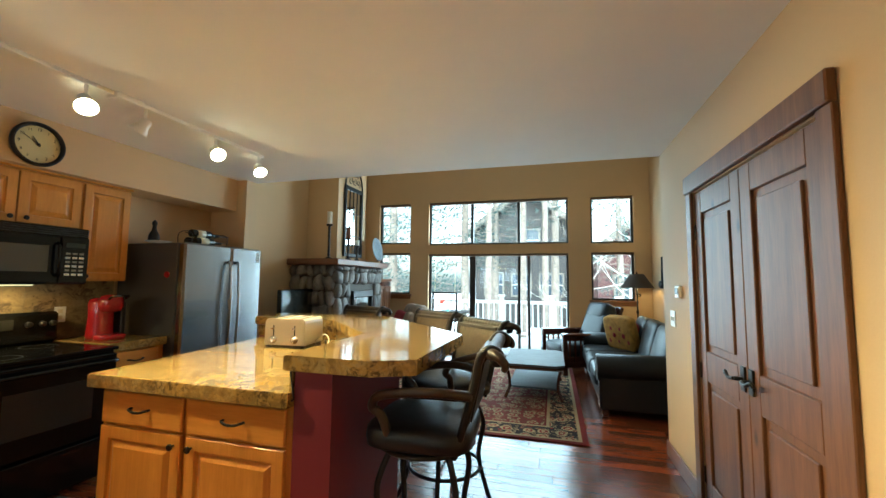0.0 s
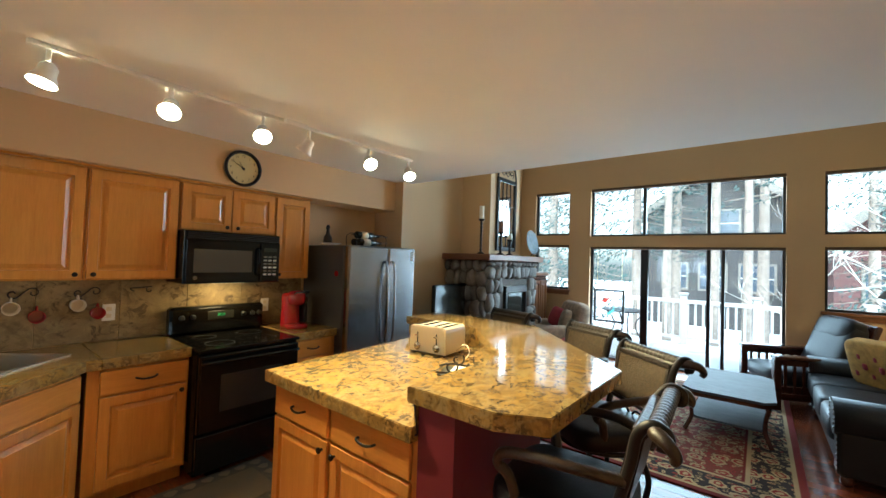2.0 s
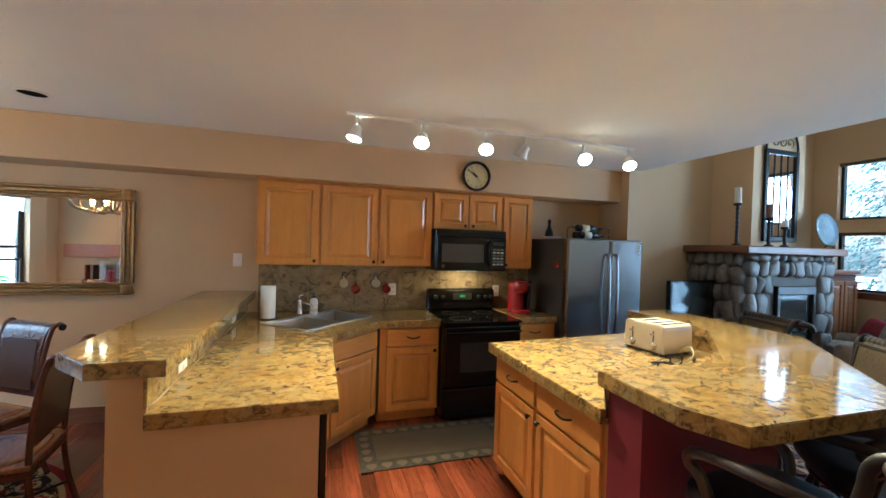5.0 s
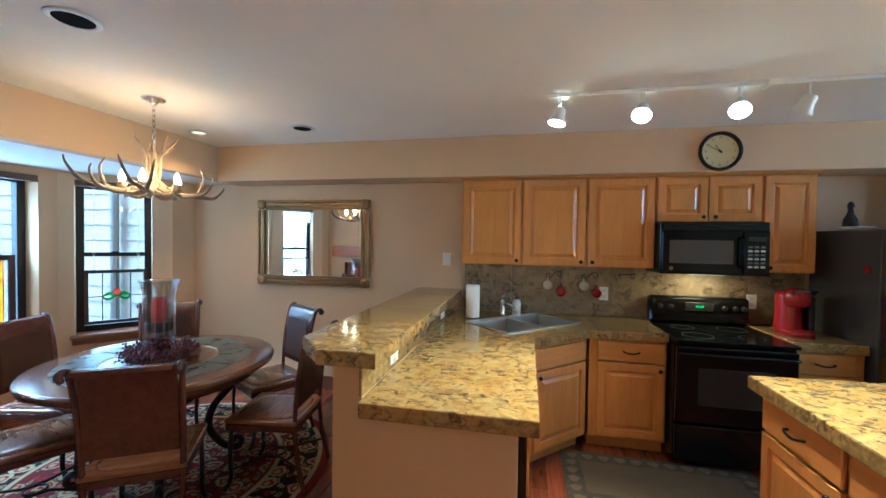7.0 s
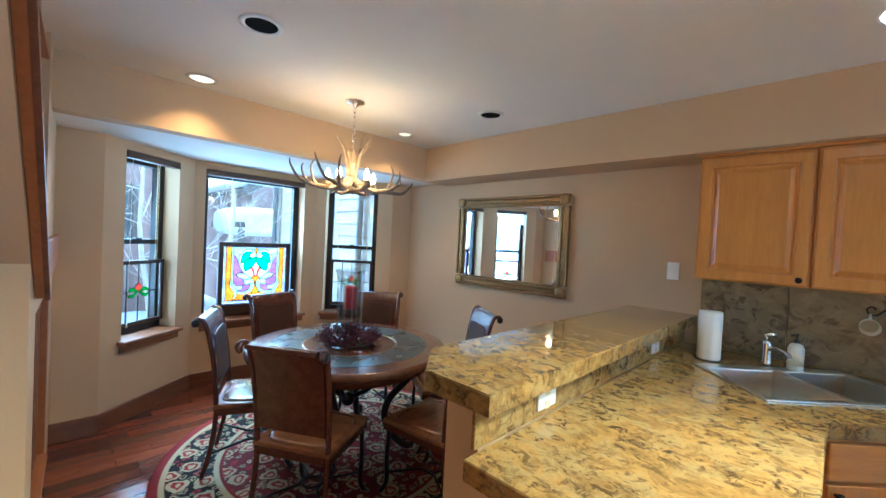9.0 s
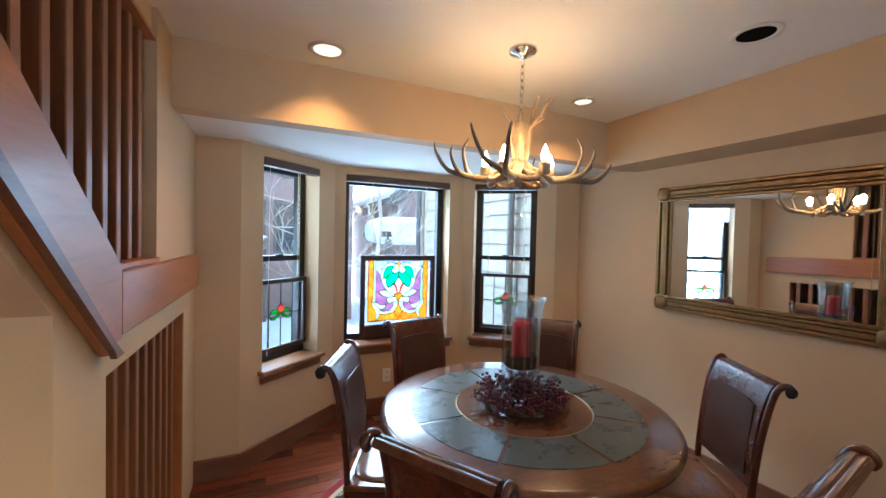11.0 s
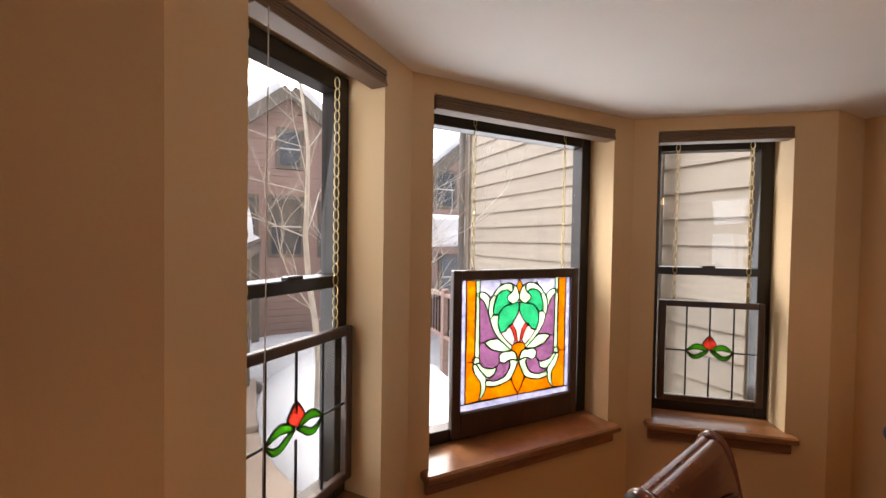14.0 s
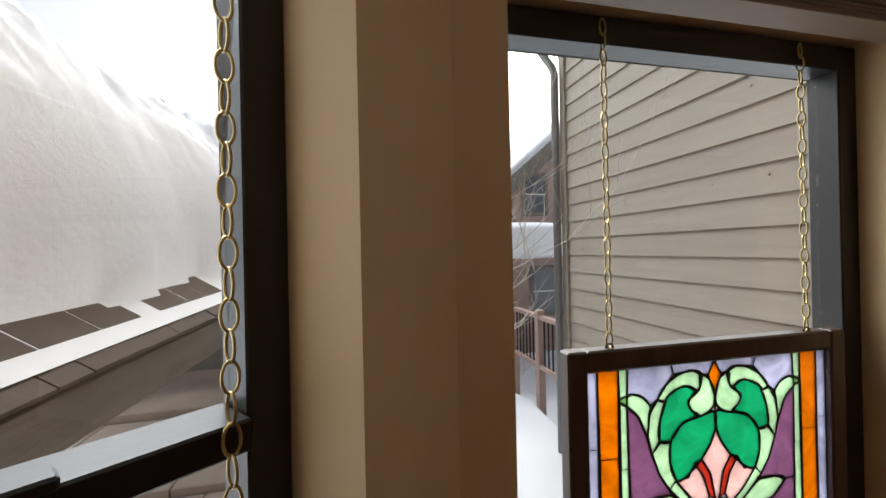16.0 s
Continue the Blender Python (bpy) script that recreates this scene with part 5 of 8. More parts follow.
# toaster
ts = thing("toaster", "cream four-slice toaster with chrome dials", "toaster", pose(-1.75, 3.02, 0.916, 0, 0, 6))
bm = bmesh.new()
prism(bm, [(-0.150, 0.012), (0.150, 0.012), (0.154, 0.02), (0.152, 0.165), (0.146, 0.185), (0.130, 0.197), (-0.130, 0.197), (-0.146, 0.185), (-0.152, 0.165), (-0.154, 0.02)], -0.14, 0.14, Matrix(((1, 0, 0, 0), (0, 0, 1, 0), (0, 1, 0, 0), (0, 0, 0, 1))), 0.008)
part("body", bm, CREAM, ts)
for u in (-0.11, -0.045, 0.045, 0.11):
    part("slot", bx(u - 0.016, u + 0.016, -0.11, 0.11, 0.1965, 0.1985, 0.0005), FLATBLACK, ts)
for u in (-0.08, 0.08):
    part("lever", bx(u - 0.012, u + 0.012, -0.165, -0.14, 0.125, 0.137, 0.004), CHROME, ts)
    part("lever_slot", bx(u - 0.004, u + 0.004, -0.143, -0.1395, 0.07, 0.15), BLACKMAT, ts)
    part("dial", one(lathe, [(0.028, 0), (0.028, 0.006), (0.018, 0.010), (0.017, 0.022), (0.012, 0.025)], 20, (0, 0, 0), pose(u, -0.14, 0.052, 90)), CHROME, ts)
for u in (-0.13, 0.13):
    for v in (-0.11, 0.11):
        part("foot", bx(u - 0.015, u + 0.015, v - 0.015, v + 0.015, 0, 0.012, 0.002), BLACKMAT, ts)
part("cord", one(tube, curve_points([(-1.60, 3.05, 0.94), (-1.50, 3.02, 1.0), (-1.44, 2.98, 0.96), (-1.45, 2.93, 0.92)]), 0.004, 6, False, ts.matrix_basis.inverted()), CREAM, ts)
nh = thing("wire_napkin_holder", "dark wrought iron tray holding white napkins on the island", "napkin holder", pose(-1.27, 2.70, 0.916, 0, 0, 24))
tray = bmesh.new()
box(tray, -0.15, 0.15, -0.10, 0.10, 0.0, 0.006, 0.002)
tube(tray, [(-0.15, -0.10, 0.02), (0.15, -0.10, 0.02), (0.15, 0.10, 0.02), (-0.15, 0.10, 0.02)], 0.006, 6, True)
part("tray", tray, IRON, nh)
part("napkins", bx(-0.08, 0.13, -0.085, 0.06, 0.007, 0.024, 0.003), PAPER, nh, "folded white napkins")
for y in (-0.09, 0.09):
    bm = bmesh.new()
    tube(bm, [*spiral((-0.07, y, 0.055), 0.012, 0.045, 90, 400, "xz")], 0.005, 6)
    tube(bm, [*spiral((0.07, y, 0.055), 0.012, 0.045, 90, -220, "xz")], 0.005, 6)
    part("scroll", bm, IRON, nh)
part("weight_bar", one(tube, curve_points([(-0.16, 0.0, 0.03), (-0.08, -0.02, 0.055), (0.02, 0.01, 0.04), (0.10, -0.01, 0.07), (0.19, 0.0, 0.05)]), 0.006, 6), IRON, nh)
hk = thing("iron_hook", "small dark iron hook under the bar edge", "hook", pose(-0.995, 1.958, 0.90))
part("scroll", one(tube, [*spiral((0, 0, 0), 0.006, 0.025, 0, 330, "xz"), (0.0, 0, 0.10)], 0.004, 6), IRON, hk)

# track lights
tk = thing("track_light", "white ceiling track with six spot heads", "track light", pose(-2.39, 0, CZ))
part("track", bx(-0.018, 0.018, 0.93, 3.34, -0.024, -0.001, 0.003), WHITE, tk)
part("feed_box", bx(-0.045, 0.045, 2.10, 2.26, -0.035, -0.001, 0.005), WHITE, tk)
for y, ax, az, lit in ((1.0, 0.12, -0.98, 1), (1.47, 0.6, -0.78, 1), (1.97, 0.62, -0.76, 1), (2.30, -0.5, -0.85, 0), (2.84, 0.75, -0.65, 1), (3.30, 0.55, -0.75, 1)):
    d = Vector((ax, -0.25, az)).normalized()
    q = d.to_track_quat("-Z", "Y").to_matrix().to_4x4()
    stem = part("stem", one(tube, [(0, y, -0.02), (0, y, -0.115)], 0.010, 10), WHITE, tk)
    m = Matrix.Translation((0, y, -0.115)) @ q
    part("head", one(lathe, [(0.022, 0.03), (0.034, 0.015), (0.036, -0.02), (0.05, -0.055), (0.058, -0.07), (0.052, -0.068)], 24, (0, 0, 0), m, caps=False), WHITE, stem)
    part("lens", one(lathe, [(0.05, -0.0685), (0.05, -0.0665)], 24, (0, 0, 0), m), SPOTFACE if lit else WHITE, stem, "lit lens" if lit else "unlit lens")
    if lit:
        p = Vector((-2.39, y, CZ - 0.115)) + d * 0.075
        lamp("spot_lamp", "SPOT", look(p, p + d), 17 if y < 1.2 else 60, (1.0, 0.70, 0.36), cone=radians(95), soft=0.05)
lamp("microwave_lamp", "AREA", look((-3.42, 2.22, 1.325), (-3.45, 2.22, 0.9)), 0.8, (1.0, 0.62, 0.25), size=0.2, size_y=0.1)


# living room
def cushion(name, c, h, mat, parent, e=0.35, m=None, label="", lump=0.004):
    return part(name, one(pillow, c, h, e, 24, 12, m, lump), mat, parent, label)


sf = thing("sofa", "black leather sofa with rolled nail-head arms", "sofa", pose(0.52, 4.92, 0.0))
part("base", bx(0.04, 0.95, 0.10, 2.02, 0.08, 0.30, 0.02), LEATHER, sf)
for k in range(3):
    cushion("seat_cushion", (0.36, 0.47 + k * 0.60, 0.37), (0.38, 0.305, 0.11), LEATHER, sf, 0.3)
    cushion("back_cushion", (0.0, 0.0, 0.0), (0.14, 0.31, 0.27), LEATHER, sf, 0.42, pose(0.80, 0.47 + k * 0.60, 0.64, 0, 14, 0), lump=0.012)
part("back", bx(0.86, 1.02, 0.08, 2.05, 0.25, 0.80, 0.06), LEATHER, sf)
for y in (0.0, 1.90):
    bm = bmesh.new()
    box(bm, 0.02, 0.98, y + 0.02, y + 0.20, 0.08, 0.50, 0.02)
    tube(bm, [(0.0, y + 0.11, 0.50), (0.98, y + 0.11, 0.52)], 0.135, 20)
    arm = part("arm", bm, LEATHER, sf)
    bm = bmesh.new()
    for a in range(-30, 211, 16):
        pillow(bm, (-0.003, y + 0.11 + 0.122 * math.cos(radians(a)), 0.50 + 0.122 * math.sin(radians(a))), (0.006, 0.009, 0.009), 1, 8, 6)
    for k in range(9):
        pillow(bm, (0.017, y + 0.035 if y == 0 else y + 0.185, 0.12 + k * 0.037), (0.006, 0.009, 0.009), 1, 8, 6)
    part("nail_heads", bm, STEEL, arm, "row of metal nail heads")
for x in (0.08, 0.9):
    for y in (0.1, 2.0):
        part("foot", one(lathe, [(0.03, 0), (0.04, 0.03), (0.035, 0.08)], 14, (x, y, 0)), MAHOG, sf)
yp = thing("throw_pillow", "gold patterned throw pillow on the sofa", "pillow", pose(0.99, 6.46, 0.70, 0, -16, 40))
part("cover", one(pillow, (0, 0, 0), (0.075, 0.24, 0.24), 0.33, 24, 14), YELLOWFABRIC, yp)
bm = bmesh.new()
for k in range(7):
    pillow(bm, (-0.085 + 0.02 * abs(k % 3 - 1), -0.15 + 0.05 * k, -0.1 + 0.09 * (k % 3)), (0.012, 0.022, 0.034), 0.7, 10, 6)
part("motif", bm, REDFABRIC, yp, "dark red figures")
rp = thing("throw_pillow", "red throw pillow tucked behind the gold one", "pillow", pose(1.16, 6.62, 0.66, 0, -20, 10))
part("cover", one(pillow, (0, 0, 0), (0.08, 0.22, 0.20), 0.5, 20, 12), REDFABRIC, rp)

# recliner
rc = thing("recliner_chair", "dark wood armchair with black leather cushions and slatted sides", "armchair", pose(0.46, 7.24, 0, 0, 0, 26))
for y in (-0.36, 0.36):
    sd = part("arm", bx(-0.46, 0.42, y - 0.06, y + 0.06, 0.58, 0.62, 0.01), MAHOG, rc)
    part("lower_rail", bx(-0.40, 0.38, y - 0.02, y + 0.02, 0.12, 0.20, 0.006), MAHOG, rc)
    part("upper_rail", bx(-0.40, 0.38, y - 0.02, y + 0.02, 0.51, 0.579, 0.006), MAHOG, rc)
    for x in (-0.42, 0.36):
        part("leg", bx(x - 0.035, x + 0.035, y - 0.035, y + 0.035, 0, 0.579, 0.006), MAHOG, rc)
    for k in range(8):
        part("slat", bx(-0.35 + k * 0.09, -0.32 + k * 0.09, y - 0.008, y + 0.008, 0.20, 0.51), MAHOG, rc)
part("seat_frame", bx(-0.42, 0.36, -0.33, 0.33, 0.16, 0.27, 0.01), MAHOG, rc)
cushion("seat_cushion", (-0.06, 0, 0.36), (0.38, 0.32, 0.1), LEATHER, rc, 0.32)
cushion("back_cushion", (0, 0, 0), (0.11, 0.32, 0.36), LEATHER, rc, 0.4, pose(0.34, 0, 0.68, 0, 20, 0), lump=0.012)
cushion("head_roll", (0, 0, 0), (0.11, 0.30, 0.13), LEATHER, rc, 0.5, pose(0.41, 0, 0.93, 0, 20, 0), lump=0.01)
part("back_frame", one(box, -0.03, 0.03, -0.32, 0.32, -0.36, 0.36, 0.01, pose(0.47, 0, 0.66, 0, 20, 0)), MAHOG, rc)

# end table and lamp
et = thing("end_table", "small dark wooden end table behind the sofa", "end table", pose(1.36, 7.42, 0))
part("top", bx(-0.25, 0.25, -0.25, 0.25, 0.56, 0.59, 0.008), MAHOG, et)
for x in (-0.2, 0.2):
    for y in (-0.2, 0.2):
        part("leg", bx(x - 0.02, x + 0.02, y - 0.02, y + 0.02, 0, 0.559, 0.004), MAHOG, et)
part("shelf", bx(-0.2, 0.2, -0.2, 0.2, 0.18, 0.2, 0.004), MAHOG, et)
tl = thing("table_lamp", "dark iron scroll table lamp with brown cone shade", "table lamp", pose(1.38, 7.40, 0.591))
bm = bmesh.new()
lathe(bm, [(0.10, 0), (0.10, 0.012), (0.03, 0.03), (0.014, 0.06), (0.012, 0.3), (0.024, 0.34), (0.012, 0.38), (0.012, 0.74)], 20)
part("stem", bm, IRON, tl)
for k in range(4):
    part("scroll", one(tube, spiral((0.055, 0, 0.10), 0.05, 0.01, 200, -160, "xz"), 0.007, 6, False, pose(0, 0, 0, 0, 0, 90 * k)), IRON, tl)
    part("scroll", one(tube, spiral((0.04, 0, 0.60), 0.035, 0.008, 200, -160, "xz"), 0.006, 6, False, pose(0, 0, 0, 0, 0, 90 * k + 45)), IRON, tl)
bm = bmesh.new()
lathe(bm, [(0.25, 0.72), (0.10, 0.94), (0.096, 0.94), (0.245, 0.722)], 32)
bm.faces.ensure_lookup_table()
for f in [f for f in bm.faces if len(f.verts) > 4]:
    bm.faces.remove(f)
part("shade", bm, SHADE, tl)
part("finial", one(lathe, [(0.012, 0.94), (0.014, 0.96), (0.004, 0.98)], 10), IRON, tl)
part("bulb", one(pillow, (0, 0, 0.80), (0.028, 0.028, 0.04), 1, 14, 10), BULB, tl, "lit bulb")
lamp("table_lamp_light", "POINT", Matrix.Translation((1.38, 7.40, 1.40)), 3.4, (1.0, 0.64, 0.28), soft=0.04)
# wall ornament
ow = thing("wall_ornament", "dark wrought iron wall ornament with two tall stems", "wall ornament", pose(1.692, 6.95, 1.42))
part("bowl", one(pillow, (-0.05, 0, -0.05), (0.05, 0.09, 0.06), 0.7, 16, 10), IRON, ow)
for dy in (-0.05, 0.05):
    part("stem", one(tube, [(-0.045, dy * 0.6, 0.0), (-0.04, dy, 0.36)], [0.018, 0.014], 8), IRON, ow)

# coffee table
cf = thing("coffee_table", "coffee table with grey mottled top, lower shelf and dark curved legs", "coffee table", pose(-0.15, 5.85, 0))
def clipped(w, d, c):
    return [(-w + c, -d), (w - c, -d), (w, -d + c), (w, d - c), (w - c, d), (-w + c, d), (-w, d - c), (-w, -d + c)]
part("top", one(prism, clipped(0.36, 0.56, 0.09), 0.395, 0.42, None, 0.004), GREYTOP, cf)
part("top_frame", one(prism, clipped(0.352, 0.552, 0.09), 0.36, 0.394), MAHOG, cf)
part("shelf", one(prism, clipped(0.29, 0.48, 0.05), 0.13, 0.15, None, 0.003), GREYTOP, cf)
for sx in (-1, 1):
    for sy in (-1, 1):
        part("leg", one(tube, curve_points([(sx * 0.31, sy * 0.51, 0.36), (sx * 0.285, sy * 0.48, 0.25), (sx * 0.28, sy * 0.47, 0.14), (sx * 0.31, sy * 0.51, 0.06), (sx * 0.33, sy * 0.53, 0.018)]), 0.018, 8), MAHOG, cf)
rug = thing("area_rug", "red and navy floral area rug with cream border", "rug", pose(-0.83, 5.70, 0.001))
part("carpet", bx(-1.2, 1.2, -1.55, 1.55, 0, 0.011, 0.003), RUG, rug)

# fireplace of river stones on the west wall
fp = thing("fireplace", "river stone fireplace with wooden mantel shelf", "fireplace")
fp["kind"] = "structure"
FX, FY0, FY1, FT = -2.92, 5.48, 6.98, 1.60
bm = bmesh.new()
wall_with_holes(bm, (FX, FY0), (FX, FY1), 0, FT, FX - WX, [(0.50, 1.18, 0.50, 1.22)], 1)
part("core", bm, MORTAR, fp)
rnd = random.Random(5)
def stone_mesh(seed):
    r, bm = random.Random(seed), bmesh.new()
    pillow(bm, (0, 0, 0), (0.5, 0.5, 0.5), 0.62, 12, 8)
    for v in bm.verts:
        v.co += noise.noise_vector(v.co * 1.6 + Vector((seed * 3.1, 0, 0))) * 0.16
    return mesh_of("stone", bm, STONE)
stones = [stone_mesh(k) for k in range(7)]
def lay(u0, u1, z0, z1, place, skip=None):
    z = z0
    while z < z1 - 0.03:
        h = min(rnd.uniform(0.15, 0.27), z1 - z)
        u = u0
        while u < u1 - 0.03:
            w = min(rnd.uniform(0.10, 0.20), u1 - u)
            if u1 - u - w < 0.06:
                w = u1 - u
            if not (skip and u + w > skip[0] and u < skip[1] and z + h > skip[2] and z < skip[3]):
                ob = new("stone", rnd.choice(stones))
                ob.parent = fp
                ob.matrix_basis = place(u + w / 2, z + h / 2) @ pose(0, 0, 0, rnd.uniform(-10, 10), rnd.uniform(-22, 22), 0) @ Matrix.Diagonal((w * rnd.uniform(0.98, 1.12), 0.15, h * rnd.uniform(1.0, 1.15), 1))
            u += w
        z += h
lay(FY0, FY1, 0.02, FT, lambda u, z: Matrix.Translation((FX, u, z)) @ facing["E"], (FY0 + 0.50, FY0 + 1.18, 0.50, 1.22))
lay(WX, FX, 0.02, FT, lambda u, z: Matrix.Translation((u, FY0, z)))
fb = part("firebox", bx(FX - 0.5, FX - 0.03, FY0 + 0.51, FY0 + 1.17, 0.51, 0.52), BLACKMAT, fp)
bm = bmesh.new()
box(bm, FX - 0.03, FX + 0.05, FY0 + 0.50, FY0 + 1.18, 1.12, 1.22, 0.006)
box(bm, FX - 0.03, FX + 0.05, FY0 + 0.50, FY0 + 0.55, 0.50, 1.12, 0.006)
box(bm, FX - 0.03, FX + 0.05, FY0 + 1.13, FY0 + 1.18, 0.50, 1.12, 0.006)
part("insert_frame", bm, BRONZE, fp, "dark steel insert frame")
part("insert_glass", bx(FX + 0.0, FX + 0.012, FY0 + 0.55, FY0 + 1.13, 0.52, 1.11), DARKGLASS, fp, "reflecting fire glass")
part("mantel", bx(WX, FX + 0.13, FY0 - 0.13, FY1 + 0.10, 1.60, 1.69, 0.012), TRIM, fp, "thick brown wooden mantel shelf")
CHIMNEY = part("chimney_breast", bx(WX, -3.10, 5.83, 6.75, 1.691, HZ), TAN, fp)
# mirror with arched iron top
am = thing("arched_mirror", "tall dark framed mirror with arched scroll top", "mirror", Matrix.Translation((-3.098, 6.29, 1.76)) @ facing["E"])
bm = bmesh.new()
for a, b, c, d in ((-0.30, -0.245, 0, 1.15), (0.245, 0.30, 0, 1.15), (-0.245, 0.245, 0, 0.06), (-0.245, 0.245, 1.09, 1.15)):
    box(bm, a, b, -0.035, -0.002, c, d, 0.006)
tube(bm, [(0.285 * math.cos(radians(a)), -0.02, 1.15 + 0.34 * math.sin(radians(a))) for a in range(0, 181, 12)], 0.014, 8)
part("frame", bm, IRON, am)
part("mirror_glass", bx(-0.245, 0.245, -0.012, -0.004, 0.06, 1.09), MIRROR, am, "mirror glass")
for u in (-0.12, 0.0, 0.12):
    part("mullion", bx(u - 0.006, u + 0.006, -0.02, -0.0125, 0.06, 1.09), IRON, am)
for v in (0.35, 0.72):
    part("crossbar", bx(-0.245, 0.245, -0.02, -0.0125, v - 0.006, v + 0.006), IRON, am)
bm = bmesh.new()
for u, s in ((-0.13, 1), (0.13, -1), (0, 1)):
    tube(bm, spiral((u, -0.02, 1.25), 0.01, 0.07, 0, 420 * s, "xz"), 0.006, 6)
    tube(bm, spiral((u * 0.6, -0.02, 1.37), 0.008, 0.05, 90, 420 * s, "xz"), 0.005, 6)
part("scrollwork", bm, IRON, am, "iron scrollwork")
def candlestick(x, y, h, mat, lab, ch=0.18):
    o = thing("candlestick", lab, "candlestick", pose(x, y, 1.691), "mantel candlesticks")
    n = 8
    prof = [(0.05, 0), (0.05, 0.012), (0.02, 0.03)]
    for k in range(n):
        prof += [(0.013, 0.03 + (h - 0.07) * k / n), (0.022, 0.03 + (h - 0.07) * (k + 0.5) / n)]
    prof += [(0.014, h - 0.035), (0.045, h - 0.02), (0.045, h)]
    part("holder", one(lathe, prof, 14), IRON, o)
    part("candle", one(lathe, [(0.034, h + 0.001), (0.036, h + 0.01), (0.036, h + ch), (0.028, h + ch + 0.004)], 16), mat, o)
candlestick(-3.02, 5.48, 0.50, WHITEWAX, "tall dark candlestick with white candle on the mantel")
candlestick(-2.92, 5.86, 0.34, TRIM, "dark candlestick with brown candle on the mantel", 0.16)
candlestick(-2.90, 6.10, 0.24, WHITEWAX, "short dark candlestick with cream candle on the mantel", 0.08)
pl = thing("decorative_plate", "oval blue-grey plate on a stand on the mantel", "plate", pose(-2.93, 6.88, 1.93, 0, 80, 0))
BLUEPLATE = plain("mottled_blue_plate", (0.14, 0.17, 0.19), 0.3, vary=0.6, scale=24)
part("plate", one(lathe, [(0.05, 0), (0.16, 0.008), (0.21, 0.022), (0.205, 0.028), (0.14, 0.014), (0.04, 0.01)], 32), BLUEPLATE, pl)
part("stand", one(tube, [(0.235, -0.08, 0.0), (0.20, -0.07, 0.03), (0.20, 0.07, 0.03), (0.235, 0.08, 0.0)], 0.007, 6), IRON, pl)
# carved screen in the corner, television, floral armchair
sc = thing("carved_cabinet", "tall carved brown wooden cabinet beside the fireplace", "cabinet", pose(-3.30, 7.40, 0))
part("body", bx(-0.30, 0.30, -0.28, 0.28, 0, 1.36, 0.01), MAHOG, sc)
part("cornice", bx(-0.33, 0.33, -0.31, 0.31, 1.361, 1.42, 0.02), SILL, sc)
for y in (-0.14, 0.14):
    bm = bmesh.new()
    raised_door(bm, 0.26, 1.2)
    me = mesh_of("door", bm, SILL)
    me.transform(Matrix.Translation((0.302, y - 0.13, 0.08)) @ facing["E"])
    d = new("door", me)
    d.parent = sc
tv = thing("television", "black flat television on a low black stand", "television", pose(-3.20, 5.02, 0, 0, 0, 98))
part("cabinet", bx(-0.42, 0.42, -0.2, 0.2, 0, 0.68, 0.01), BLACKMAT, tv)
part("foot", bx(-0.14, 0.14, -0.1, 0.1, 0.681, 0.695, 0.004), BLACK, tv)
part("neck", bx(-0.04, 0.04, -0.02, 0.03, 0.695, 0.76), BLACK, tv)
part("bezel", bx(-0.42, 0.42, -0.03, 0.03, 0.74, 1.26, 0.012), BLACK, tv)
part("screen", bx(-0.39, 0.39, -0.033, -0.0301, 0.77, 1.23), DARKGLASS, tv)
ac = thing("floral_armchair", "beige floral upholstered armchair with red pillows", "armchair", pose(-2.62, 7.20, 0, 0, 0, -45))
part("base", bx(-0.42, 0.42, -0.40, 0.42, 0.06, 0.34, 0.05), FABRIC, ac)
cushion("seat_cushion", (0, -0.06, 0.42), (0.30, 0.36, 0.10), FABRIC, ac)
cushion("back_cushion", (0, 0, 0), (0.38, 0.13, 0.34), FABRIC, ac, 0.45, pose(0, 0.32, 0.62, -12, 0, 0))
for x in (-0.38, 0.38):
    cushion("arm", (x, -0.03, 0.45), (0.10, 0.40, 0.15), FABRIC, ac, 0.5)
for x in (-0.35, 0.35):
    for y in (-0.34, 0.36):
        part("foot", bx(x - 0.03, x + 0.03, y - 0.03, y + 0.03, 0, 0.06), MAHOG, ac)
for x, r in ((-0.16, 12), (0.14, -10)):
    o = thing("throw_pillow", "red and cream throw pillow on the floral armchair", "pillow", pose(-2.62, 7.20, 0, 0, 0, -45) @ pose(x, 0.12, 0.66, -18, r, r))
    part("cover", one(pillow, (0, 0, 0), (0.18, 0.07, 0.17), 0.5, 18, 10), REDFABRIC if x < 0 else FABRIC, o)
ot = thing("ottoman", "burgundy upholstered ottoman beside the floral armchair", "ottoman", pose(-2.0, 6.75, 0.012))
part("seat", one(pillow, (0, 0, 0.34), (0.30, 0.24, 0.11), 0.35, 24, 12), REDFABRIC, ot)
part("base", bx(-0.26, 0.26, -0.2, 0.2, 0.08, 0.30, 0.02), REDFABRIC, ot)
for x in (-0.22, 0.22):
    for y in (-0.16, 0.16):
        part("foot", bx(x - 0.02, x + 0.02, y - 0.02, y + 0.02, 0, 0.08), MAHOG, ot)

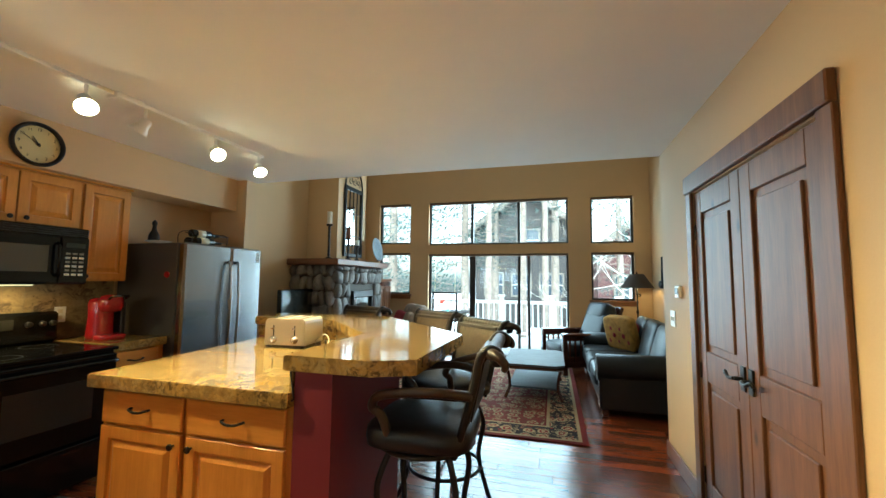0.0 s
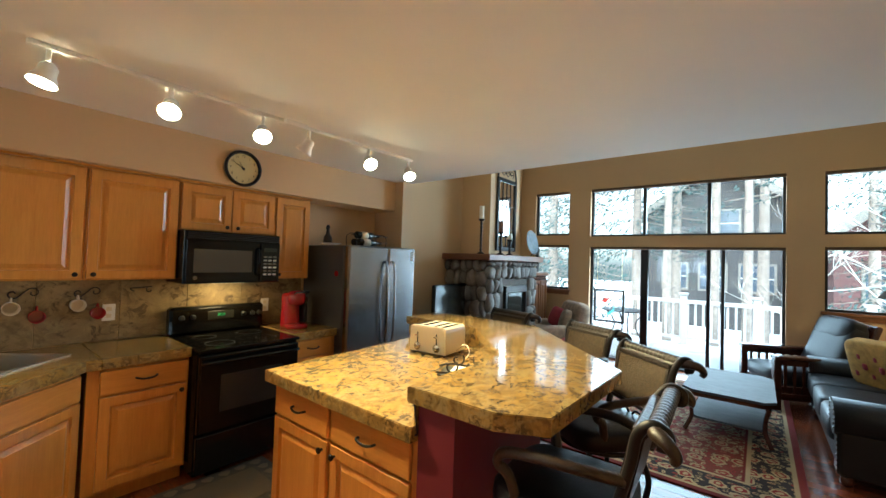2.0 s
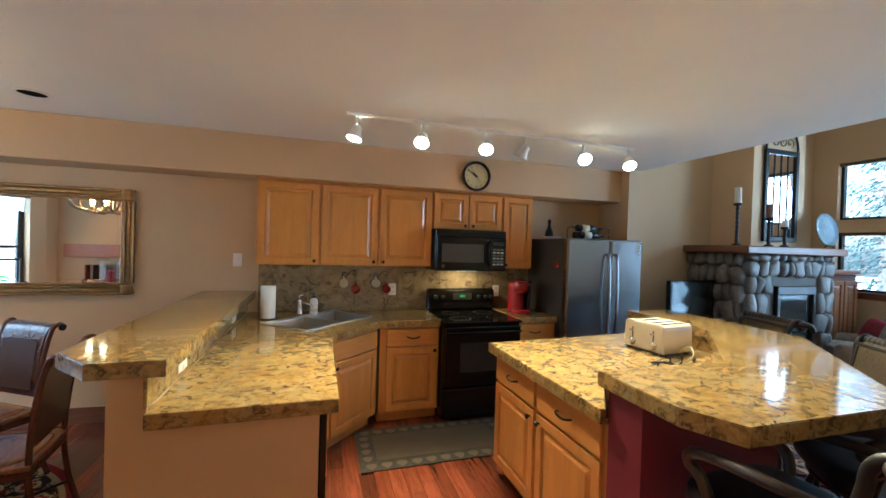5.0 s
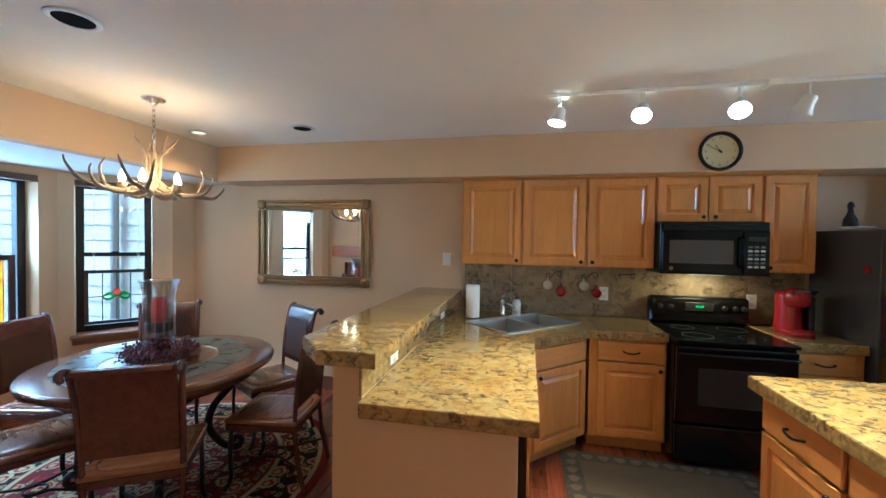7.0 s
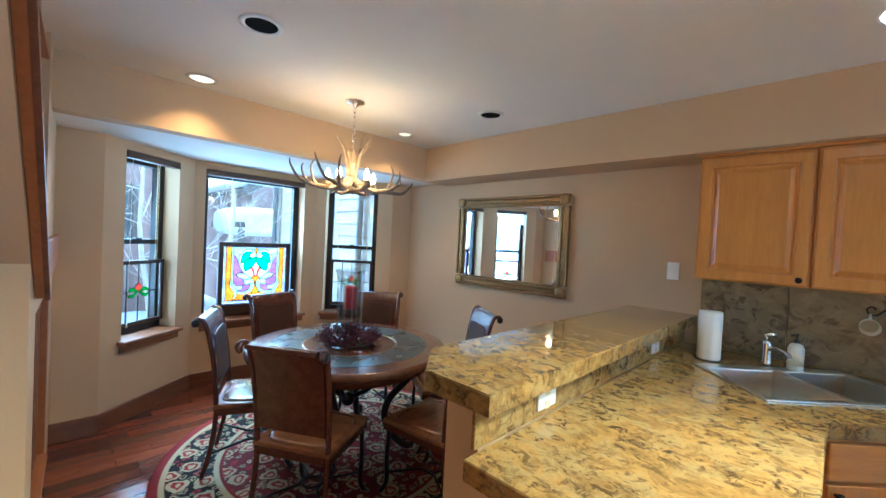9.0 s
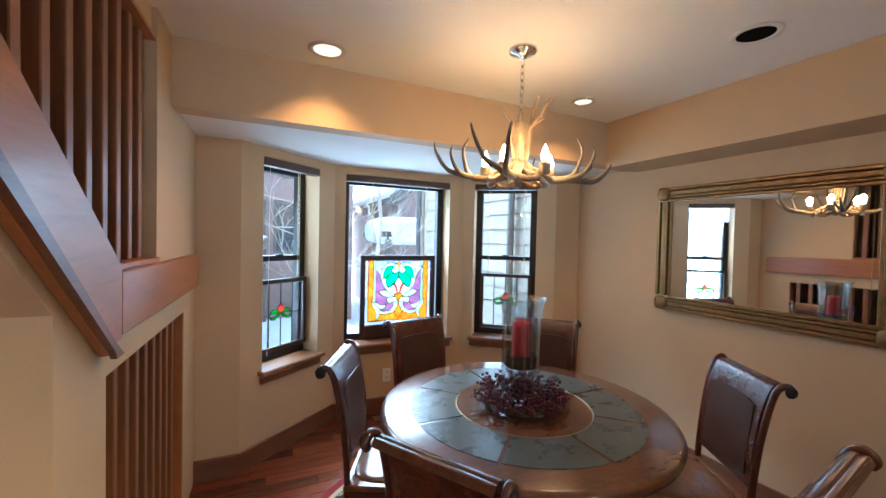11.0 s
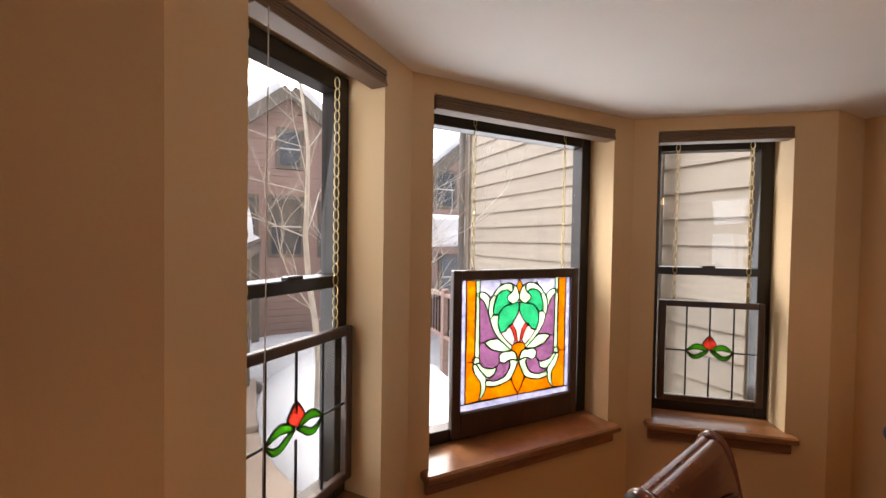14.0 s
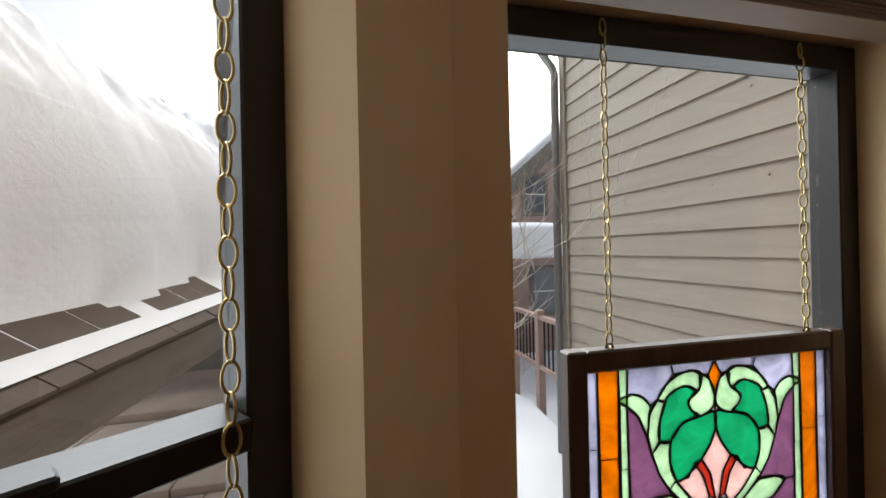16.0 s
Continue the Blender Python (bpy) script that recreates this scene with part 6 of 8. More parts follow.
# stained glass hanging at the sliding door
hg = thing("hanging_stained_glass", "leaded glass panel with red bird at the sliding door", "stained glass", Matrix.Translation((-1.92, NY - 0.03, 0.62)))
bm = bmesh.new()
for a, b, c, d in ((-0.25, -0.215, 0, 0.56), (0.215, 0.25, 0, 0.56), (-0.215, 0.215, 0, 0.035), (-0.215, 0.215, 0.525, 0.56)):
    box(bm, a, b, -0.015, 0.015, c, d, 0.004)
part("frame", bm, BRONZE, hg)
xzm = Matrix(((1, 0, 0, 0), (0, 0, 1, 0), (0, 1, 0, 0), (0, 0, 0, 1)))
g = part("pane", bx(-0.215, 0.215, -0.002, 0.002, 0.035, 0.525), G_CLEAR, hg)
g.visible_shadow = False
part("red_piece", one(prism, [(-0.13, 0.35), (-0.05, 0.33), (-0.01, 0.38), (0.02, 0.42), (-0.05, 0.40), (-0.09, 0.44), (-0.08, 0.38)], -0.005, 0.005, xzm), G_RED, hg)
part("green_piece", one(prism, [(0.0, 0.12), (0.08, 0.2), (0.10, 0.30), (0.06, 0.22), (-0.04, 0.14)], -0.005, 0.005, xzm), G_TEAL, hg)
bm = bmesh.new()
for z in (0.16, 0.28, 0.40):
    tube(bm, [(-0.215, 0, z), (0.215, 0, z)], 0.004, 6)
tube(bm, curve_points([(-0.1, 0, 0.36), (0.08, 0, 0.43), (0.13, 0, 0.36), (0.04, 0, 0.24), (-0.02, 0, 0.1), (0.03, 0, 0.04)]), 0.004, 6)
part("lead", bm, LEAD, hg)
for x in (-0.2, 0.2):
    part("chain", one(tube, [(x, 0, 0.56), (x, 0.02, 1.24)], 0.003, 5), BRASS, hg)

# bar stools
def bar_stool(m, lab, first=None):
    if first:
        o = copy_thing(first, m)
        return tagged(o, lab)
    o = thing("bar_stool", lab, "bar stool", m, "stools at the island bar")
    bm = bmesh.new()
    pillow(bm, (0, 0, 0.735), (0.235, 0.235, 0.055), 0.4, 28, 10)
    part("seat", bm, LEATHER, o, "black leather seat")
    part("seat_ring", one(tube, [(0.215 * math.cos(radians(a)), 0.215 * math.sin(radians(a)), 0.675) for a in range(0, 360, 15)], 0.012, 8, True), IRON, o)
    for sx in (-1, 1):
        for sy in (-1, 1):
            part("leg", one(tube, curve_points([(sx * 0.12, sy * 0.12, 0.68), (sx * 0.17, sy * 0.17, 0.52), (sx * 0.15, sy * 0.15, 0.32), (sx * 0.19, sy * 0.19, 0.10), (sx * 0.22, sy * 0.22, 0.014)]), [0.014] * 25, 8), IRON, o)
    part("foot_ring", one(tube, [(0.225 * math.cos(radians(a)), 0.225 * math.sin(radians(a)), 0.25) for a in range(0, 360, 15)], 0.011, 8, True), IRON, o)
    # back leans away to +x
    sec = [(0.20, 0.80), (0.245, 0.95), (0.26, 1.06), (0.29, 1.115), (0.33, 1.125), (0.355, 1.095), (0.34, 1.065)]
    for sy in (-1, 1):
        bm = bmesh.new()
        tube(bm, curve_points([(0.16, sy * 0.19, 0.68), (0.20, sy * 0.20, 0.80), (0.25, sy * 0.205, 0.98), (0.27, sy * 0.215, 1.08), (0.31, sy * 0.225, 1.125), (0.35, sy * 0.23, 1.11), (0.35, sy * 0.23, 1.075), (0.325, sy * 0.23, 1.075)]), 0.017, 8)
        part("back_post", bm, IRON, o)
    bm = bmesh.new()
    n = 72
    tube(bm, [(0.318, -0.22 + 0.44 * i / n, 1.106) for i in range(n + 1)], [0.026 + 0.003 * abs(math.sin(math.pi * 14 * i / n)) for i in range(n + 1)], 14)
    for sy in (-1, 1):
        h_ = curve_points([(0.318, sy * 0.215, 1.106), (0.33, sy * 0.25, 1.108), (0.355, sy * 0.275, 1.10), (0.375, sy * 0.28, 1.075), (0.37, sy * 0.272, 1.055)], 6)
        tube(bm, h_, [0.026 - 0.013 * i / (len(h_) - 1) for i in range(len(h_))], 10)
    box(bm, -0.010, 0.010, -0.20, 0.20, 0.0, 0.06, 0.008, pose(0.268, 0, 1.055, 0, 38, 0))
    part("top_roll", bm, BROWNLEATHER, o, "rolled brown leather crest")
    bm = bmesh.new()
    box(bm, -0.012, 0.012, -0.185, 0.185, 0.0, 0.24, 0.008, pose(0.215, 0, 0.84, 0, 12, 0))
    bk = part("back_panel", bm, CANE, o, "textured bronze back panel")
    part("back_cover", one(box, 0.0165, 0.024, -0.19, 0.19, -0.01, 0.25, 0.003, pose(0.215, 0, 0.84, 0, 12, 0)), LEATHER, bk, "black leather cover")
    bm = bmesh.new()
    for a, b, c, d in ((-0.20, 0.20, -0.02, 0.0), (-0.20, 0.20, 0.235, 0.26), (-0.205, -0.18, 0, 0.24), (0.18, 0.205, 0, 0.24)):
        box(bm, -0.016, 0.016, a, b, c, d, 0.006, pose(0.215, 0, 0.84, 0, 12, 0))
    part("panel_frame", bm, BROWNLEATHER, bk, "brown leather border")
    bm = bmesh.new()
    tube(bm, spiral((0.19, -0.06, 0.77), 0.05, 0.01, 0, 400, "yz"), 0.006, 6)
    tube(bm, spiral((0.19, 0.06, 0.77), 0.05, 0.01, 180, -220, "yz"), 0.006, 6)
    part("scrollwork", bm, IRON, o)
    for sy in (-1, 1):
        part("arm", one(tube, curve_points([(0.235, sy * 0.205, 0.93), (0.12, sy * 0.26, 0.95), (-0.03, sy * 0.27, 0.945), (-0.14, sy * 0.255, 0.92), (-0.17, sy * 0.24, 0.87), (-0.13, sy * 0.23, 0.83), (-0.10, sy * 0.20, 0.70)]), 0.02, 8), BROWNLEATHER, o)
    return o


def stool_pose(x, y, a, z=0.0):
    """Middle of the back's crest at x, y; a: the way the back faces away, degrees."""
    return Matrix.Translation((x - 0.33 * math.cos(radians(a)), y - 0.33 * math.sin(radians(a)), z)) @ pose(0, 0, 0, 0, 0, a)


first = bar_stool(stool_pose(-0.15, 2.28, 3), "dark iron bar stool with black leather seat, turned from the island")
bar_stool(stool_pose(-0.37, 3.22, 50), "dark iron bar stool with tooled leather back at the bar corner", first)
bar_stool(stool_pose(-0.88, 3.80, 62, 0.0), "dark iron bar stool with tooled leather back at the angled bar", first)
bar_stool(stool_pose(-1.72, 4.09, 75), "dark iron bar stool with tooled leather back at the bar end", first)


# dining room
TC = (-2.05, -1.56)
dt = thing("dining_table", "round dark wooden dining table with slate ring inlay and iron base", "dining table", pose(*TC, 0.014))
tp = part("tabletop", one(lathe, [(0.60, 0.685), (0.66, 0.69), (0.685, 0.705), (0.69, 0.725), (0.68, 0.742), (0.66, 0.746), (0.02, 0.746)], 72), TABLEWOOD, dt)
part("apron", one(lathe, [(0.56, 0.62), (0.58, 0.625), (0.58, 0.6845), (0.56, 0.6845)], 48), TABLEWOOD, dt)
for k in range(8):
    a0, a1 = k * 45 + 1.0, (k + 1) * 45 - 1.0
    outer = [(0.545 * math.cos(radians(a0 + (a1 - a0) * i / 8)), 0.545 * math.sin(radians(a0 + (a1 - a0) * i / 8))) for i in range(9)]
    inner = [(0.33 * math.cos(radians(a1 + (a0 - a1) * i / 8)), 0.33 * math.sin(radians(a1 + (a0 - a1) * i / 8))) for i in range(9)]
    part("slate_tile", one(prism, outer + inner, 0.7462, 0.7486), SLATE, tp, "grey-green slate tile")
part("inlay_ring", one(tube, [(0.325 * math.cos(radians(a)), 0.325 * math.sin(radians(a)), 0.7455) for a in range(0, 360, 5)], 0.003, 5, True), BRASS, tp)
for k in range(4):
    m = pose(0, 0, 0, 0, 0, 45 + 90 * k)
    bm = bmesh.new()
    tube(bm, curve_points([(0.50, 0, 0.62), (0.42, 0, 0.50), (0.30, 0, 0.36), (0.27, 0, 0.22), (0.34, 0, 0.09), (0.42, 0, 0.03), (0.46, 0, 0.03)]), 0.026, 8, False, m)
    tube(bm, spiral((0.44, 0, 0.068), 0.05, 0.015, -90, 200, "xz"), 0.02, 8, False, m)
    part("leg", bm, IRON, dt)
    part("brace", one(tube, curve_points([(0.28, 0, 0.62), (0.18, 0, 0.45), (0.0, 0, 0.34)]), 0.018, 8, False, m), IRON, dt)
part("boss", one(pillow, (0, 0, 0.34), (0.05, 0.05, 0.05), 1, 16, 10), IRON, dt)


def dining_chair(m, lab, first=None):
    if first:
        return tagged(copy_thing(first, m), lab)
    o = thing("dining_chair", lab, "dining chair", m, "chairs round the table")
    bm = bmesh.new()
    box(bm, -0.23, 0.22, -0.22, 0.22, 0.425, 0.455, 0.012)
    pillow(bm, (0, 0, 0.455), (0.20, 0.19, 0.012), 0.5, 20, 8)
    part("seat", bm, SEATWOOD, o, "polished brown wooden seat")
    bm = bmesh.new()
    for a, b, c, d in ((-0.225, 0.215, -0.215, -0.19), (-0.225, 0.215, 0.19, 0.215), (-0.225, -0.2, -0.19, 0.19), (0.19, 0.215, -0.19, 0.19)):
        box(bm, a, b, c, d, 0.385, 0.424, 0.004)
    part("seat_rail", bm, MAHOG, o)
    for sy in (-1, 1):
        part("front_leg", one(tube, curve_points([(-0.2, sy * 0.19, 0.39), (-0.205, sy * 0.195, 0.22), (-0.2, sy * 0.195, 0.08), (-0.235, sy * 0.205, 0.008)]), 0.014, 8), IRON, o)
        part("back_post", one(tube, curve_points([(0.27, sy * 0.205, 0.008), (0.225, sy * 0.2, 0.20), (0.205, sy * 0.2, 0.42), (0.225, sy * 0.205, 0.70), (0.27, sy * 0.212, 0.93), (0.31, sy * 0.218, 0.975), (0.335, sy * 0.22, 0.955), (0.325, sy * 0.22, 0.935)]), 0.0145, 8), MAHOG, o)
        part("scroll_knob", one(pillow, (0.322, sy * 0.232, 0.955), (0.024, 0.012, 0.024), 1, 14, 8), IRON, o)
    bm = bmesh.new()
    prof = curve_points([(0.213, 0, 0.53), (0.222, 0, 0.68), (0.25, 0, 0.86), (0.285, 0, 0.955), (0.315, 0, 0.975), (0.33, 0, 0.955)], 5)
    for a, b in zip(prof, prof[1:]):
        q = [bm.verts.new((p.x + dx, y, p.z)) for p in (a, b) for dx in (-0.011, 0.011) for y in (-0.19, 0.19)]
        for f in ((0, 1, 5, 4), (2, 6, 7, 3), (0, 4, 6, 2), (1, 3, 7, 5)):
            bm.faces.new([q[i] for i in f])
    ends = [[bm.verts.new((p.x + dx, y, p.z)) for dx, y in ((-0.011, -0.19), (0.011, -0.19), (0.011, 0.19), (-0.011, 0.19))] for p in (prof[0], prof[-1])]
    for e in ends:
        bm.faces.new(e)
    bmesh.ops.remove_doubles(bm, verts=bm.verts, dist=1e-5)
    bmesh.ops.recalc_face_normals(bm, faces=bm.faces)
    back = part("backrest", bm, MAHOG, o)
    bm = bmesh.new()
    prism(bm, [(-0.155, 0.57), (0.155, 0.57), (0.155, 0.87), (0.09, 0.885), (-0.09, 0.885), (-0.155, 0.87)], -0.003, 0.003, Matrix(((0, 0.115, 1, 0.134), (1, 0, 0, 0), (0, 1, 0, 0), (0, 0, 0, 1))))
    part("back_inset", bm, CHAIRLEATHER, back, "dark leather inset")
    bm = bmesh.new()
    for sy in (-1, 1):
        tube(bm, [(-0.2, sy * 0.19, 0.13), (-0.05, sy * 0.06, 0.15), (0.05, sy * 0.06, 0.15), (0.235, sy * 0.2, 0.15)], 0.008, 6)
    tube(bm, [(0.0 + 0.05 * math.cos(radians(a)), 0.05 * math.sin(radians(a)), 0.15) for a in range(0, 360, 30)], 0.008, 6, True)
    part("stretcher", bm, IRON, o, "iron stretcher with rings")
    return o


def chair_pose(x, y, turn=0):
    a = math.degrees(math.atan2(y - TC[1], x - TC[0])) + turn
    return Matrix.Translation((x - 0.30 * math.cos(radians(a)), y - 0.30 * math.sin(radians(a)), 0.014)) @ pose(0, 0, 0, 0, 0, a)


dc = dining_chair(chair_pose(-1.30, -0.94, -8), "dark scroll-back dining chair with leather inset and wooden seat")
for x, y, t in ((-1.24, -1.95, 0), (-1.885, -2.60, 4), (-2.79, -2.28, 0), (-2.93, -1.04, 0), (-2.21, -0.47, 0)):
    dining_chair(chair_pose(x, y, t), "dark scroll-back dining chair with leather inset at the round table", dc)
rr = thing("round_rug", "round floral rug in burgundy, cream and black", "rug", pose(-2.03, -1.60, 0.001))
part("carpet", one(lathe, [(1.13, 0), (1.13, 0.009), (1.12, 0.012), (0.01, 0.012)], 96), ROUNDRUG, rr)

# centrepiece
hv = thing("hurricane_vase", "clear glass hurricane vase with red pillar candle", "vase", pose(-2.035, -1.567, 0.7626))
bm = bmesh.new()
lathe(bm, [(0.084, 0), (0.090, 0.012), (0.091, 0.2), (0.094, 0.43), (0.103, 0.495), (0.115, 0.52), (0.117, 0.524), (0.113, 0.526), (0.099, 0.497), (0.090, 0.43), (0.087, 0.2), (0.084, 0.014)], 40)
v_ = part("glass", bm, CUPGLASS, hv, "thick clear glass")
v_.visible_shadow = False
part("candle_cup", one(lathe, [(0.076, 0.19), (0.080, 0.195), (0.080, 0.248), (0.074, 0.252), (0.070, 0.225), (0.01, 0.224)], 24), IRON, hv, "dark metal candle cup")
part("candle", one(lathe, [(0.042, 0.226), (0.043, 0.235), (0.042, 0.385), (0.040, 0.402), (0.034, 0.405), (0.027, 0.388), (0.010, 0.378)], 24), REDWAX, hv, "red pillar candle")
bm = bmesh.new()
r = random.Random(3)
for k in range(60):
    pillow(bm, (r.uniform(-0.05, 0.05), r.uniform(-0.05, 0.05), 0.024 + r.random() * 0.11), (0.017, 0.017, 0.015), 1, 8, 6)
part("red_filling", bm, BERRY, hv, "dark red filling")
wt = thing("berry_wreath", "wreath of burgundy berries round the vase", "wreath", pose(-2.035, -1.567, 0.7626))
part("ring", one(tube, [(0.15 * math.cos(radians(a)), 0.15 * math.sin(radians(a)), 0.018) for a in range(0, 360, 20)], 0.014, 6, True), BARK, wt)
bm, bb = bmesh.new(), bmesh.new()
for k in range(190):
    a, rr_ = r.uniform(0, 6.283), 0.15
    d = Vector((math.cos(a) * r.uniform(-0.4, 1.0), math.sin(a) * r.uniform(-0.4, 1.0), r.uniform(0.05, 0.8)))
    p0 = Vector((rr_ * math.cos(a), rr_ * math.sin(a), 0.02))
    p1 = p0 + d.normalized() * r.uniform(0.04, 0.105)
    p1.z = max(p1.z, 0.012)
    tube(bb, [p0, p1], 0.0016, 4)
    for j in range(4):
        q = p0.lerp(p1, 0.45 + 0.18 * j) + Vector((r.uniform(-0.008, 0.008), r.uniform(-0.008, 0.008), r.uniform(-0.004, 0.008)))
        q.z = max(q.z, 0.009)
        pillow(bm, q, (0.0085, 0.0085, 0.008), 1, 7, 5)
part("berry_cluster", bm, BERRY, wt)["kind"] = "stuff"
part("twigs", bb, BARK, wt)

# gilt mirror on the west wall
gm = thing("gilt_mirror", "large mirror in an ornate antique gold frame", "mirror", Matrix.Translation((WX + 0.002, -1.37, 1.53)) @ facing["E"])
W2, H2 = 0.635, 0.445
for a, b, c, d, nm in ((-W2, W2, -H2, -H2 + 0.1, "bottom_rail"), (-W2, W2, H2 - 0.1, H2, "top_rail"), (-W2, -W2 + 0.1, -H2 + 0.1, H2 - 0.1, "side_rail"), (W2 - 0.1, W2, -H2 + 0.1, H2 - 0.1, "side_rail")):
    bm = bmesh.new()
    horizontal = b - a > d - c
    for o0, o1, dep in ((0.0, 0.022, 0.045), (0.024, 0.06, 0.032), (0.062, 0.078, 0.04), (0.08, 0.1, 0.022)):
        if horizontal:
            z0, z1 = (c + o0, c + o1) if c < 0 else (d - o1, d - o0)
            box(bm, a + o0, b - o0, -dep, -0.001, z0, z1, 0.006)
        else:
            x0, x1 = (a + o0, a + o1) if a < 0 else (b - o1, b - o0)
            box(bm, x0, x1, -dep, -0.001, c, d, 0.006)
    part(nm, bm, GOLD, gm)
for sx in (-1, 1):
    for sy in (-1, 1):
        part("corner_ornament", one(pillow, (sx * (W2 - 0.045), -0.04, sy * (H2 - 0.045)), (0.05, 0.014, 0.05), 0.8, 14, 8), GOLD, gm, "cast corner ornament")
part("bevel", bx(-W2 + 0.1, W2 - 0.1, -0.012, -0.006, -H2 + 0.1, H2 - 0.1), MIRROR, gm, "mirror glass")
part("mirror_glass", bx(-W2 + 0.125, W2 - 0.125, -0.0145, -0.0122, -H2 + 0.125, H2 - 0.125, 0.002), MIRROR, gm, "bevelled mirror glass")

# antler chandelier: four antlers with forked tips, upright tines over the hub, five candle bulbs
CHX, CHY = -2.015, -1.585
# the second colour also holds the shade on the outer tines
ANTLER = antler("antler_bone", (0.50, 0.35, 0.18), (0.085, 0.065, 0.05))
ch = thing("antler_chandelier", "antler chandelier with lit candle bulbs hanging from a chain", "chandelier", pose(CHX, CHY, CZ))
part("canopy", one(lathe, [(0.068, -0.001), (0.069, -0.010), (0.060, -0.018), (0.03, -0.024), (0.016, -0.04), (0.010, -0.046)], 32), CHROME, ch)
bm = bmesh.new()
for k in range(9):
    z = -0.062 - k * 0.034
    m = Matrix.Translation((0, 0, z)) @ pose(0, 0, 0, 0, 0, 90 * (k % 2))
    tube(bm, [(0.009 * math.cos(radians(a)), 0, 0.022 * math.sin(radians(a))) for a in range(0, 360, 30)], 0.003, 6, True, m)
part("chain", bm, CHROME, ch, "metal chain")
hub = bmesh.new()
lathe(hub, [(0.012, -0.345), (0.036, -0.352), (0.039, -0.375), (0.033, -0.41), (0.025, -0.46), (0.028, -0.53), (0.038, -0.565), (0.025, -0.59)], 20)
for v in hub.verts:
    v.co += noise.noise_vector(v.co * 22) * 0.008
part("hub", hub, ANTLER, ch)


def polar(az, r, z):
    return Vector((r * math.cos(radians(az)), r * math.sin(radians(az)), z - CZ))


def bone(name, pts, r0, r1, parent, flat=0.0):
    line = curve_points(pts, 7)
    n = len(line) - 1
    bm = bmesh.new()
    tube(bm, line, [r0 + (r1 - r0) * (i / n) ** 1.25 + 0.0012 * math.sin(i * 2.1) * (1 - i / n) for i in range(n + 1)], 12)
    for v in bm.verts:
        v.co += noise.noise_vector(v.co * 30) * 0.0018
    return part(name, bm, ANTLER, parent)


# each antler: azimuth, then its tips as (azimuth, radius, height)
for az, tips in ((-24, ((-38, 0.43, 2.052), (-10, 0.34, 1.995), (-22, 0.25, 2.05))), (38, ((26, 0.42, 2.03), (49, 0.41, 2.02))), (150, ((158, 0.45, 1.945), (143, 0.33, 2.01), (150, 0.27, 2.055), (168, 0.38, 1.97))), (236, ((222, 0.40, 2.04), (250, 0.38, 2.0), (238, 0.26, 2.04)))):
    fork = polar(az, 0.23, 1.862)
    beam = bone("antler", [polar(az, 0.02, 1.93), polar(az + 6, 0.08, 1.885), polar(az + 3, 0.15, 1.858), fork], 0.023, 0.0175, ch)
    for k, (a, r_, z) in enumerate(tips):
        p = polar(a, r_, z)
        mid = fork.lerp(p, 0.5) + Vector((0, 0, -0.045 + 0.012 * k)) + polar(a, 0.03, CZ)
        low = fork.lerp(p, 0.2) + Vector((0, 0, -0.022)) + polar(a, 0.012, CZ)
        bone("tine", [fork - polar(az, 0.03, CZ), low, mid, fork.lerp(p, 0.8) + polar(a, 0.03, CZ - 0.012), p], 0.0165 - 0.0015 * k, 0.003, beam)
    for sgn in (-1, 1):
        bone("brow_tine", [polar(az, 0.10, 1.878), polar(az + 24 * sgn, 0.145, 1.842), polar(az + 42 * sgn, 0.16, 1.845), polar(az + 52 * sgn, 0.14, 1.875), polar(az + 48 * sgn, 0.115, 1.893)], 0.016, 0.008, beam)
for a, r_, z in ((-32, 0.11, 2.225), (148, 0.08, 2.255), (140, 0.14, 2.245), (165, 0.12, 2.165), (60, 0.05, 2.17), (240, 0.09, 2.20)):
    bone("upper_tine", [polar(a, 0.02, 1.95), polar(a, 0.032, 2.04), polar(a, 0.045, 2.11), polar(a, r_ * 0.75, (2.11 + z) / 2 + 0.012), polar(a, r_, z)], 0.018, 0.004, ch)
bulbs = [(az, 0.165) for az in (28, 96, 172, 240, -28)]
for az, r_ in bulbs:
    q = polar(az, r_, 1.862)
    cup = part("candle_cup", one(lathe, [(0.014, 0), (0.024, 0.006), (0.026, 0.03), (0.025, 0.052), (0.018, 0.054)], 18, q), ANTLER, ch)
    part("arm", one(tube, curve_points([polar(az, 0.03, 1.90), polar(az, 0.09, 1.872), q + Vector((0, 0, 0.006))], 5), 0.013, 8), ANTLER, cup)
    part("bulb", one(lathe, [(0.009, 0.052), (0.016, 0.066), (0.0185, 0.082), (0.0155, 0.100), (0.008, 0.119), (0.002, 0.132)], 18, q), BULB, cup, "lit candle bulb")
for az, r_ in bulbs:
    lamp("bulb_light", "POINT", Matrix.Translation(Vector((CHX, CHY, CZ + 0.105)) + polar(az, r_, 1.862)), 1.25, (1.0, 0.46, 0.14), soft=0.02)

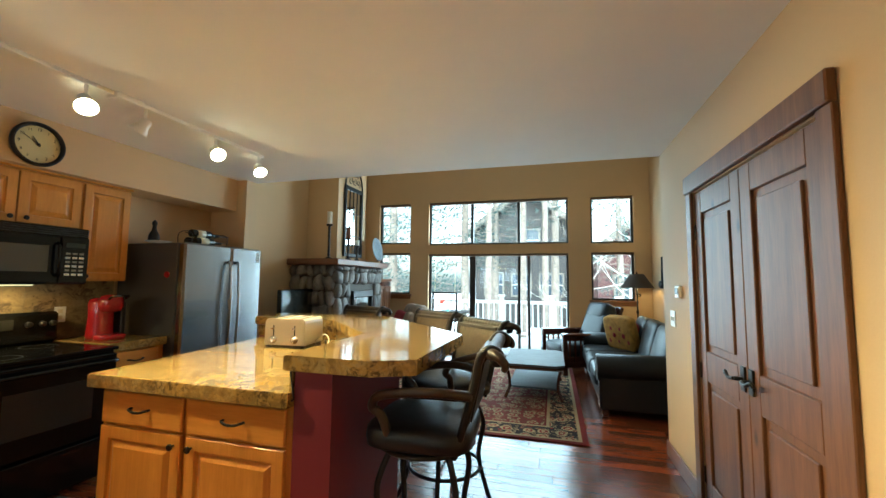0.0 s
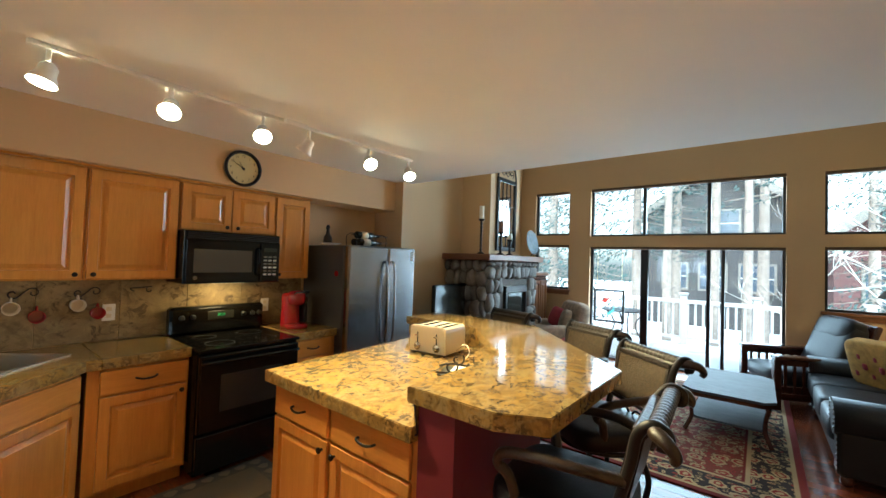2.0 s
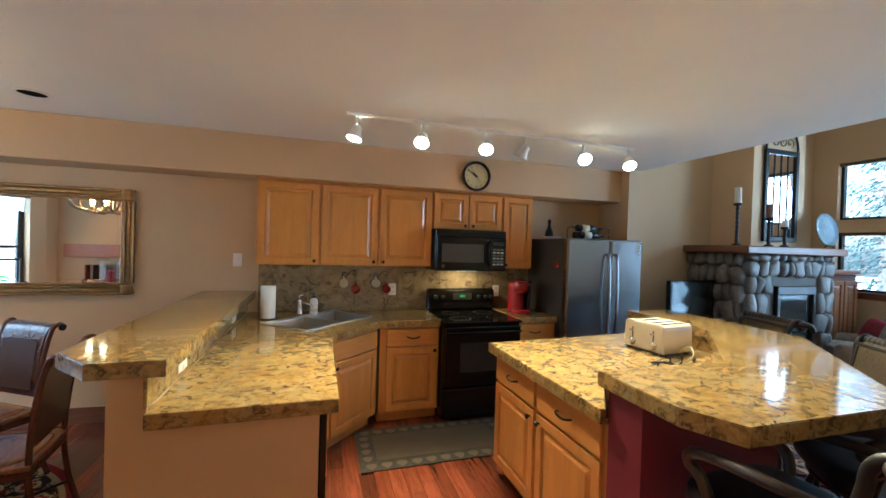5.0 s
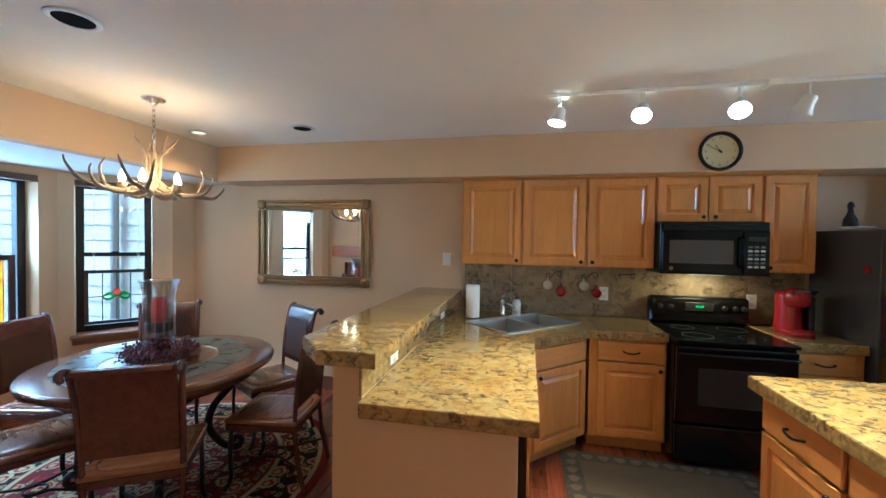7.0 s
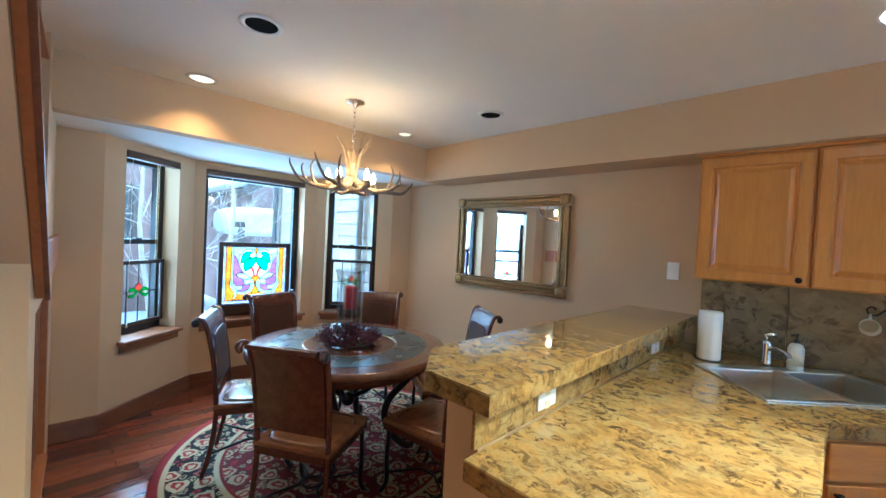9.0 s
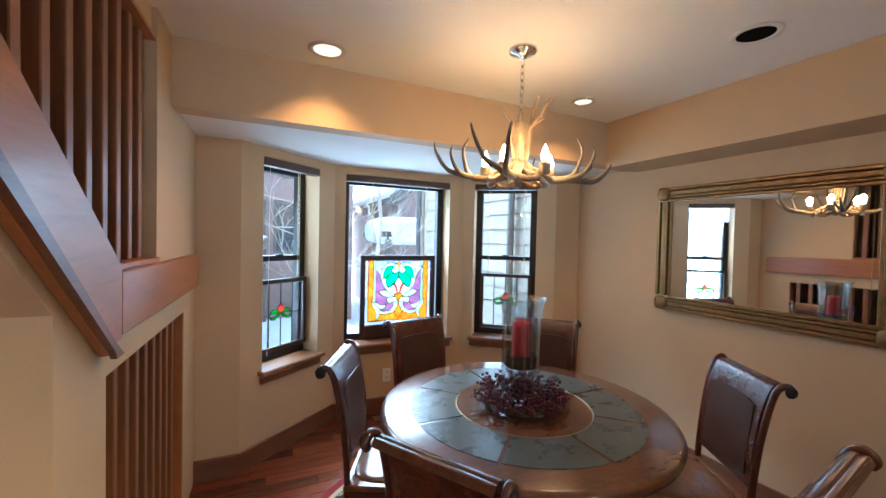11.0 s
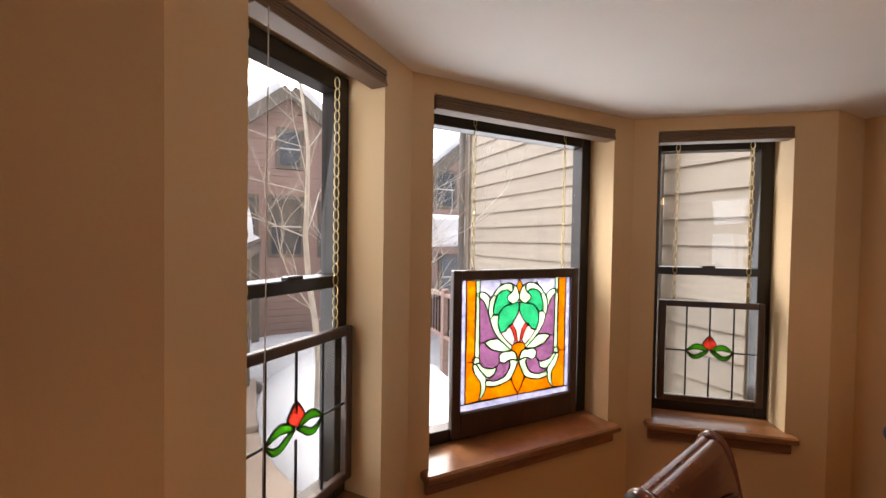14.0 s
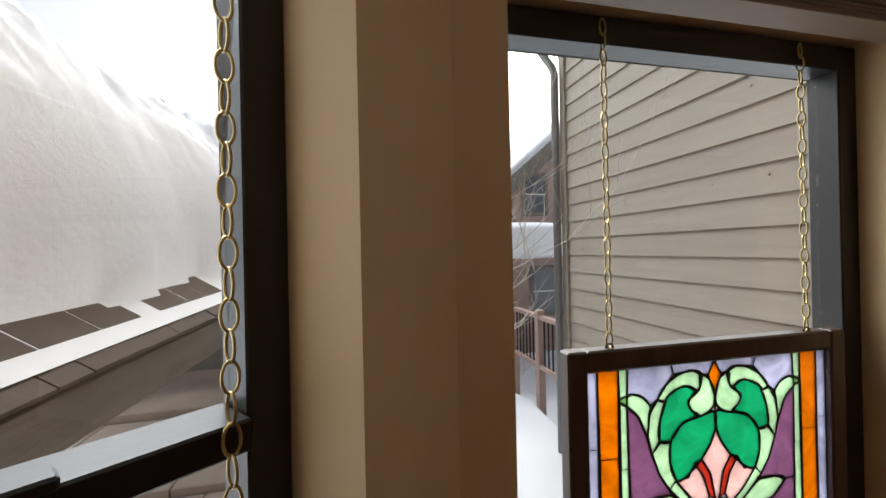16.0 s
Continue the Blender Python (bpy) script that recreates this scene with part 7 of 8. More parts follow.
# recessed lights
for x, y, lit, r_ in ((-1.18, -1.05, 0, 0.085), (-1.17, -2.03, 1, 0.08), (-2.81, -1.0, 0, 0.085), (-2.78, -1.97, 1, 0.065)):
    o = thing("recessed_light", "lit recessed ceiling light with metal trim" if lit else "unlit black recessed ceiling light", "recessed light", pose(x, y, CZ), "recessed lights")
    part("trim_ring", one(lathe, [(r_ - 0.012, -0.001), (r_ + 0.012, -0.001), (r_ + 0.010, -0.005), (r_ - 0.01, -0.008), (r_ - 0.014, -0.004)], 32, caps=False), RAILWHITE if lit else WHITE, o)
    if lit:
        part("lens", one(lathe, [(r_ - 0.013, -0.003), (r_ - 0.013, -0.0012)], 28), CANLIGHT, o, "glowing lens")
        lamp("recessed_lamp", "SPOT", look((x, y, CZ - 0.02), (x, y + 0.10, 0)), 6.0, (1.0, 0.47, 0.15), cone=radians(118), soft=0.06)
    else:
        part("baffle", one(lathe, [(r_ - 0.013, -0.003), (r_ - 0.013, -0.0012)], 28), FLATBLACK, o, "black baffle")
vt = thing("floor_vent", "brown metal floor vent below the bay window", "floor vent", pose(-1.92, BY + 0.13, 0.002))
part("frame", bx(-0.15, 0.15, -0.055, 0.055, 0, 0.005, 0.002), IRON, vt)
for k in range(9):
    part("slat", bx(-0.135 + k * 0.031, -0.115 + k * 0.031, -0.045, 0.045, 0.0052, 0.0075), BALUSTER, vt)

# stained glass panels hanging in the bay
def lead_line(parent, pts, m=None, closed=False, r=0.0036):
    part("lead", one(tube, pts, r, 6, closed, m), LEAD, parent)


def glass_piece(parent, name, poly, mat, m, thick=0.0025):
    part(name, one(prism, poly, -thick, thick, m), mat, parent)
    lead_line(parent, [(*p, 0) for p in poly], m, True)


def smooth(pts, n=5, closed=True):
    p = [Vector((*q, 0)) for q in pts]
    out = []
    for i in range(len(p)):
        a, b, c, d = p[i - 1], p[i], p[(i + 1) % len(p)], p[(i + 2) % len(p)]
        for k in range(n):
            t = k / n
            v = 0.5 * ((2 * b) + (c - a) * t + (2 * a - 5 * b + 4 * c - d) * t * t + (3 * b - a - 3 * c + d) * t ** 3)
            out.append((v.x, v.y))
    return out


def chain(parent, x, z0, z1, y=0.0, m=None, r=0.014, first=0):
    n = max(2, round((z1 - z0) / (r * 2.35)))
    link = [(0.62 * r * math.cos(radians(a)), 0, 1.25 * r * math.sin(radians(a)) * (z1 - z0) / (n * r * 2.35)) for a in range(0, 360, 24)]
    me = {}
    for k in range(2):
        me[k] = mesh_of("link", one(tube, link, 0.0021, 6, True, pose(0, 0, 0, 0, 0, 15 + 70 * k)), BRASS)
    for k in range(n):
        o = new("chain_link", me[k % 2])
        o.parent = parent
        o.location = (x, y, z0 + (z1 - z0) * (k + 0.5) / n)
    part("hook", one(tube, spiral((x, y, z0), 0.009, 0.009, -90, 200, "xz", 10), 0.002, 6), IRON, parent)


def wood_frame(parent, w, h, f, foot=0.0, t=0.018):
    bm = bmesh.new()
    for a, b, c, d in ((-w / 2, -w / 2 + f, 0, h), (w / 2 - f, w / 2, 0, h), (-w / 2 + f, w / 2 - f, 0, f + foot), (-w / 2 + f, w / 2 - f, h - f, h)):
        box(bm, a, b, -t, t, c, d, 0.004)
    part("frame", bm, FRAMEWOOD, parent, "dark brown wooden frame")


FRAMEWOOD = wood("dark_brown_frame_wood", (0.028, 0.014, 0.009), (0.075, 0.038, 0.022), 0.4, (7, 7, 1), 0.1)
mb, wb = bay_windows[1]
# middle panel: the local x runs with the wall, z up, y outward
sgm = Matrix.Translation((-2.078, -3.547, 0.645))
sg = thing("stained_glass_panel", "large stained glass panel with green leaves and amber border", "stained glass", sgm)
PW, PH, PF = 0.735, 0.755, 0.045
wood_frame(sg, PW, PH, PF, 0.065)
xz = Matrix(((1, 0, 0, 0), (0, 0, 1, 0), (0, 1, 0, 0), (0, 0, 0, 1)))
gw, g0, g1 = PW / 2 - PF, PF + 0.065, PH - PF
gh = g1 - g0
S = lambda pts: [(x * gw, g0 + z * gh) for x, z in pts]
for s in (-1, 1):
    fl_ = lambda pts: S([(s * x, z) for x, z in pts])
    glass_piece(sg, "border_pane", fl_([(1, 1), (0.912, 0.997), (0.911, 0.73), (1, 0.732)]), G_LILAC, xz)
    glass_piece(sg, "border_pane", fl_([(1, 0.732), (0.911, 0.73), (0.913, 0.396), (1, 0.397)]), G_LILAC, xz)
    glass_piece(sg, "border_pane", fl_([(1, 0.397), (0.913, 0.396), (0.91, 0.058), (1, 0.054)]), G_LILAC, xz)
    glass_piece(sg, "bottom_pane", fl_([(1, 0.054), (0.433, 0.055), (0.419, 0), (1, 0)]), G_LILAC, xz)
    glass_piece(sg, "bottom_pane", fl_([(0.433, 0.055), (0, 0.058), (0, 0), (0.419, 0)]), G_LILAC, xz)
    glass_piece(sg, "amber_strip", fl_([(0.912, 0.997), (0.757, 0.993), (0.764, 0.69), (0.902, 0.692)]), G_AMBER, xz)
    glass_piece(sg, "amber_strip", fl_([(0.902, 0.692), (0.764, 0.69), (0.762, 0.371), (0.906, 0.374)]), G_AMBER, xz)
    glass_piece(sg, "pale_strip", fl_([(0.757, 0.993), (0.688, 0.996), (0.698, 0.87), (0.751, 0.883)]), G_PALE, xz)
    glass_piece(sg, "pale_strip", fl_([(0.751, 0.883), (0.697, 0.864), (0.693, 0.647), (0.752, 0.647)]), G_PALE, xz)
    glass_piece(sg, "pale_strip", fl_([(0.752, 0.647), (0.693, 0.647), (0.688, 0.399), (0.757, 0.4)]), G_PALE, xz)
    glass_piece(sg, "amber_foot", fl_([(0.906, 0.374), (0.794, 0.371), (0.786, 0.332), (0.757, 0.276), (0.656, 0.199), (0.653, 0.13), (0.688, 0.064), (0.91, 0.058)]), G_AMBER, xz)
    glass_piece(sg, "amber_base", fl_([(0.556, 0.169), (0.388, 0.153), (0.217, 0.175), (0.13, 0.19), (0.093, 0.154), (0, 0.068), (0, 0.058), (0.28, 0.058), (0.675, 0.063), (0.587, 0.123)]), G_AMBER, xz)
    glass_piece(sg, "sky_pane", fl_([(0.688, 0.996), (0.357, 1), (0.332, 0.96), (0.393, 0.926), (0.462, 0.878), (0.522, 0.857), (0.577, 0.89), (0.654, 0.905), (0.695, 0.894)]), G_LILAC, xz)
    glass_piece(sg, "sky_pane", fl_([(0.357, 1), (0.007, 0.998), (0.053, 0.945), (0.121, 0.951), (0.18, 0.966), (0.282, 0.962), (0.332, 0.96)]), G_LILAC, xz)
    glass_piece(sg, "green_leaf", smooth(fl_([(0.457, 0.731), (0.449, 0.801), (0.385, 0.883), (0.254, 0.912), (0.164, 0.895), (0.217, 0.853), (0.196, 0.822), (0.142, 0.801), (0.273, 0.78), (0.371, 0.721)]), 4), G_GREEN, xz)
    glass_piece(sg, "green_leaf", smooth(fl_([(0.006, 0.806), (0.123, 0.797), (0.273, 0.776), (0.364, 0.724), (0.376, 0.643), (0.331, 0.579), (0.261, 0.582), (0.13, 0.636), (0.044, 0.694), (0, 0.755)]), 4), G_GREEN, xz)
    glass_piece(sg, "pale_drop", smooth(fl_([(0.121, 0.951), (0.036, 0.921), (0.004, 0.865), (0.022, 0.825), (0.123, 0.797), (0.201, 0.828), (0.219, 0.859), (0.161, 0.88), (0.124, 0.903)]), 4), G_PALE, xz)
    glass_piece(sg, "pale_arch", smooth(fl_([(0.462, 0.878), (0.393, 0.926), (0.281, 0.958), (0.18, 0.966), (0.107, 0.95), (0.124, 0.903), (0.164, 0.895), (0.255, 0.913), (0.385, 0.883), (0.406, 0.866)]), 4), G_PALE, xz)
    glass_piece(sg, "pale_arch", fl_([(0.462, 0.878), (0.399, 0.865), (0.449, 0.801), (0.457, 0.731), (0.515, 0.684), (0.547, 0.759), (0.527, 0.824)]), G_PALE, xz)
    glass_piece(sg, "pale_arch", fl_([(0.515, 0.684), (0.443, 0.727), (0.371, 0.721), (0.376, 0.643), (0.331, 0.579), (0.384, 0.548), (0.46, 0.607)]), G_PALE, xz)
    glass_piece(sg, "pale_band", fl_([(0.384, 0.548), (0.331, 0.576), (0.229, 0.51), (0.113, 0.458), (0.132, 0.427), (0.245, 0.477)]), G_PALE, xz)
    glass_piece(sg, "pale_flame", smooth(fl_([(0.751, 0.883), (0.733, 0.895), (0.654, 0.905), (0.577, 0.89), (0.522, 0.857), (0.534, 0.825), (0.55, 0.752), (0.61, 0.821), (0.697, 0.864)]), 4), G_PALE, xz)
    glass_piece(sg, "purple_petal", fl_([(0.697, 0.864), (0.61, 0.821), (0.549, 0.746), (0.515, 0.684), (0.46, 0.607), (0.384, 0.548), (0.376, 0.527), (0.506, 0.528), (0.599, 0.51), (0.685, 0.513)]), G_PURPLE, xz)
    glass_piece(sg, "pale_ball", smooth(fl_([(0.794, 0.373), (0.795, 0.393), (0.747, 0.405), (0.688, 0.392), (0.677, 0.367), (0.744, 0.349)]), 4), G_PALE, xz)
    glass_piece(sg, "pale_tail", smooth(fl_([(0.745, 0.353), (0.677, 0.303), (0.576, 0.246), (0.573, 0.163), (0.603, 0.111), (0.682, 0.067), (0.653, 0.13), (0.656, 0.199), (0.757, 0.276), (0.792, 0.326)]), 4), G_PALE, xz)
    glass_piece(sg, "pale_hook", smooth(fl_([(0.735, 0.358), (0.68, 0.353), (0.612, 0.318), (0.495, 0.299), (0.393, 0.3), (0.426, 0.254), (0.492, 0.235), (0.576, 0.246), (0.667, 0.302)]), 4), G_PALE, xz)
    glass_piece(sg, "pale_petal", smooth(fl_([(0.599, 0.51), (0.506, 0.528), (0.376, 0.527), (0.245, 0.477), (0.136, 0.425), (0.189, 0.417), (0.329, 0.426), (0.484, 0.452)]), 4), G_PALE, xz)
    glass_piece(sg, "purple_field", fl_([(0.685, 0.513), (0.599, 0.51), (0.484, 0.452), (0.329, 0.426), (0.294, 0.418), (0.345, 0.387), (0.326, 0.344), (0.36, 0.325), (0.444, 0.297), (0.495, 0.299), (0.612, 0.318), (0.68, 0.358), (0.689, 0.406)]), G_PURPLE, xz)
    glass_piece(sg, "pale_scroll", smooth(fl_([(0.136, 0.423), (0.045, 0.4), (0.015, 0.338), (0.116, 0.348), (0.187, 0.347), (0.256, 0.328), (0.326, 0.348), (0.345, 0.387), (0.294, 0.415), (0.207, 0.425)]), 4), G_PALE, xz)
    glass_piece(sg, "scroll_tail", smooth(fl_([(0.151, 0.348), (0.015, 0.335), (0.043, 0.271), (0.13, 0.2), (0.252, 0.168), (0.422, 0.152), (0.556, 0.169), (0.565, 0.211), (0.424, 0.198), (0.27, 0.213), (0.184, 0.255), (0.143, 0.308)]), 4), G_PALE, xz)
    glass_piece(sg, "purple_scroll", fl_([(0.326, 0.344), (0.256, 0.328), (0.169, 0.345), (0.15, 0.309), (0.184, 0.255), (0.27, 0.213), (0.424, 0.198), (0.565, 0.215), (0.492, 0.235), (0.419, 0.256), (0.393, 0.3), (0.36, 0.325)]), G_PURPLE, xz)
    glass_piece(sg, "red_stem", fl_([(0.183, 0.63), (0.123, 0.64), (0.055, 0.584), (0.013, 0.483), (0.065, 0.5), (0.108, 0.573)]), G_RED, xz)
    glass_piece(sg, "pink_petal", fl_([(0.331, 0.576), (0.233, 0.58), (0.183, 0.63), (0.108, 0.573), (0.065, 0.5), (0.113, 0.461), (0.211, 0.502)]), G_PINK, xz)
glass_piece(sg, "pink_heart", S([(0, 0.755), (0.044, 0.694), (0.123, 0.64), (0.055, 0.584), (0.013, 0.483), (0, 0.48), (-0.013, 0.483), (-0.055, 0.584), (-0.123, 0.64), (-0.044, 0.694)]), G_PINK, xz)
glass_piece(sg, "amber_heart", smooth(S([(0, 0.48), (0.049, 0.479), (0.113, 0.461), (0.125, 0.427), (0.06, 0.401), (0, 0.332), (-0.06, 0.401), (-0.125, 0.427), (-0.113, 0.461), (-0.049, 0.479)]), 4), G_AMBER, xz)
glass_piece(sg, "amber_drop", smooth(S([(0, 0.332), (0.05, 0.272), (0.105, 0.212), (0.104, 0.173), (0, 0.077), (-0.104, 0.173), (-0.105, 0.212), (-0.05, 0.272)]), 4), G_AMBER, xz)
glass_piece(sg, "amber_point", S([(0, 0.995), (0.053, 0.945), (0.005, 0.869), (0, 0.814), (-0.005, 0.869), (-0.053, 0.945)]), G_AMBER, xz)
for x in (-0.265, 0.265):
    chain(sg, x, PH, 2.08 - 0.645, 0.004)
for (m, w), shift in ((bay_windows[0], -0.01), (bay_windows[2], 0.0)):
    o = thing("stained_glass_panel", "small leaded glass panel with red bud hung on chains", "stained glass", m @ Matrix.Translation((w / 2 + shift, 0.122, 0.70)), "small stained glass panels")
    pw_, ph_, f_ = 0.49, 0.535, 0.032
    wood_frame(o, pw_, ph_, f_, 0.0, 0.014)
    g = part("pane", bx(-pw_ / 2 + f_, pw_ / 2 - f_, -0.0015, 0.0015, f_, ph_ - f_), G_CLEAR, o)
    g.visible_shadow = False
    xs, zm = (-0.11, 0.0, 0.11), 0.27
    for x in xs:
        for z0, z1 in (((f_, zm - 0.03), (zm + 0.05, ph_ - f_)) if x == 0 else ((f_, ph_ - f_),)):
            lead_line(o, [(x, 0, z0), (x, 0, z1)], r=0.0045)
    for x0, x1 in ((-pw_ / 2 + f_, -0.11), (0.11, pw_ / 2 - f_)):
        lead_line(o, [(x0, 0, zm), (x1, 0, zm)], r=0.0045)
    glass_piece(o, "red_bud", smooth([(0, 0.352), (0.022, 0.328), (0.031, 0.306), (0.012, 0.286), (0, 0.280), (-0.012, 0.286), (-0.031, 0.306), (-0.022, 0.328)]), G_RED, xz, 0.004)
    for s in (-1, 1):
        glass_piece(o, "upper_leaf", smooth([(s * 0.004, 0.278), (s * 0.035, 0.302), (s * 0.07, 0.306), (s * 0.108, 0.272), (s * 0.085, 0.276), (s * 0.06, 0.282), (s * 0.03, 0.277)]), G_LIME, xz, 0.004)
        glass_piece(o, "lower_leaf", smooth([(s * 0.004, 0.272), (s * 0.03, 0.268), (s * 0.06, 0.250), (s * 0.085, 0.252), (s * 0.108, 0.268), (s * 0.085, 0.234), (s * 0.055, 0.232), (s * 0.03, 0.248)]), G_LIME, xz, 0.004)
    for x in (-0.172, 0.172):
        chain(o, x, ph_, 2.06 - 0.70, 0.004, r=0.015)


# outdoors
def lumpy(bm, x0, x1, y0, y1, zf, nx, ny, amp, sc):
    g = [[bm.verts.new((x0 + (x1 - x0) * i / nx, y0 + (y1 - y0) * j / ny, 0)) for j in range(ny + 1)] for i in range(nx + 1)]
    for r in g:
        for v in r:
            v.co.z = zf(v.co.x, v.co.y) + amp * noise.fractal(v.co * sc, 0.9, 2.0, 4)
    for i in range(nx):
        for j in range(ny):
            bm.faces.new((g[i][j], g[i + 1][j], g[i + 1][j + 1], g[i][j + 1])).smooth = True
    return g


GZ = -1.15
struct("ground", one(lumpy, -70, 70, -80, 80, lambda x, y: GZ - 0.12 + 0.0 * x, 80, 90, 0.10, 0.3), SNOW, "snow covered ground", "ground")
bm = bmesh.new()
for k, (x0, x1, y0, y1, dz) in enumerate(((-1.5, 6, -5.2, -3.9, 0.02), (-1.5, 6, -7.8, -5.22, 0.06), (-1.0, 6, -10.0, -7.82, 0.14), (-1.0, 6, -12.35, -10.02, 0.26))):
    for j in range(4):
        a, b = x0 + (x1 - x0) * j / 4, x0 + (x1 - x0) * (j + 1) / 4 - 0.012
        box(bm, a, b, y0, y1, GZ - 0.3, GZ + dz, 0.012)
struct("patio", bm, CONCRETE, "tan stamped concrete patio with low steps", "patio")
for nm, cx, cy, w, d, h, sd in (("snow_bank", -2.6, -8.2, 1.6, 3.0, 0.55, 1), ("snow_bank", -2.35, -5.4, 0.9, 1.2, 0.35, 2), ("snow_bank", -1.9, -11.0, 1.5, 1.6, 0.5, 3)):
    bm = bmesh.new()
    pillow(bm, (cx, cy, GZ), (w, d, h), 0.9, 32, 18)
    for v in bm.verts:
        v.co += noise.noise_vector(v.co * 1.5) * 0.09 + noise.noise_vector(v.co * 7) * 0.02
    tagged(new(nm, mesh_of(nm, bm, SNOW)), "heaped white snow bank beside the patio", "snow bank")

# neighbour's wall of lap siding
nw = thing("neighbour_wall", "taupe lap siding wall of the next house", "house wall")
part("core", bx(-6.5, -3.68, -6.86, -3.35, GZ - 0.2, 5.2), GREYTIMBER, nw)
lap = 0.185
bm = bmesh.new()
v = [bm.verts.new(p) for p in ((0, 0, 0), (0.02, 0, 0), (0.006, 0, lap + 0.006), (0, 0, lap + 0.006), (0, -3.5, 0), (0.02, -3.5, 0), (0.006, -3.5, lap + 0.006), (0, -3.5, lap + 0.006))]
for f in ((0, 1, 2, 3), (7, 6, 5, 4), (0, 4, 5, 1), (1, 5, 6, 2), (2, 6, 7, 3), (3, 7, 4, 0)):
    bm.faces.new([v[i] for i in f])
bmesh.ops.recalc_face_normals(bm, faces=bm.faces)
board = mesh_of("siding_board", bm, TAUPE)
for k in range(34):
    o = new("siding_board", board)
    o.parent = nw
    o.location = (-3.68, -3.36, GZ - 0.1 + k * lap)
bm = bmesh.new()
rk = random.Random(9)
for k in range(60):
    y, z = rk.uniform(-6.8, -3.7), rk.uniform(0.2, 4.2)
    lathe(bm, [(rk.uniform(0.004, 0.011), 0), (0.004, 0.002)], 8, (0, 0, 0), pose(-3.659, y, z, 0, 90, 0))
part("knots", bm, TRIM, nw, "dark knots in the boards")
part("corner_board", bx(-3.67, -3.64, -6.90, -6.80, GZ, 5.2, 0.004), TAUPE, nw)
for y, nm in ((-6.93, "downspout"), (-3.93, "downspout")):
    bm = bmesh.new()
    tube(bm, [(-3.60, y, GZ + 0.1), (-3.60, y, 3.6), (-3.60, y - 0.05, 3.7), (-3.5, y - 0.3, 4.1), (-3.45, y - 0.45, 4.6)] if y < -6 else [(-3.60, y, GZ + 0.1), (-3.60, y, 4.6)], 0.045, 10)
    tagged(new(nm, mesh_of(nm, bm, PIPE)), "grey metal downspout against the siding wall", "downspout")

# carport roof with deep snow
EV0, EV1, EVZ, RISE, RUN = Vector((-0.30, -3.9, 0)), Vector((-1.05, -11.6, 0)), 1.12, 0.60, 6.0
ed = (EV1 - EV0).normalized()
out = Vector((-ed.y, ed.x, 0))
if out.x < 0:
    out = -out
cr = thing("carport", "timber carport with snow laden shingle roof", "carport")
cm = Matrix(((ed.x, out.x, 0, EV0.x), (ed.y, out.y, 0, EV0.y), (0.035, 0, 1, 0), (0, 0, 0, 1)))
LEN = (EV1 - EV0).length
bm = bmesh.new()
def slab(bm, u0, u1, v0, v1, z0, t):
    q = [bm.verts.new(cm @ Vector((u, v, EVZ + z0 + RISE * v + dz))) for dz in (0, t) for u, v in ((u0, v0), (u1, v0), (u1, v1), (u0, v1))]
    for f in ((3, 2, 1, 0), (4, 5, 6, 7), (0, 1, 5, 4), (1, 2, 6, 5), (2, 3, 7, 6), (3, 0, 4, 7)):
        bm.faces.new([q[i] for i in f])
slab(bm, 0, LEN, -0.05, RUN, 0.06, 0.05)
part("roof_deck", bm, GREYTIMBER, cr)
shm = bmesh.new()
rs_ = random.Random(4)
for r in range(5):
    u = 0.0
    while u < LEN:
        w = rs_.uniform(0.14, 0.3)
        slab(shm, u, min(u + w - 0.006, LEN), -0.08 + r * 0.14, 0.10 + r * 0.14, 0.113 + 0.006 * (r % 2) + rs_.uniform(0, 0.006), 0.012)
        u += w
part("shingles", shm, SHINGLE, cr, "worn brown shingles")
part("eave_beam", one(box, 0, LEN - 0.1, -0.06, 0.06, EVZ - 0.14, EVZ + 0.05, 0.01, cm), GREYTIMBER, cr)
for u in (2.95, 5.6, LEN - 0.3):
    part("post", one(box, u - 0.07, u + 0.07, -0.05, 0.09, GZ - 0.5, EVZ - 0.141, 0.01, cm), GREYTIMBER, cr)
for u in (0.5, 1.5, 2.5, 3.5, 4.5):
    part("rafter", one(box, u - 0.03, u + 0.03, 0.0, 4.8, -0.14, 0.0, 0.004, cm @ Matrix.Translation((0, 0, EVZ + 0.055)) @ pose(0, 0, 0, math.degrees(math.atan(RISE)))), GREYTIMBER, cr)
# snow blanket: rounded towards the eave and the gable
bm = bmesh.new()
nu, nv = 200, 140
top, low = [], []
for i in range(nu + 1):
    for j in range(nv + 1):
        u, v_ = LEN * 1.03 * i / nu, -0.02 + (RUN + 0.02) * j / nv
        edge = 0.22 * noise.noise(Vector((u * 1.1, 0, 3))) + 0.30 + 0.16 * math.sin(u * 0.9)
        e0 = max(0.0, min(1.0, (v_ - max(edge - 0.22, 0.0)) / 0.75))
        e1 = max(0.0, min(1.0, (LEN * 1.03 - u) / 0.7))
        th = 1.0 * math.sqrt(max(0, 1 - (1 - e0) ** 2)) * math.sqrt(max(0, 1 - (1 - e1) ** 2))
        p = Vector((u, v_, EVZ + 0.135 + RISE * v_))
        rough_ = noise.fractal(Vector((u * 4, v_ * 4, 5 * th)), 0.6, 2.0, 8) * 0.09 + noise.noise(Vector((u * 1.2, v_ * 1.2, 7))) * 0.12
        top.append(bm.verts.new(cm @ (p + Vector((0, -0.10 * th, th + (rough_ * e0 * min(1, th * 3)))))))
ix = lambda i, j: i * (nv + 1) + j
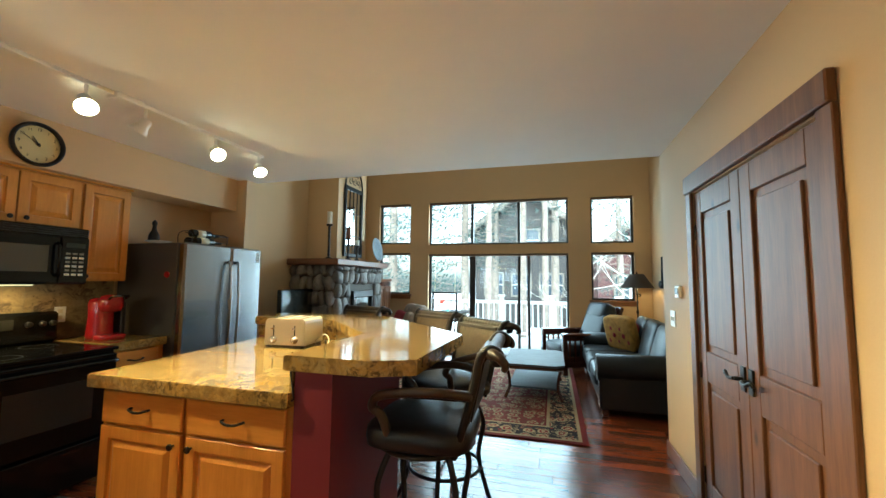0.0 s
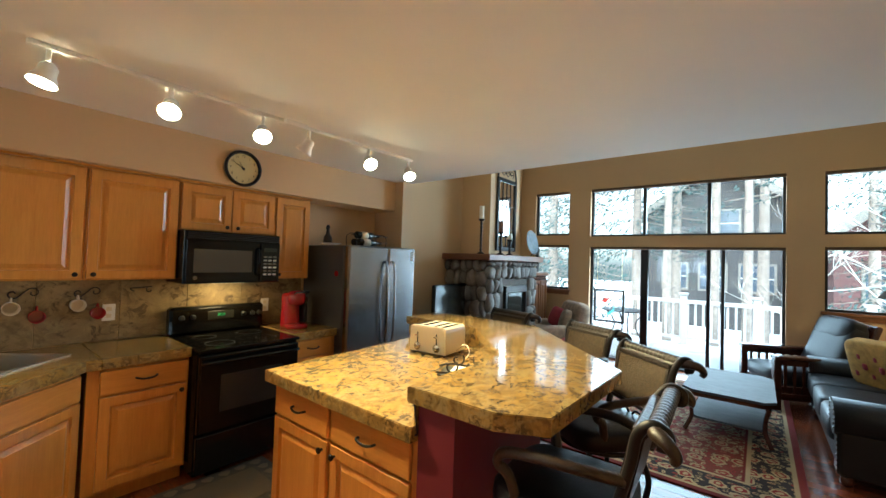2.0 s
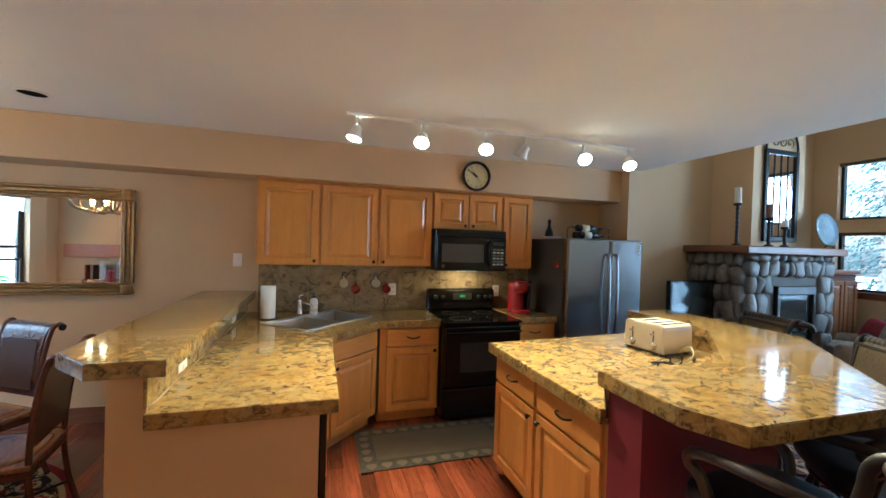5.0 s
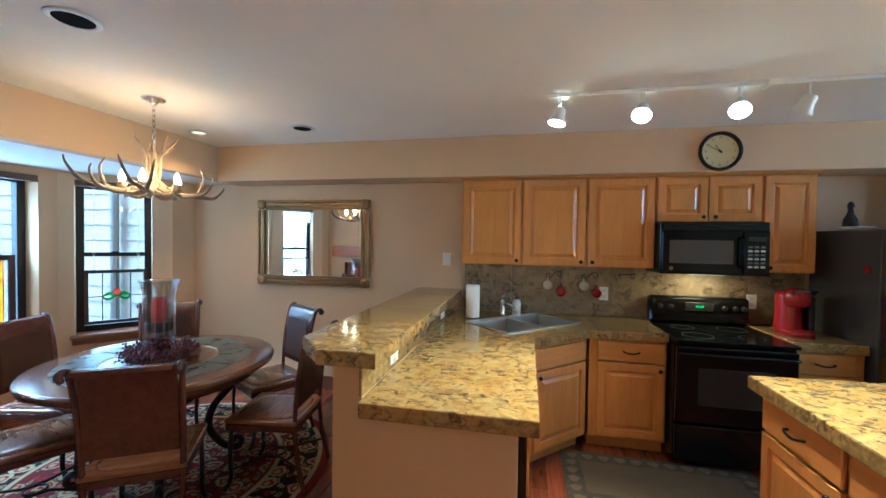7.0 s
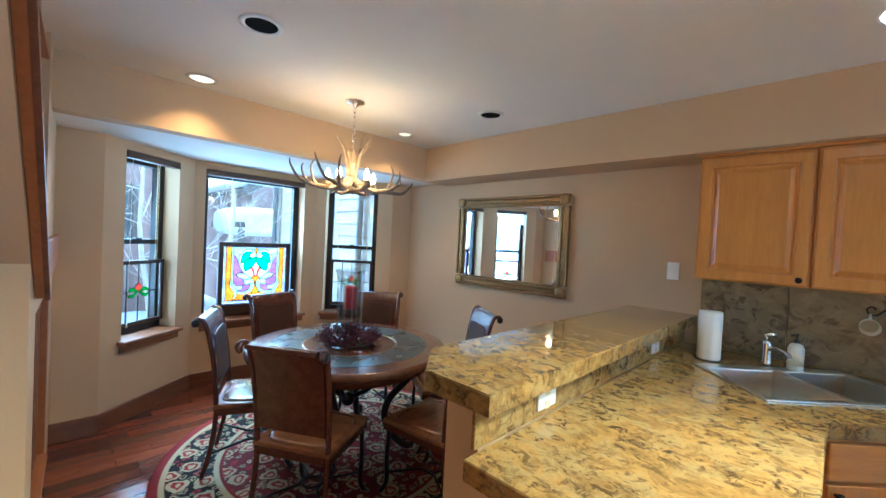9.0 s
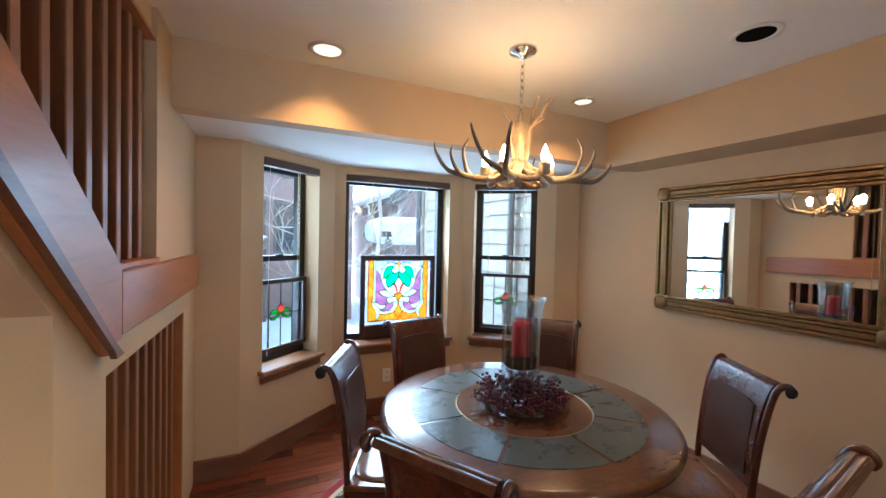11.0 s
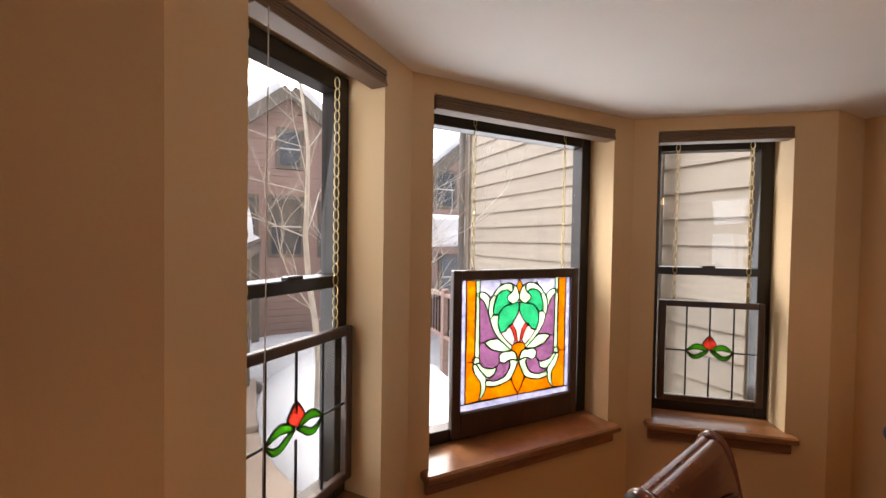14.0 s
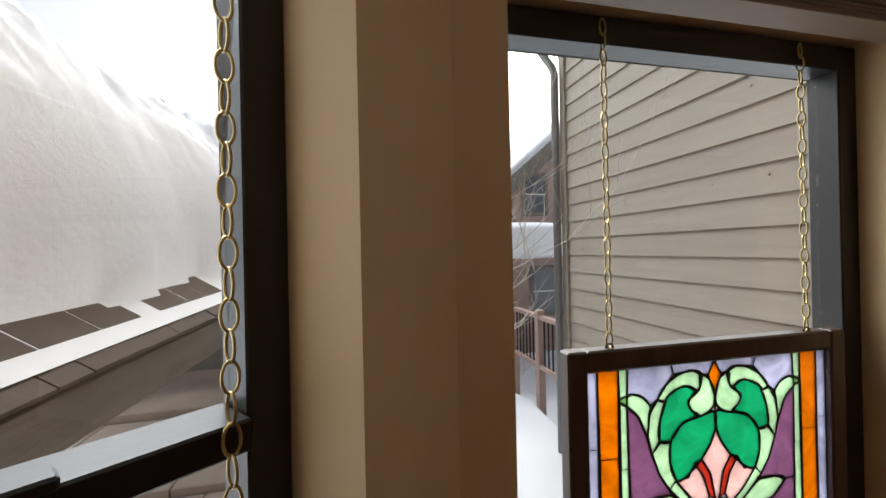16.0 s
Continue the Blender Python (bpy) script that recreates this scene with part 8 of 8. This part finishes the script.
for i in range(nu):
    for j in range(nv):
        bm.faces.new((top[ix(i, j)], top[ix(i, j + 1)], top[ix(i + 1, j + 1)], top[ix(i + 1, j)])).smooth = True
bmesh.ops.recalc_face_normals(bm, faces=bm.faces)
tagged(new("roof_snow", mesh_of("roof_snow", bm, SNOW)), "deep rounded snow blanket on the carport roof", "snow")


def house(name, lab, x0, x1, y, depth, zb, eave, apex, ax, siding, wins, door=None, facing_n=True):
    """A gabled house whose gable faces the walk; wins: (x0, x1, z0, z1)."""
    h = thing(name, lab, "house")
    s = 1 if facing_n else -1
    bm = bmesh.new()
    k = 0
    z = zb
    pr = Matrix(((1, 0, 0, 0), (0, 0, 1, y), (0, 1, 0, 0), (0, 0, 0, 1)))
    prism(bm, [(x0, zb), (x1, zb), (x1, eave), (ax, apex), (x0, eave)], -depth * s, 0, pr)
    while z < apex - 0.2:
        f = 0.0 if z < eave else (z - eave) / (apex - eave)
        a, b = x0 + (ax - x0) * f, x1 + (ax - x1) * f
        box(bm, a, b, y, y + s * 0.025, z, z + 0.17)
        z += 0.19
    part("wall", bm, siding, h)
    for (pa, qa), (pb_, qb) in (((x0, eave), (ax, apex)), ((ax, apex), (x1, eave))):
        d = Vector((pb_ - pa, 0, qb - qa))
        ln = d.length
        ang = math.degrees(math.atan2(d.z, d.x))
        m = Matrix.Translation((pa, y, qa)) @ pose(0, 0, 0, 0, -ang, 0)
        e = 0.45
        a0, a1 = (-e, ln) if pa == x0 else (0, ln + e)
        r = part("roof", one(box, a0, a1, *sorted((s * 0.5, -s * depth)), 0.02, 0.18, 0.01, m), GREYTIMBER, h)
        part("roof_snow", one(box, a0 + 0.05, a1 - 0.05, *sorted((s * 0.42, -s * depth)), 0.185, 0.42, 0.06, m), SNOW, r, "snow on the roof")
        part("bargeboard", one(box, a0, a1, *sorted((s * 0.5, s * 0.56)), -0.12, 0.2, 0.01, m), GREYTIMBER, h)
    for a, b, c, d in wins:
        w = part("window", bx(a - 0.1, b + 0.1, *sorted((y + s * 0.02, y + s * 0.07)), c - 0.1, d + 0.1, 0.01), GREYTIMBER, h)
        part("pane", bx(a, b, *sorted((y + s * 0.071, y + s * 0.08)), c, d), DARKPANE, w)
        part("sash_bar", bx(a, b, *sorted((y + s * 0.081, y + s * 0.09)), (c + d) / 2 - 0.02, (c + d) / 2 + 0.02), DECKWHITE, w)
    if door:
        a, b, c, d = door
        o = part("door", bx(a, b, *sorted((y + s * 0.02, y + s * 0.08)), c, d, 0.01), REDSIDING, h, "red-brown entry door")
        for q in (0.3, 0.7):
            part("door_panel", bx(a + 0.12, b - 0.12, *sorted((y + s * 0.081, y + s * 0.1)), c + (d - c) * (q - 0.17), c + (d - c) * (q + 0.17), 0.01), REDSIDING, o)
    return h


house("brown_house", "red-brown gabled house across the courtyard", -3.8, 0.1, -13.6, 7, GZ - 0.2, 3.75, 5.35, -1.82, REDSIDING, [(-0.98, -0.58, 1.1, 2.58), (-2.15, -1.40, 1.1, 2.58), (-3.3, -2.7, 1.1, 2.5), (-2.1, -1.6, 3.5, 4.4)])
house("taupe_house", "taupe house with a red entry door", 0.12, 7.5, -13.2, 7, GZ - 0.2, 3.45, 3.62, 3.8, TAUPE, [(1.5, 2.0, -0.3, 0.8)], (0.15, 0.95, GZ + 0.26, 0.80))
house("brown_house", "brown house with snowy porch roof behind the siding wall", -10.5, -5.2, -13.0, 7, GZ - 0.2, 3.0, 5.2, -7.8, REDSIDING, [(-6.6, -6.0, 2.6, 3.6), (-7.2, -6.2, -0.2, 1.0)])
pr_ = thing("porch_roof", "small snowy porch roof on posts", "porch")
part("roof", one(box, -6.2, -4.0, -12.9, -10.6, 1.6, 1.75, 0.01, None), SHINGLE, pr_)
part("snow", one(pillow, (-5.1, -11.75, 1.78), (1.2, 1.25, 0.42), 0.5, 24, 12), SNOW, pr_, "snow on the porch roof")
for x in (-6.0, -4.2):
    part("post", bx(x - 0.07, x + 0.07, -10.8, -10.66, GZ - 0.1, 1.6), GREYTIMBER, pr_)
fn = thing("porch_fence", "red-brown timber railing with dark pickets", "fence")
for y in (-7.6, -8.6, -9.6):
    part("post", bx(-4.25, -4.13, y - 0.06, y + 0.06, GZ - 0.1, 0.62, 0.01), REDSIDING, fn)
part("rail", bx(-4.24, -4.14, -9.6, -7.6, 0.48, 0.54), REDSIDING, fn)
part("rail", bx(-4.24, -4.14, -9.6, -7.6, -0.30, -0.24), REDSIDING, fn)
for k in range(15):
    part("picket", bx(-4.2, -4.18, -9.5 + k * 0.13, -9.48 + k * 0.13, -0.24, 0.48), IRON, fn)


def bare_tree(name, lab, at_, h, r0, mat, seed, spread=0.5, levels=4, lean=(0, 0)):
    o = thing(name, lab, "tree", Matrix.Translation(at_))
    r = random.Random(seed)
    trunk, twigs = bmesh.new(), bmesh.new()
    n = 10
    pts = [Vector((lean[0] * (i / n) + 0.05 * math.sin(i * 1.3 + seed), lean[1] * (i / n) + 0.05 * math.cos(i * 1.1), h * i / n)) for i in range(n + 1)]
    tube(trunk, pts, [r0 * (1 - 0.8 * i / n) for i in range(n + 1)], 10)
    def grow(p, d, ln, rad, lv):
        k = 5
        q, line = p.copy(), [p.copy()]
        dd = d.copy()
        for i in range(k):
            dd = (dd + Vector((r.uniform(-0.25, 0.25), r.uniform(-0.25, 0.25), r.uniform(-0.05, 0.2)))).normalized()
            q = q + dd * ln / k
            line.append(q.copy())
        tube(twigs, line, [rad * (1 - 0.75 * i / k) for i in range(k + 1)], 5)
        if lv > 0:
            for i in range(1, k + 1):
                if r.random() < 0.8:
                    grow(line[i], (dd + Vector((r.uniform(-1, 1), r.uniform(-1, 1), r.uniform(-0.3, 0.6)))).normalized(), ln * r.uniform(0.4, 0.6), rad * 0.5, lv - 1)
    for i in range(3, n + 1):
        for _ in range(2):
            a = r.uniform(0, 6.283)
            grow(pts[i].copy(), Vector((math.cos(a), math.sin(a), r.uniform(0.1, 0.7))).normalized(), spread * h * r.uniform(0.18, 0.34), r0 * 0.28 * (1.1 - i / n), levels - 2)
    part("trunk", trunk, mat, o)
    part("twigs", twigs, mat, o)
    return o


bare_tree("aspen_tree", "bare pale aspen tree beside the siding wall", (-3.15, -8.1, GZ - 0.1), 5.2, 0.07, BIRCH, 3, 0.9)
bare_tree("bare_shrub_tree", "bare branching tree over the patio", (-1.75, -7.4, GZ - 0.1), 5.6, 0.055, BIRCH, 8, 1.5, 5, (0.35, 0.2))
bare_tree("bare_shrub_tree", "bare shrub beside the porch railing", (-3.6, -8.9, GZ - 0.1), 1.7, 0.03, REDSIDING, 12, 1.2)

# north side: deck, railing, trees, houses
dk = thing("deck", "snow covered timber deck", "deck")
dk["kind"] = "structure"
for k in range(20):
    part("deck_board", bx(-6.0, 5.0, 8.05 + k * 0.145, 8.185 + k * 0.145, -0.12, -0.06), DECKWHITE, dk)
part("snow_cover", one(lumpy, -6.0, 5.0, 8.35, 10.9, lambda x, y: -0.02 + 0.04 * math.sin(x), 50, 14, 0.04, 0.9), SNOW, dk, "thin snow on the deck")
rl = thing("deck_railing", "white painted deck railing with square balusters", "railing")
for x in (-5.6, -3.4, -1.2, 0.05, 1.6, 3.4):
    p_ = part("post", bx(x - 0.06, x + 0.06, 10.72, 10.84, -0.1, 1.0, 0.006), DECKWHITE, rl)
    part("cap", bx(x - 0.085, x + 0.085, 10.695, 10.865, 1.001, 1.05, 0.01), DECKWHITE, p_)
part("top_rail", bx(-6, 5, 10.73, 10.83, 0.82, 0.90, 0.006), DECKWHITE, rl)
part("bottom_rail", bx(-6, 5, 10.75, 10.81, 0.05, 0.11), DECKWHITE, rl)
for k in range(78):
    part("baluster", bx(-5.9 + k * 0.14, -5.86 + k * 0.14, 10.76, 10.80, 0.11, 0.82), DECKWHITE, rl)
pf = thing("patio_table", "dark metal patio table with scroll legs on the deck", "patio table", pose(-2.1, 9.6, -0.02))
part("top", one(lathe, [(0.45, 0.68), (0.45, 0.70)], 28), IRON, pf)
for k in range(4):
    part("leg", one(tube, curve_points([(0.38, 0, 0.68), (0.2, 0, 0.4), (0.36, 0, 0.03)]), 0.015, 6, False, pose(0, 0, 0, 0, 0, 90 * k)), IRON, pf)


def conifer(at_, h, r0, seed, crown_from):
    o = thing("pine_tree", "tall pine with ragged green crown", "tree", Matrix.Translation(at_), "pines behind the deck")
    r = random.Random(seed)
    bm = bmesh.new()
    tube(bm, [(0.02 * math.sin(i + seed), 0.02 * math.cos(i), h * i / 8) for i in range(9)], [r0 * (1 - 0.8 * i / 8) for i in range(9)], 10)
    part("trunk", bm, BARK, o)
    bm, br = bmesh.new(), bmesh.new()
    z = h * crown_from
    while z < h:
        f = (z - h * crown_from) / (h * (1 - crown_from))
        for _ in range(3):
            a, ln = r.uniform(0, 6.283), (1 - f) * r.uniform(0.9, 2.0) + 0.2
            d = Vector((math.cos(a), math.sin(a), -0.18))
            tube(br, [(0, 0, z), d * ln + Vector((0, 0, z))], [0.025, 0.006], 4)
            for j in range(int(ln * 13) + 3):
                p = Vector((0, 0, z)) + d * (ln * r.uniform(0.25, 1.0)) + Vector((r.uniform(-0.2, 0.2), r.uniform(-0.2, 0.2), r.uniform(-0.14, 0.10)))
                s = r.uniform(0.04, 0.10)
                n = Vector((r.uniform(-1, 1), r.uniform(-1, 1), r.uniform(-0.5, 0.5))).normalized()
                t = n.orthogonal().normalized()
                w = n.cross(t)
                bm.faces.new([bm.verts.new(p + q) for q in (t * s, w * s * 0.35, -t * s, -w * s * 0.35)])
        z += r.uniform(0.16, 0.3)
    part("crown", bm, NEEDLES, o)
    part("branches", br, BARK, o)


for k, (x, y, h, r_, c) in enumerate(((-4.6, 14.0, 12, 0.16, 0.1), (-3.2, 15.5, 14, 0.18, 0.25), (-1.9, 13.2, 13, 0.13, 0.55), (-0.9, 14.2, 14, 0.15, 0.55), (-0.15, 13.0, 13, 0.12, 0.6), (0.9, 15.0, 13, 0.14, 0.4), (2.6, 17.0, 12, 0.16, 0.15), (-6.4, 16, 13, 0.2, 0.1), (-7.8, 19, 14, 0.2, 0.1), (0.2, 18.5, 15, 0.2, 0.45), (-2.6, 19.5, 15, 0.2, 0.3), (4.6, 19, 14, 0.2, 0.2))):
    conifer((x, y, GZ - 0.2), h, r_, k + 20, c)
house("dark_lodge", "dark brown lodge among the pines", -4.6, 1.6, 24, 8, GZ - 0.2, 4.4, 6.8, -1.4, LODGE, [(-3.8, -2.8, 0.6, 1.8), (-2.2, -1.2, 0.6, 1.8), (-0.6, 0.6, 0.6, 1.8), (-1.9, -0.7, 3.2, 4.4)], None, False)
house("red_lodge", "red-brown lodge with snowy roof among the pines", 2.2, 8.4, 21, 8, GZ - 0.2, 3.0, 5.4, 5.2, wood("maroon_lodge_siding", (0.055, 0.02, 0.018), (0.10, 0.04, 0.036), 0.8, (0.6, 6, 9)), [(3.0, 3.9, 0.4, 1.7), (4.6, 5.6, 0.4, 1.7)], None, False)
bare_tree("aspen_tree", "bare pale aspen beside the deck", (2.2, 12.4, GZ - 0.1), 5.5, 0.07, BIRCH, 31, 1.0)
bare_tree("aspen_tree", "bare pale aspen beside the deck", (0.9, 12.0, GZ - 0.1), 6.0, 0.06, BIRCH, 37, 0.9)


# floor boards: those near the walk as parts, the rest joined
boards = thing("floor_boards", "polished red-brown cherry floor boards", "floor boards")
boards["kind"] = "structure"
BWD = 0.098
rb = random.Random(17)
shared = {}
for ln in (0.6, 0.8, 1.0, 1.2, 1.5):
    shared[ln] = mesh_of("plank", bx(0, ln - 0.002, 0, BWD - 0.002, -0.018, 0.0, 0.0014), FLOORWOOD)
rest, count = bmesh.new(), 0
y = SY - 0.58
while y < NY + 0.12:
    lo_x, hi_x = WX, LEX if y > CY - 0.02 else EX
    if y < SY:
        half = B1 + 0.1 - max(0.0, SY - y - 0.05)
        lo_x, hi_x = BC - half, BC + half
    x = lo_x - rb.choice((0.0, 0.3, 0.5, 0.7))
    while x < hi_x:
        ln = rb.choice((0.6, 0.8, 1.0, 1.2, 1.5))
        a, b = max(x, lo_x), min(x + ln, hi_x)
        near = (-3.2 < y < 0.6 and x > -3.3 and x < 0.2) or (1.6 < y < 5.4 and -1.2 < x)
        if b - a > 0.04:
            if near and count < 300 and a == x and b == x + ln:
                o = new("plank", shared[ln])
                o.parent = boards
                o.location = (x, y, 0)
                count += 1
            else:
                box(rest, a, b - 0.002, y, y + BWD - 0.002, -0.018, 0.0)
        x += ln
    y += BWD
FLOORREST = wood("cherry_floor_boards_far", (0.12, 0.024, 0.011), (0.32, 0.085, 0.03), 0.2, (1.2, 14, 14), 0.35)
nt = FLOORREST.node_tree
isl_, rp_, mx_ = nt.nodes.new("ShaderNodeNewGeometry"), nt.nodes.new("ShaderNodeValToRGB"), nt.nodes.new("ShaderNodeMix")
mx_.data_type, mx_.blend_type = "RGBA", "MULTIPLY"
mx_.inputs[0].default_value = 1.0
rp_.color_ramp.elements[0].color, rp_.color_ramp.elements[1].color = (0.4, 0.4, 0.4, 1), (1, 1, 1, 1)
nt.links.new(isl_.outputs["Random Per Island"], rp_.inputs[0])
pb_ = nt.nodes["Principled BSDF"]
src = pb_.inputs["Base Color"].links[0].from_socket
nt.links.new(src, mx_.inputs[6])
nt.links.new(rp_.outputs[0], mx_.inputs[7])
nt.links.new(mx_.outputs[2], pb_.inputs["Base Color"])
o = part("planks_far", rest, FLOORREST, boards)
o["kind"] = "stuff"
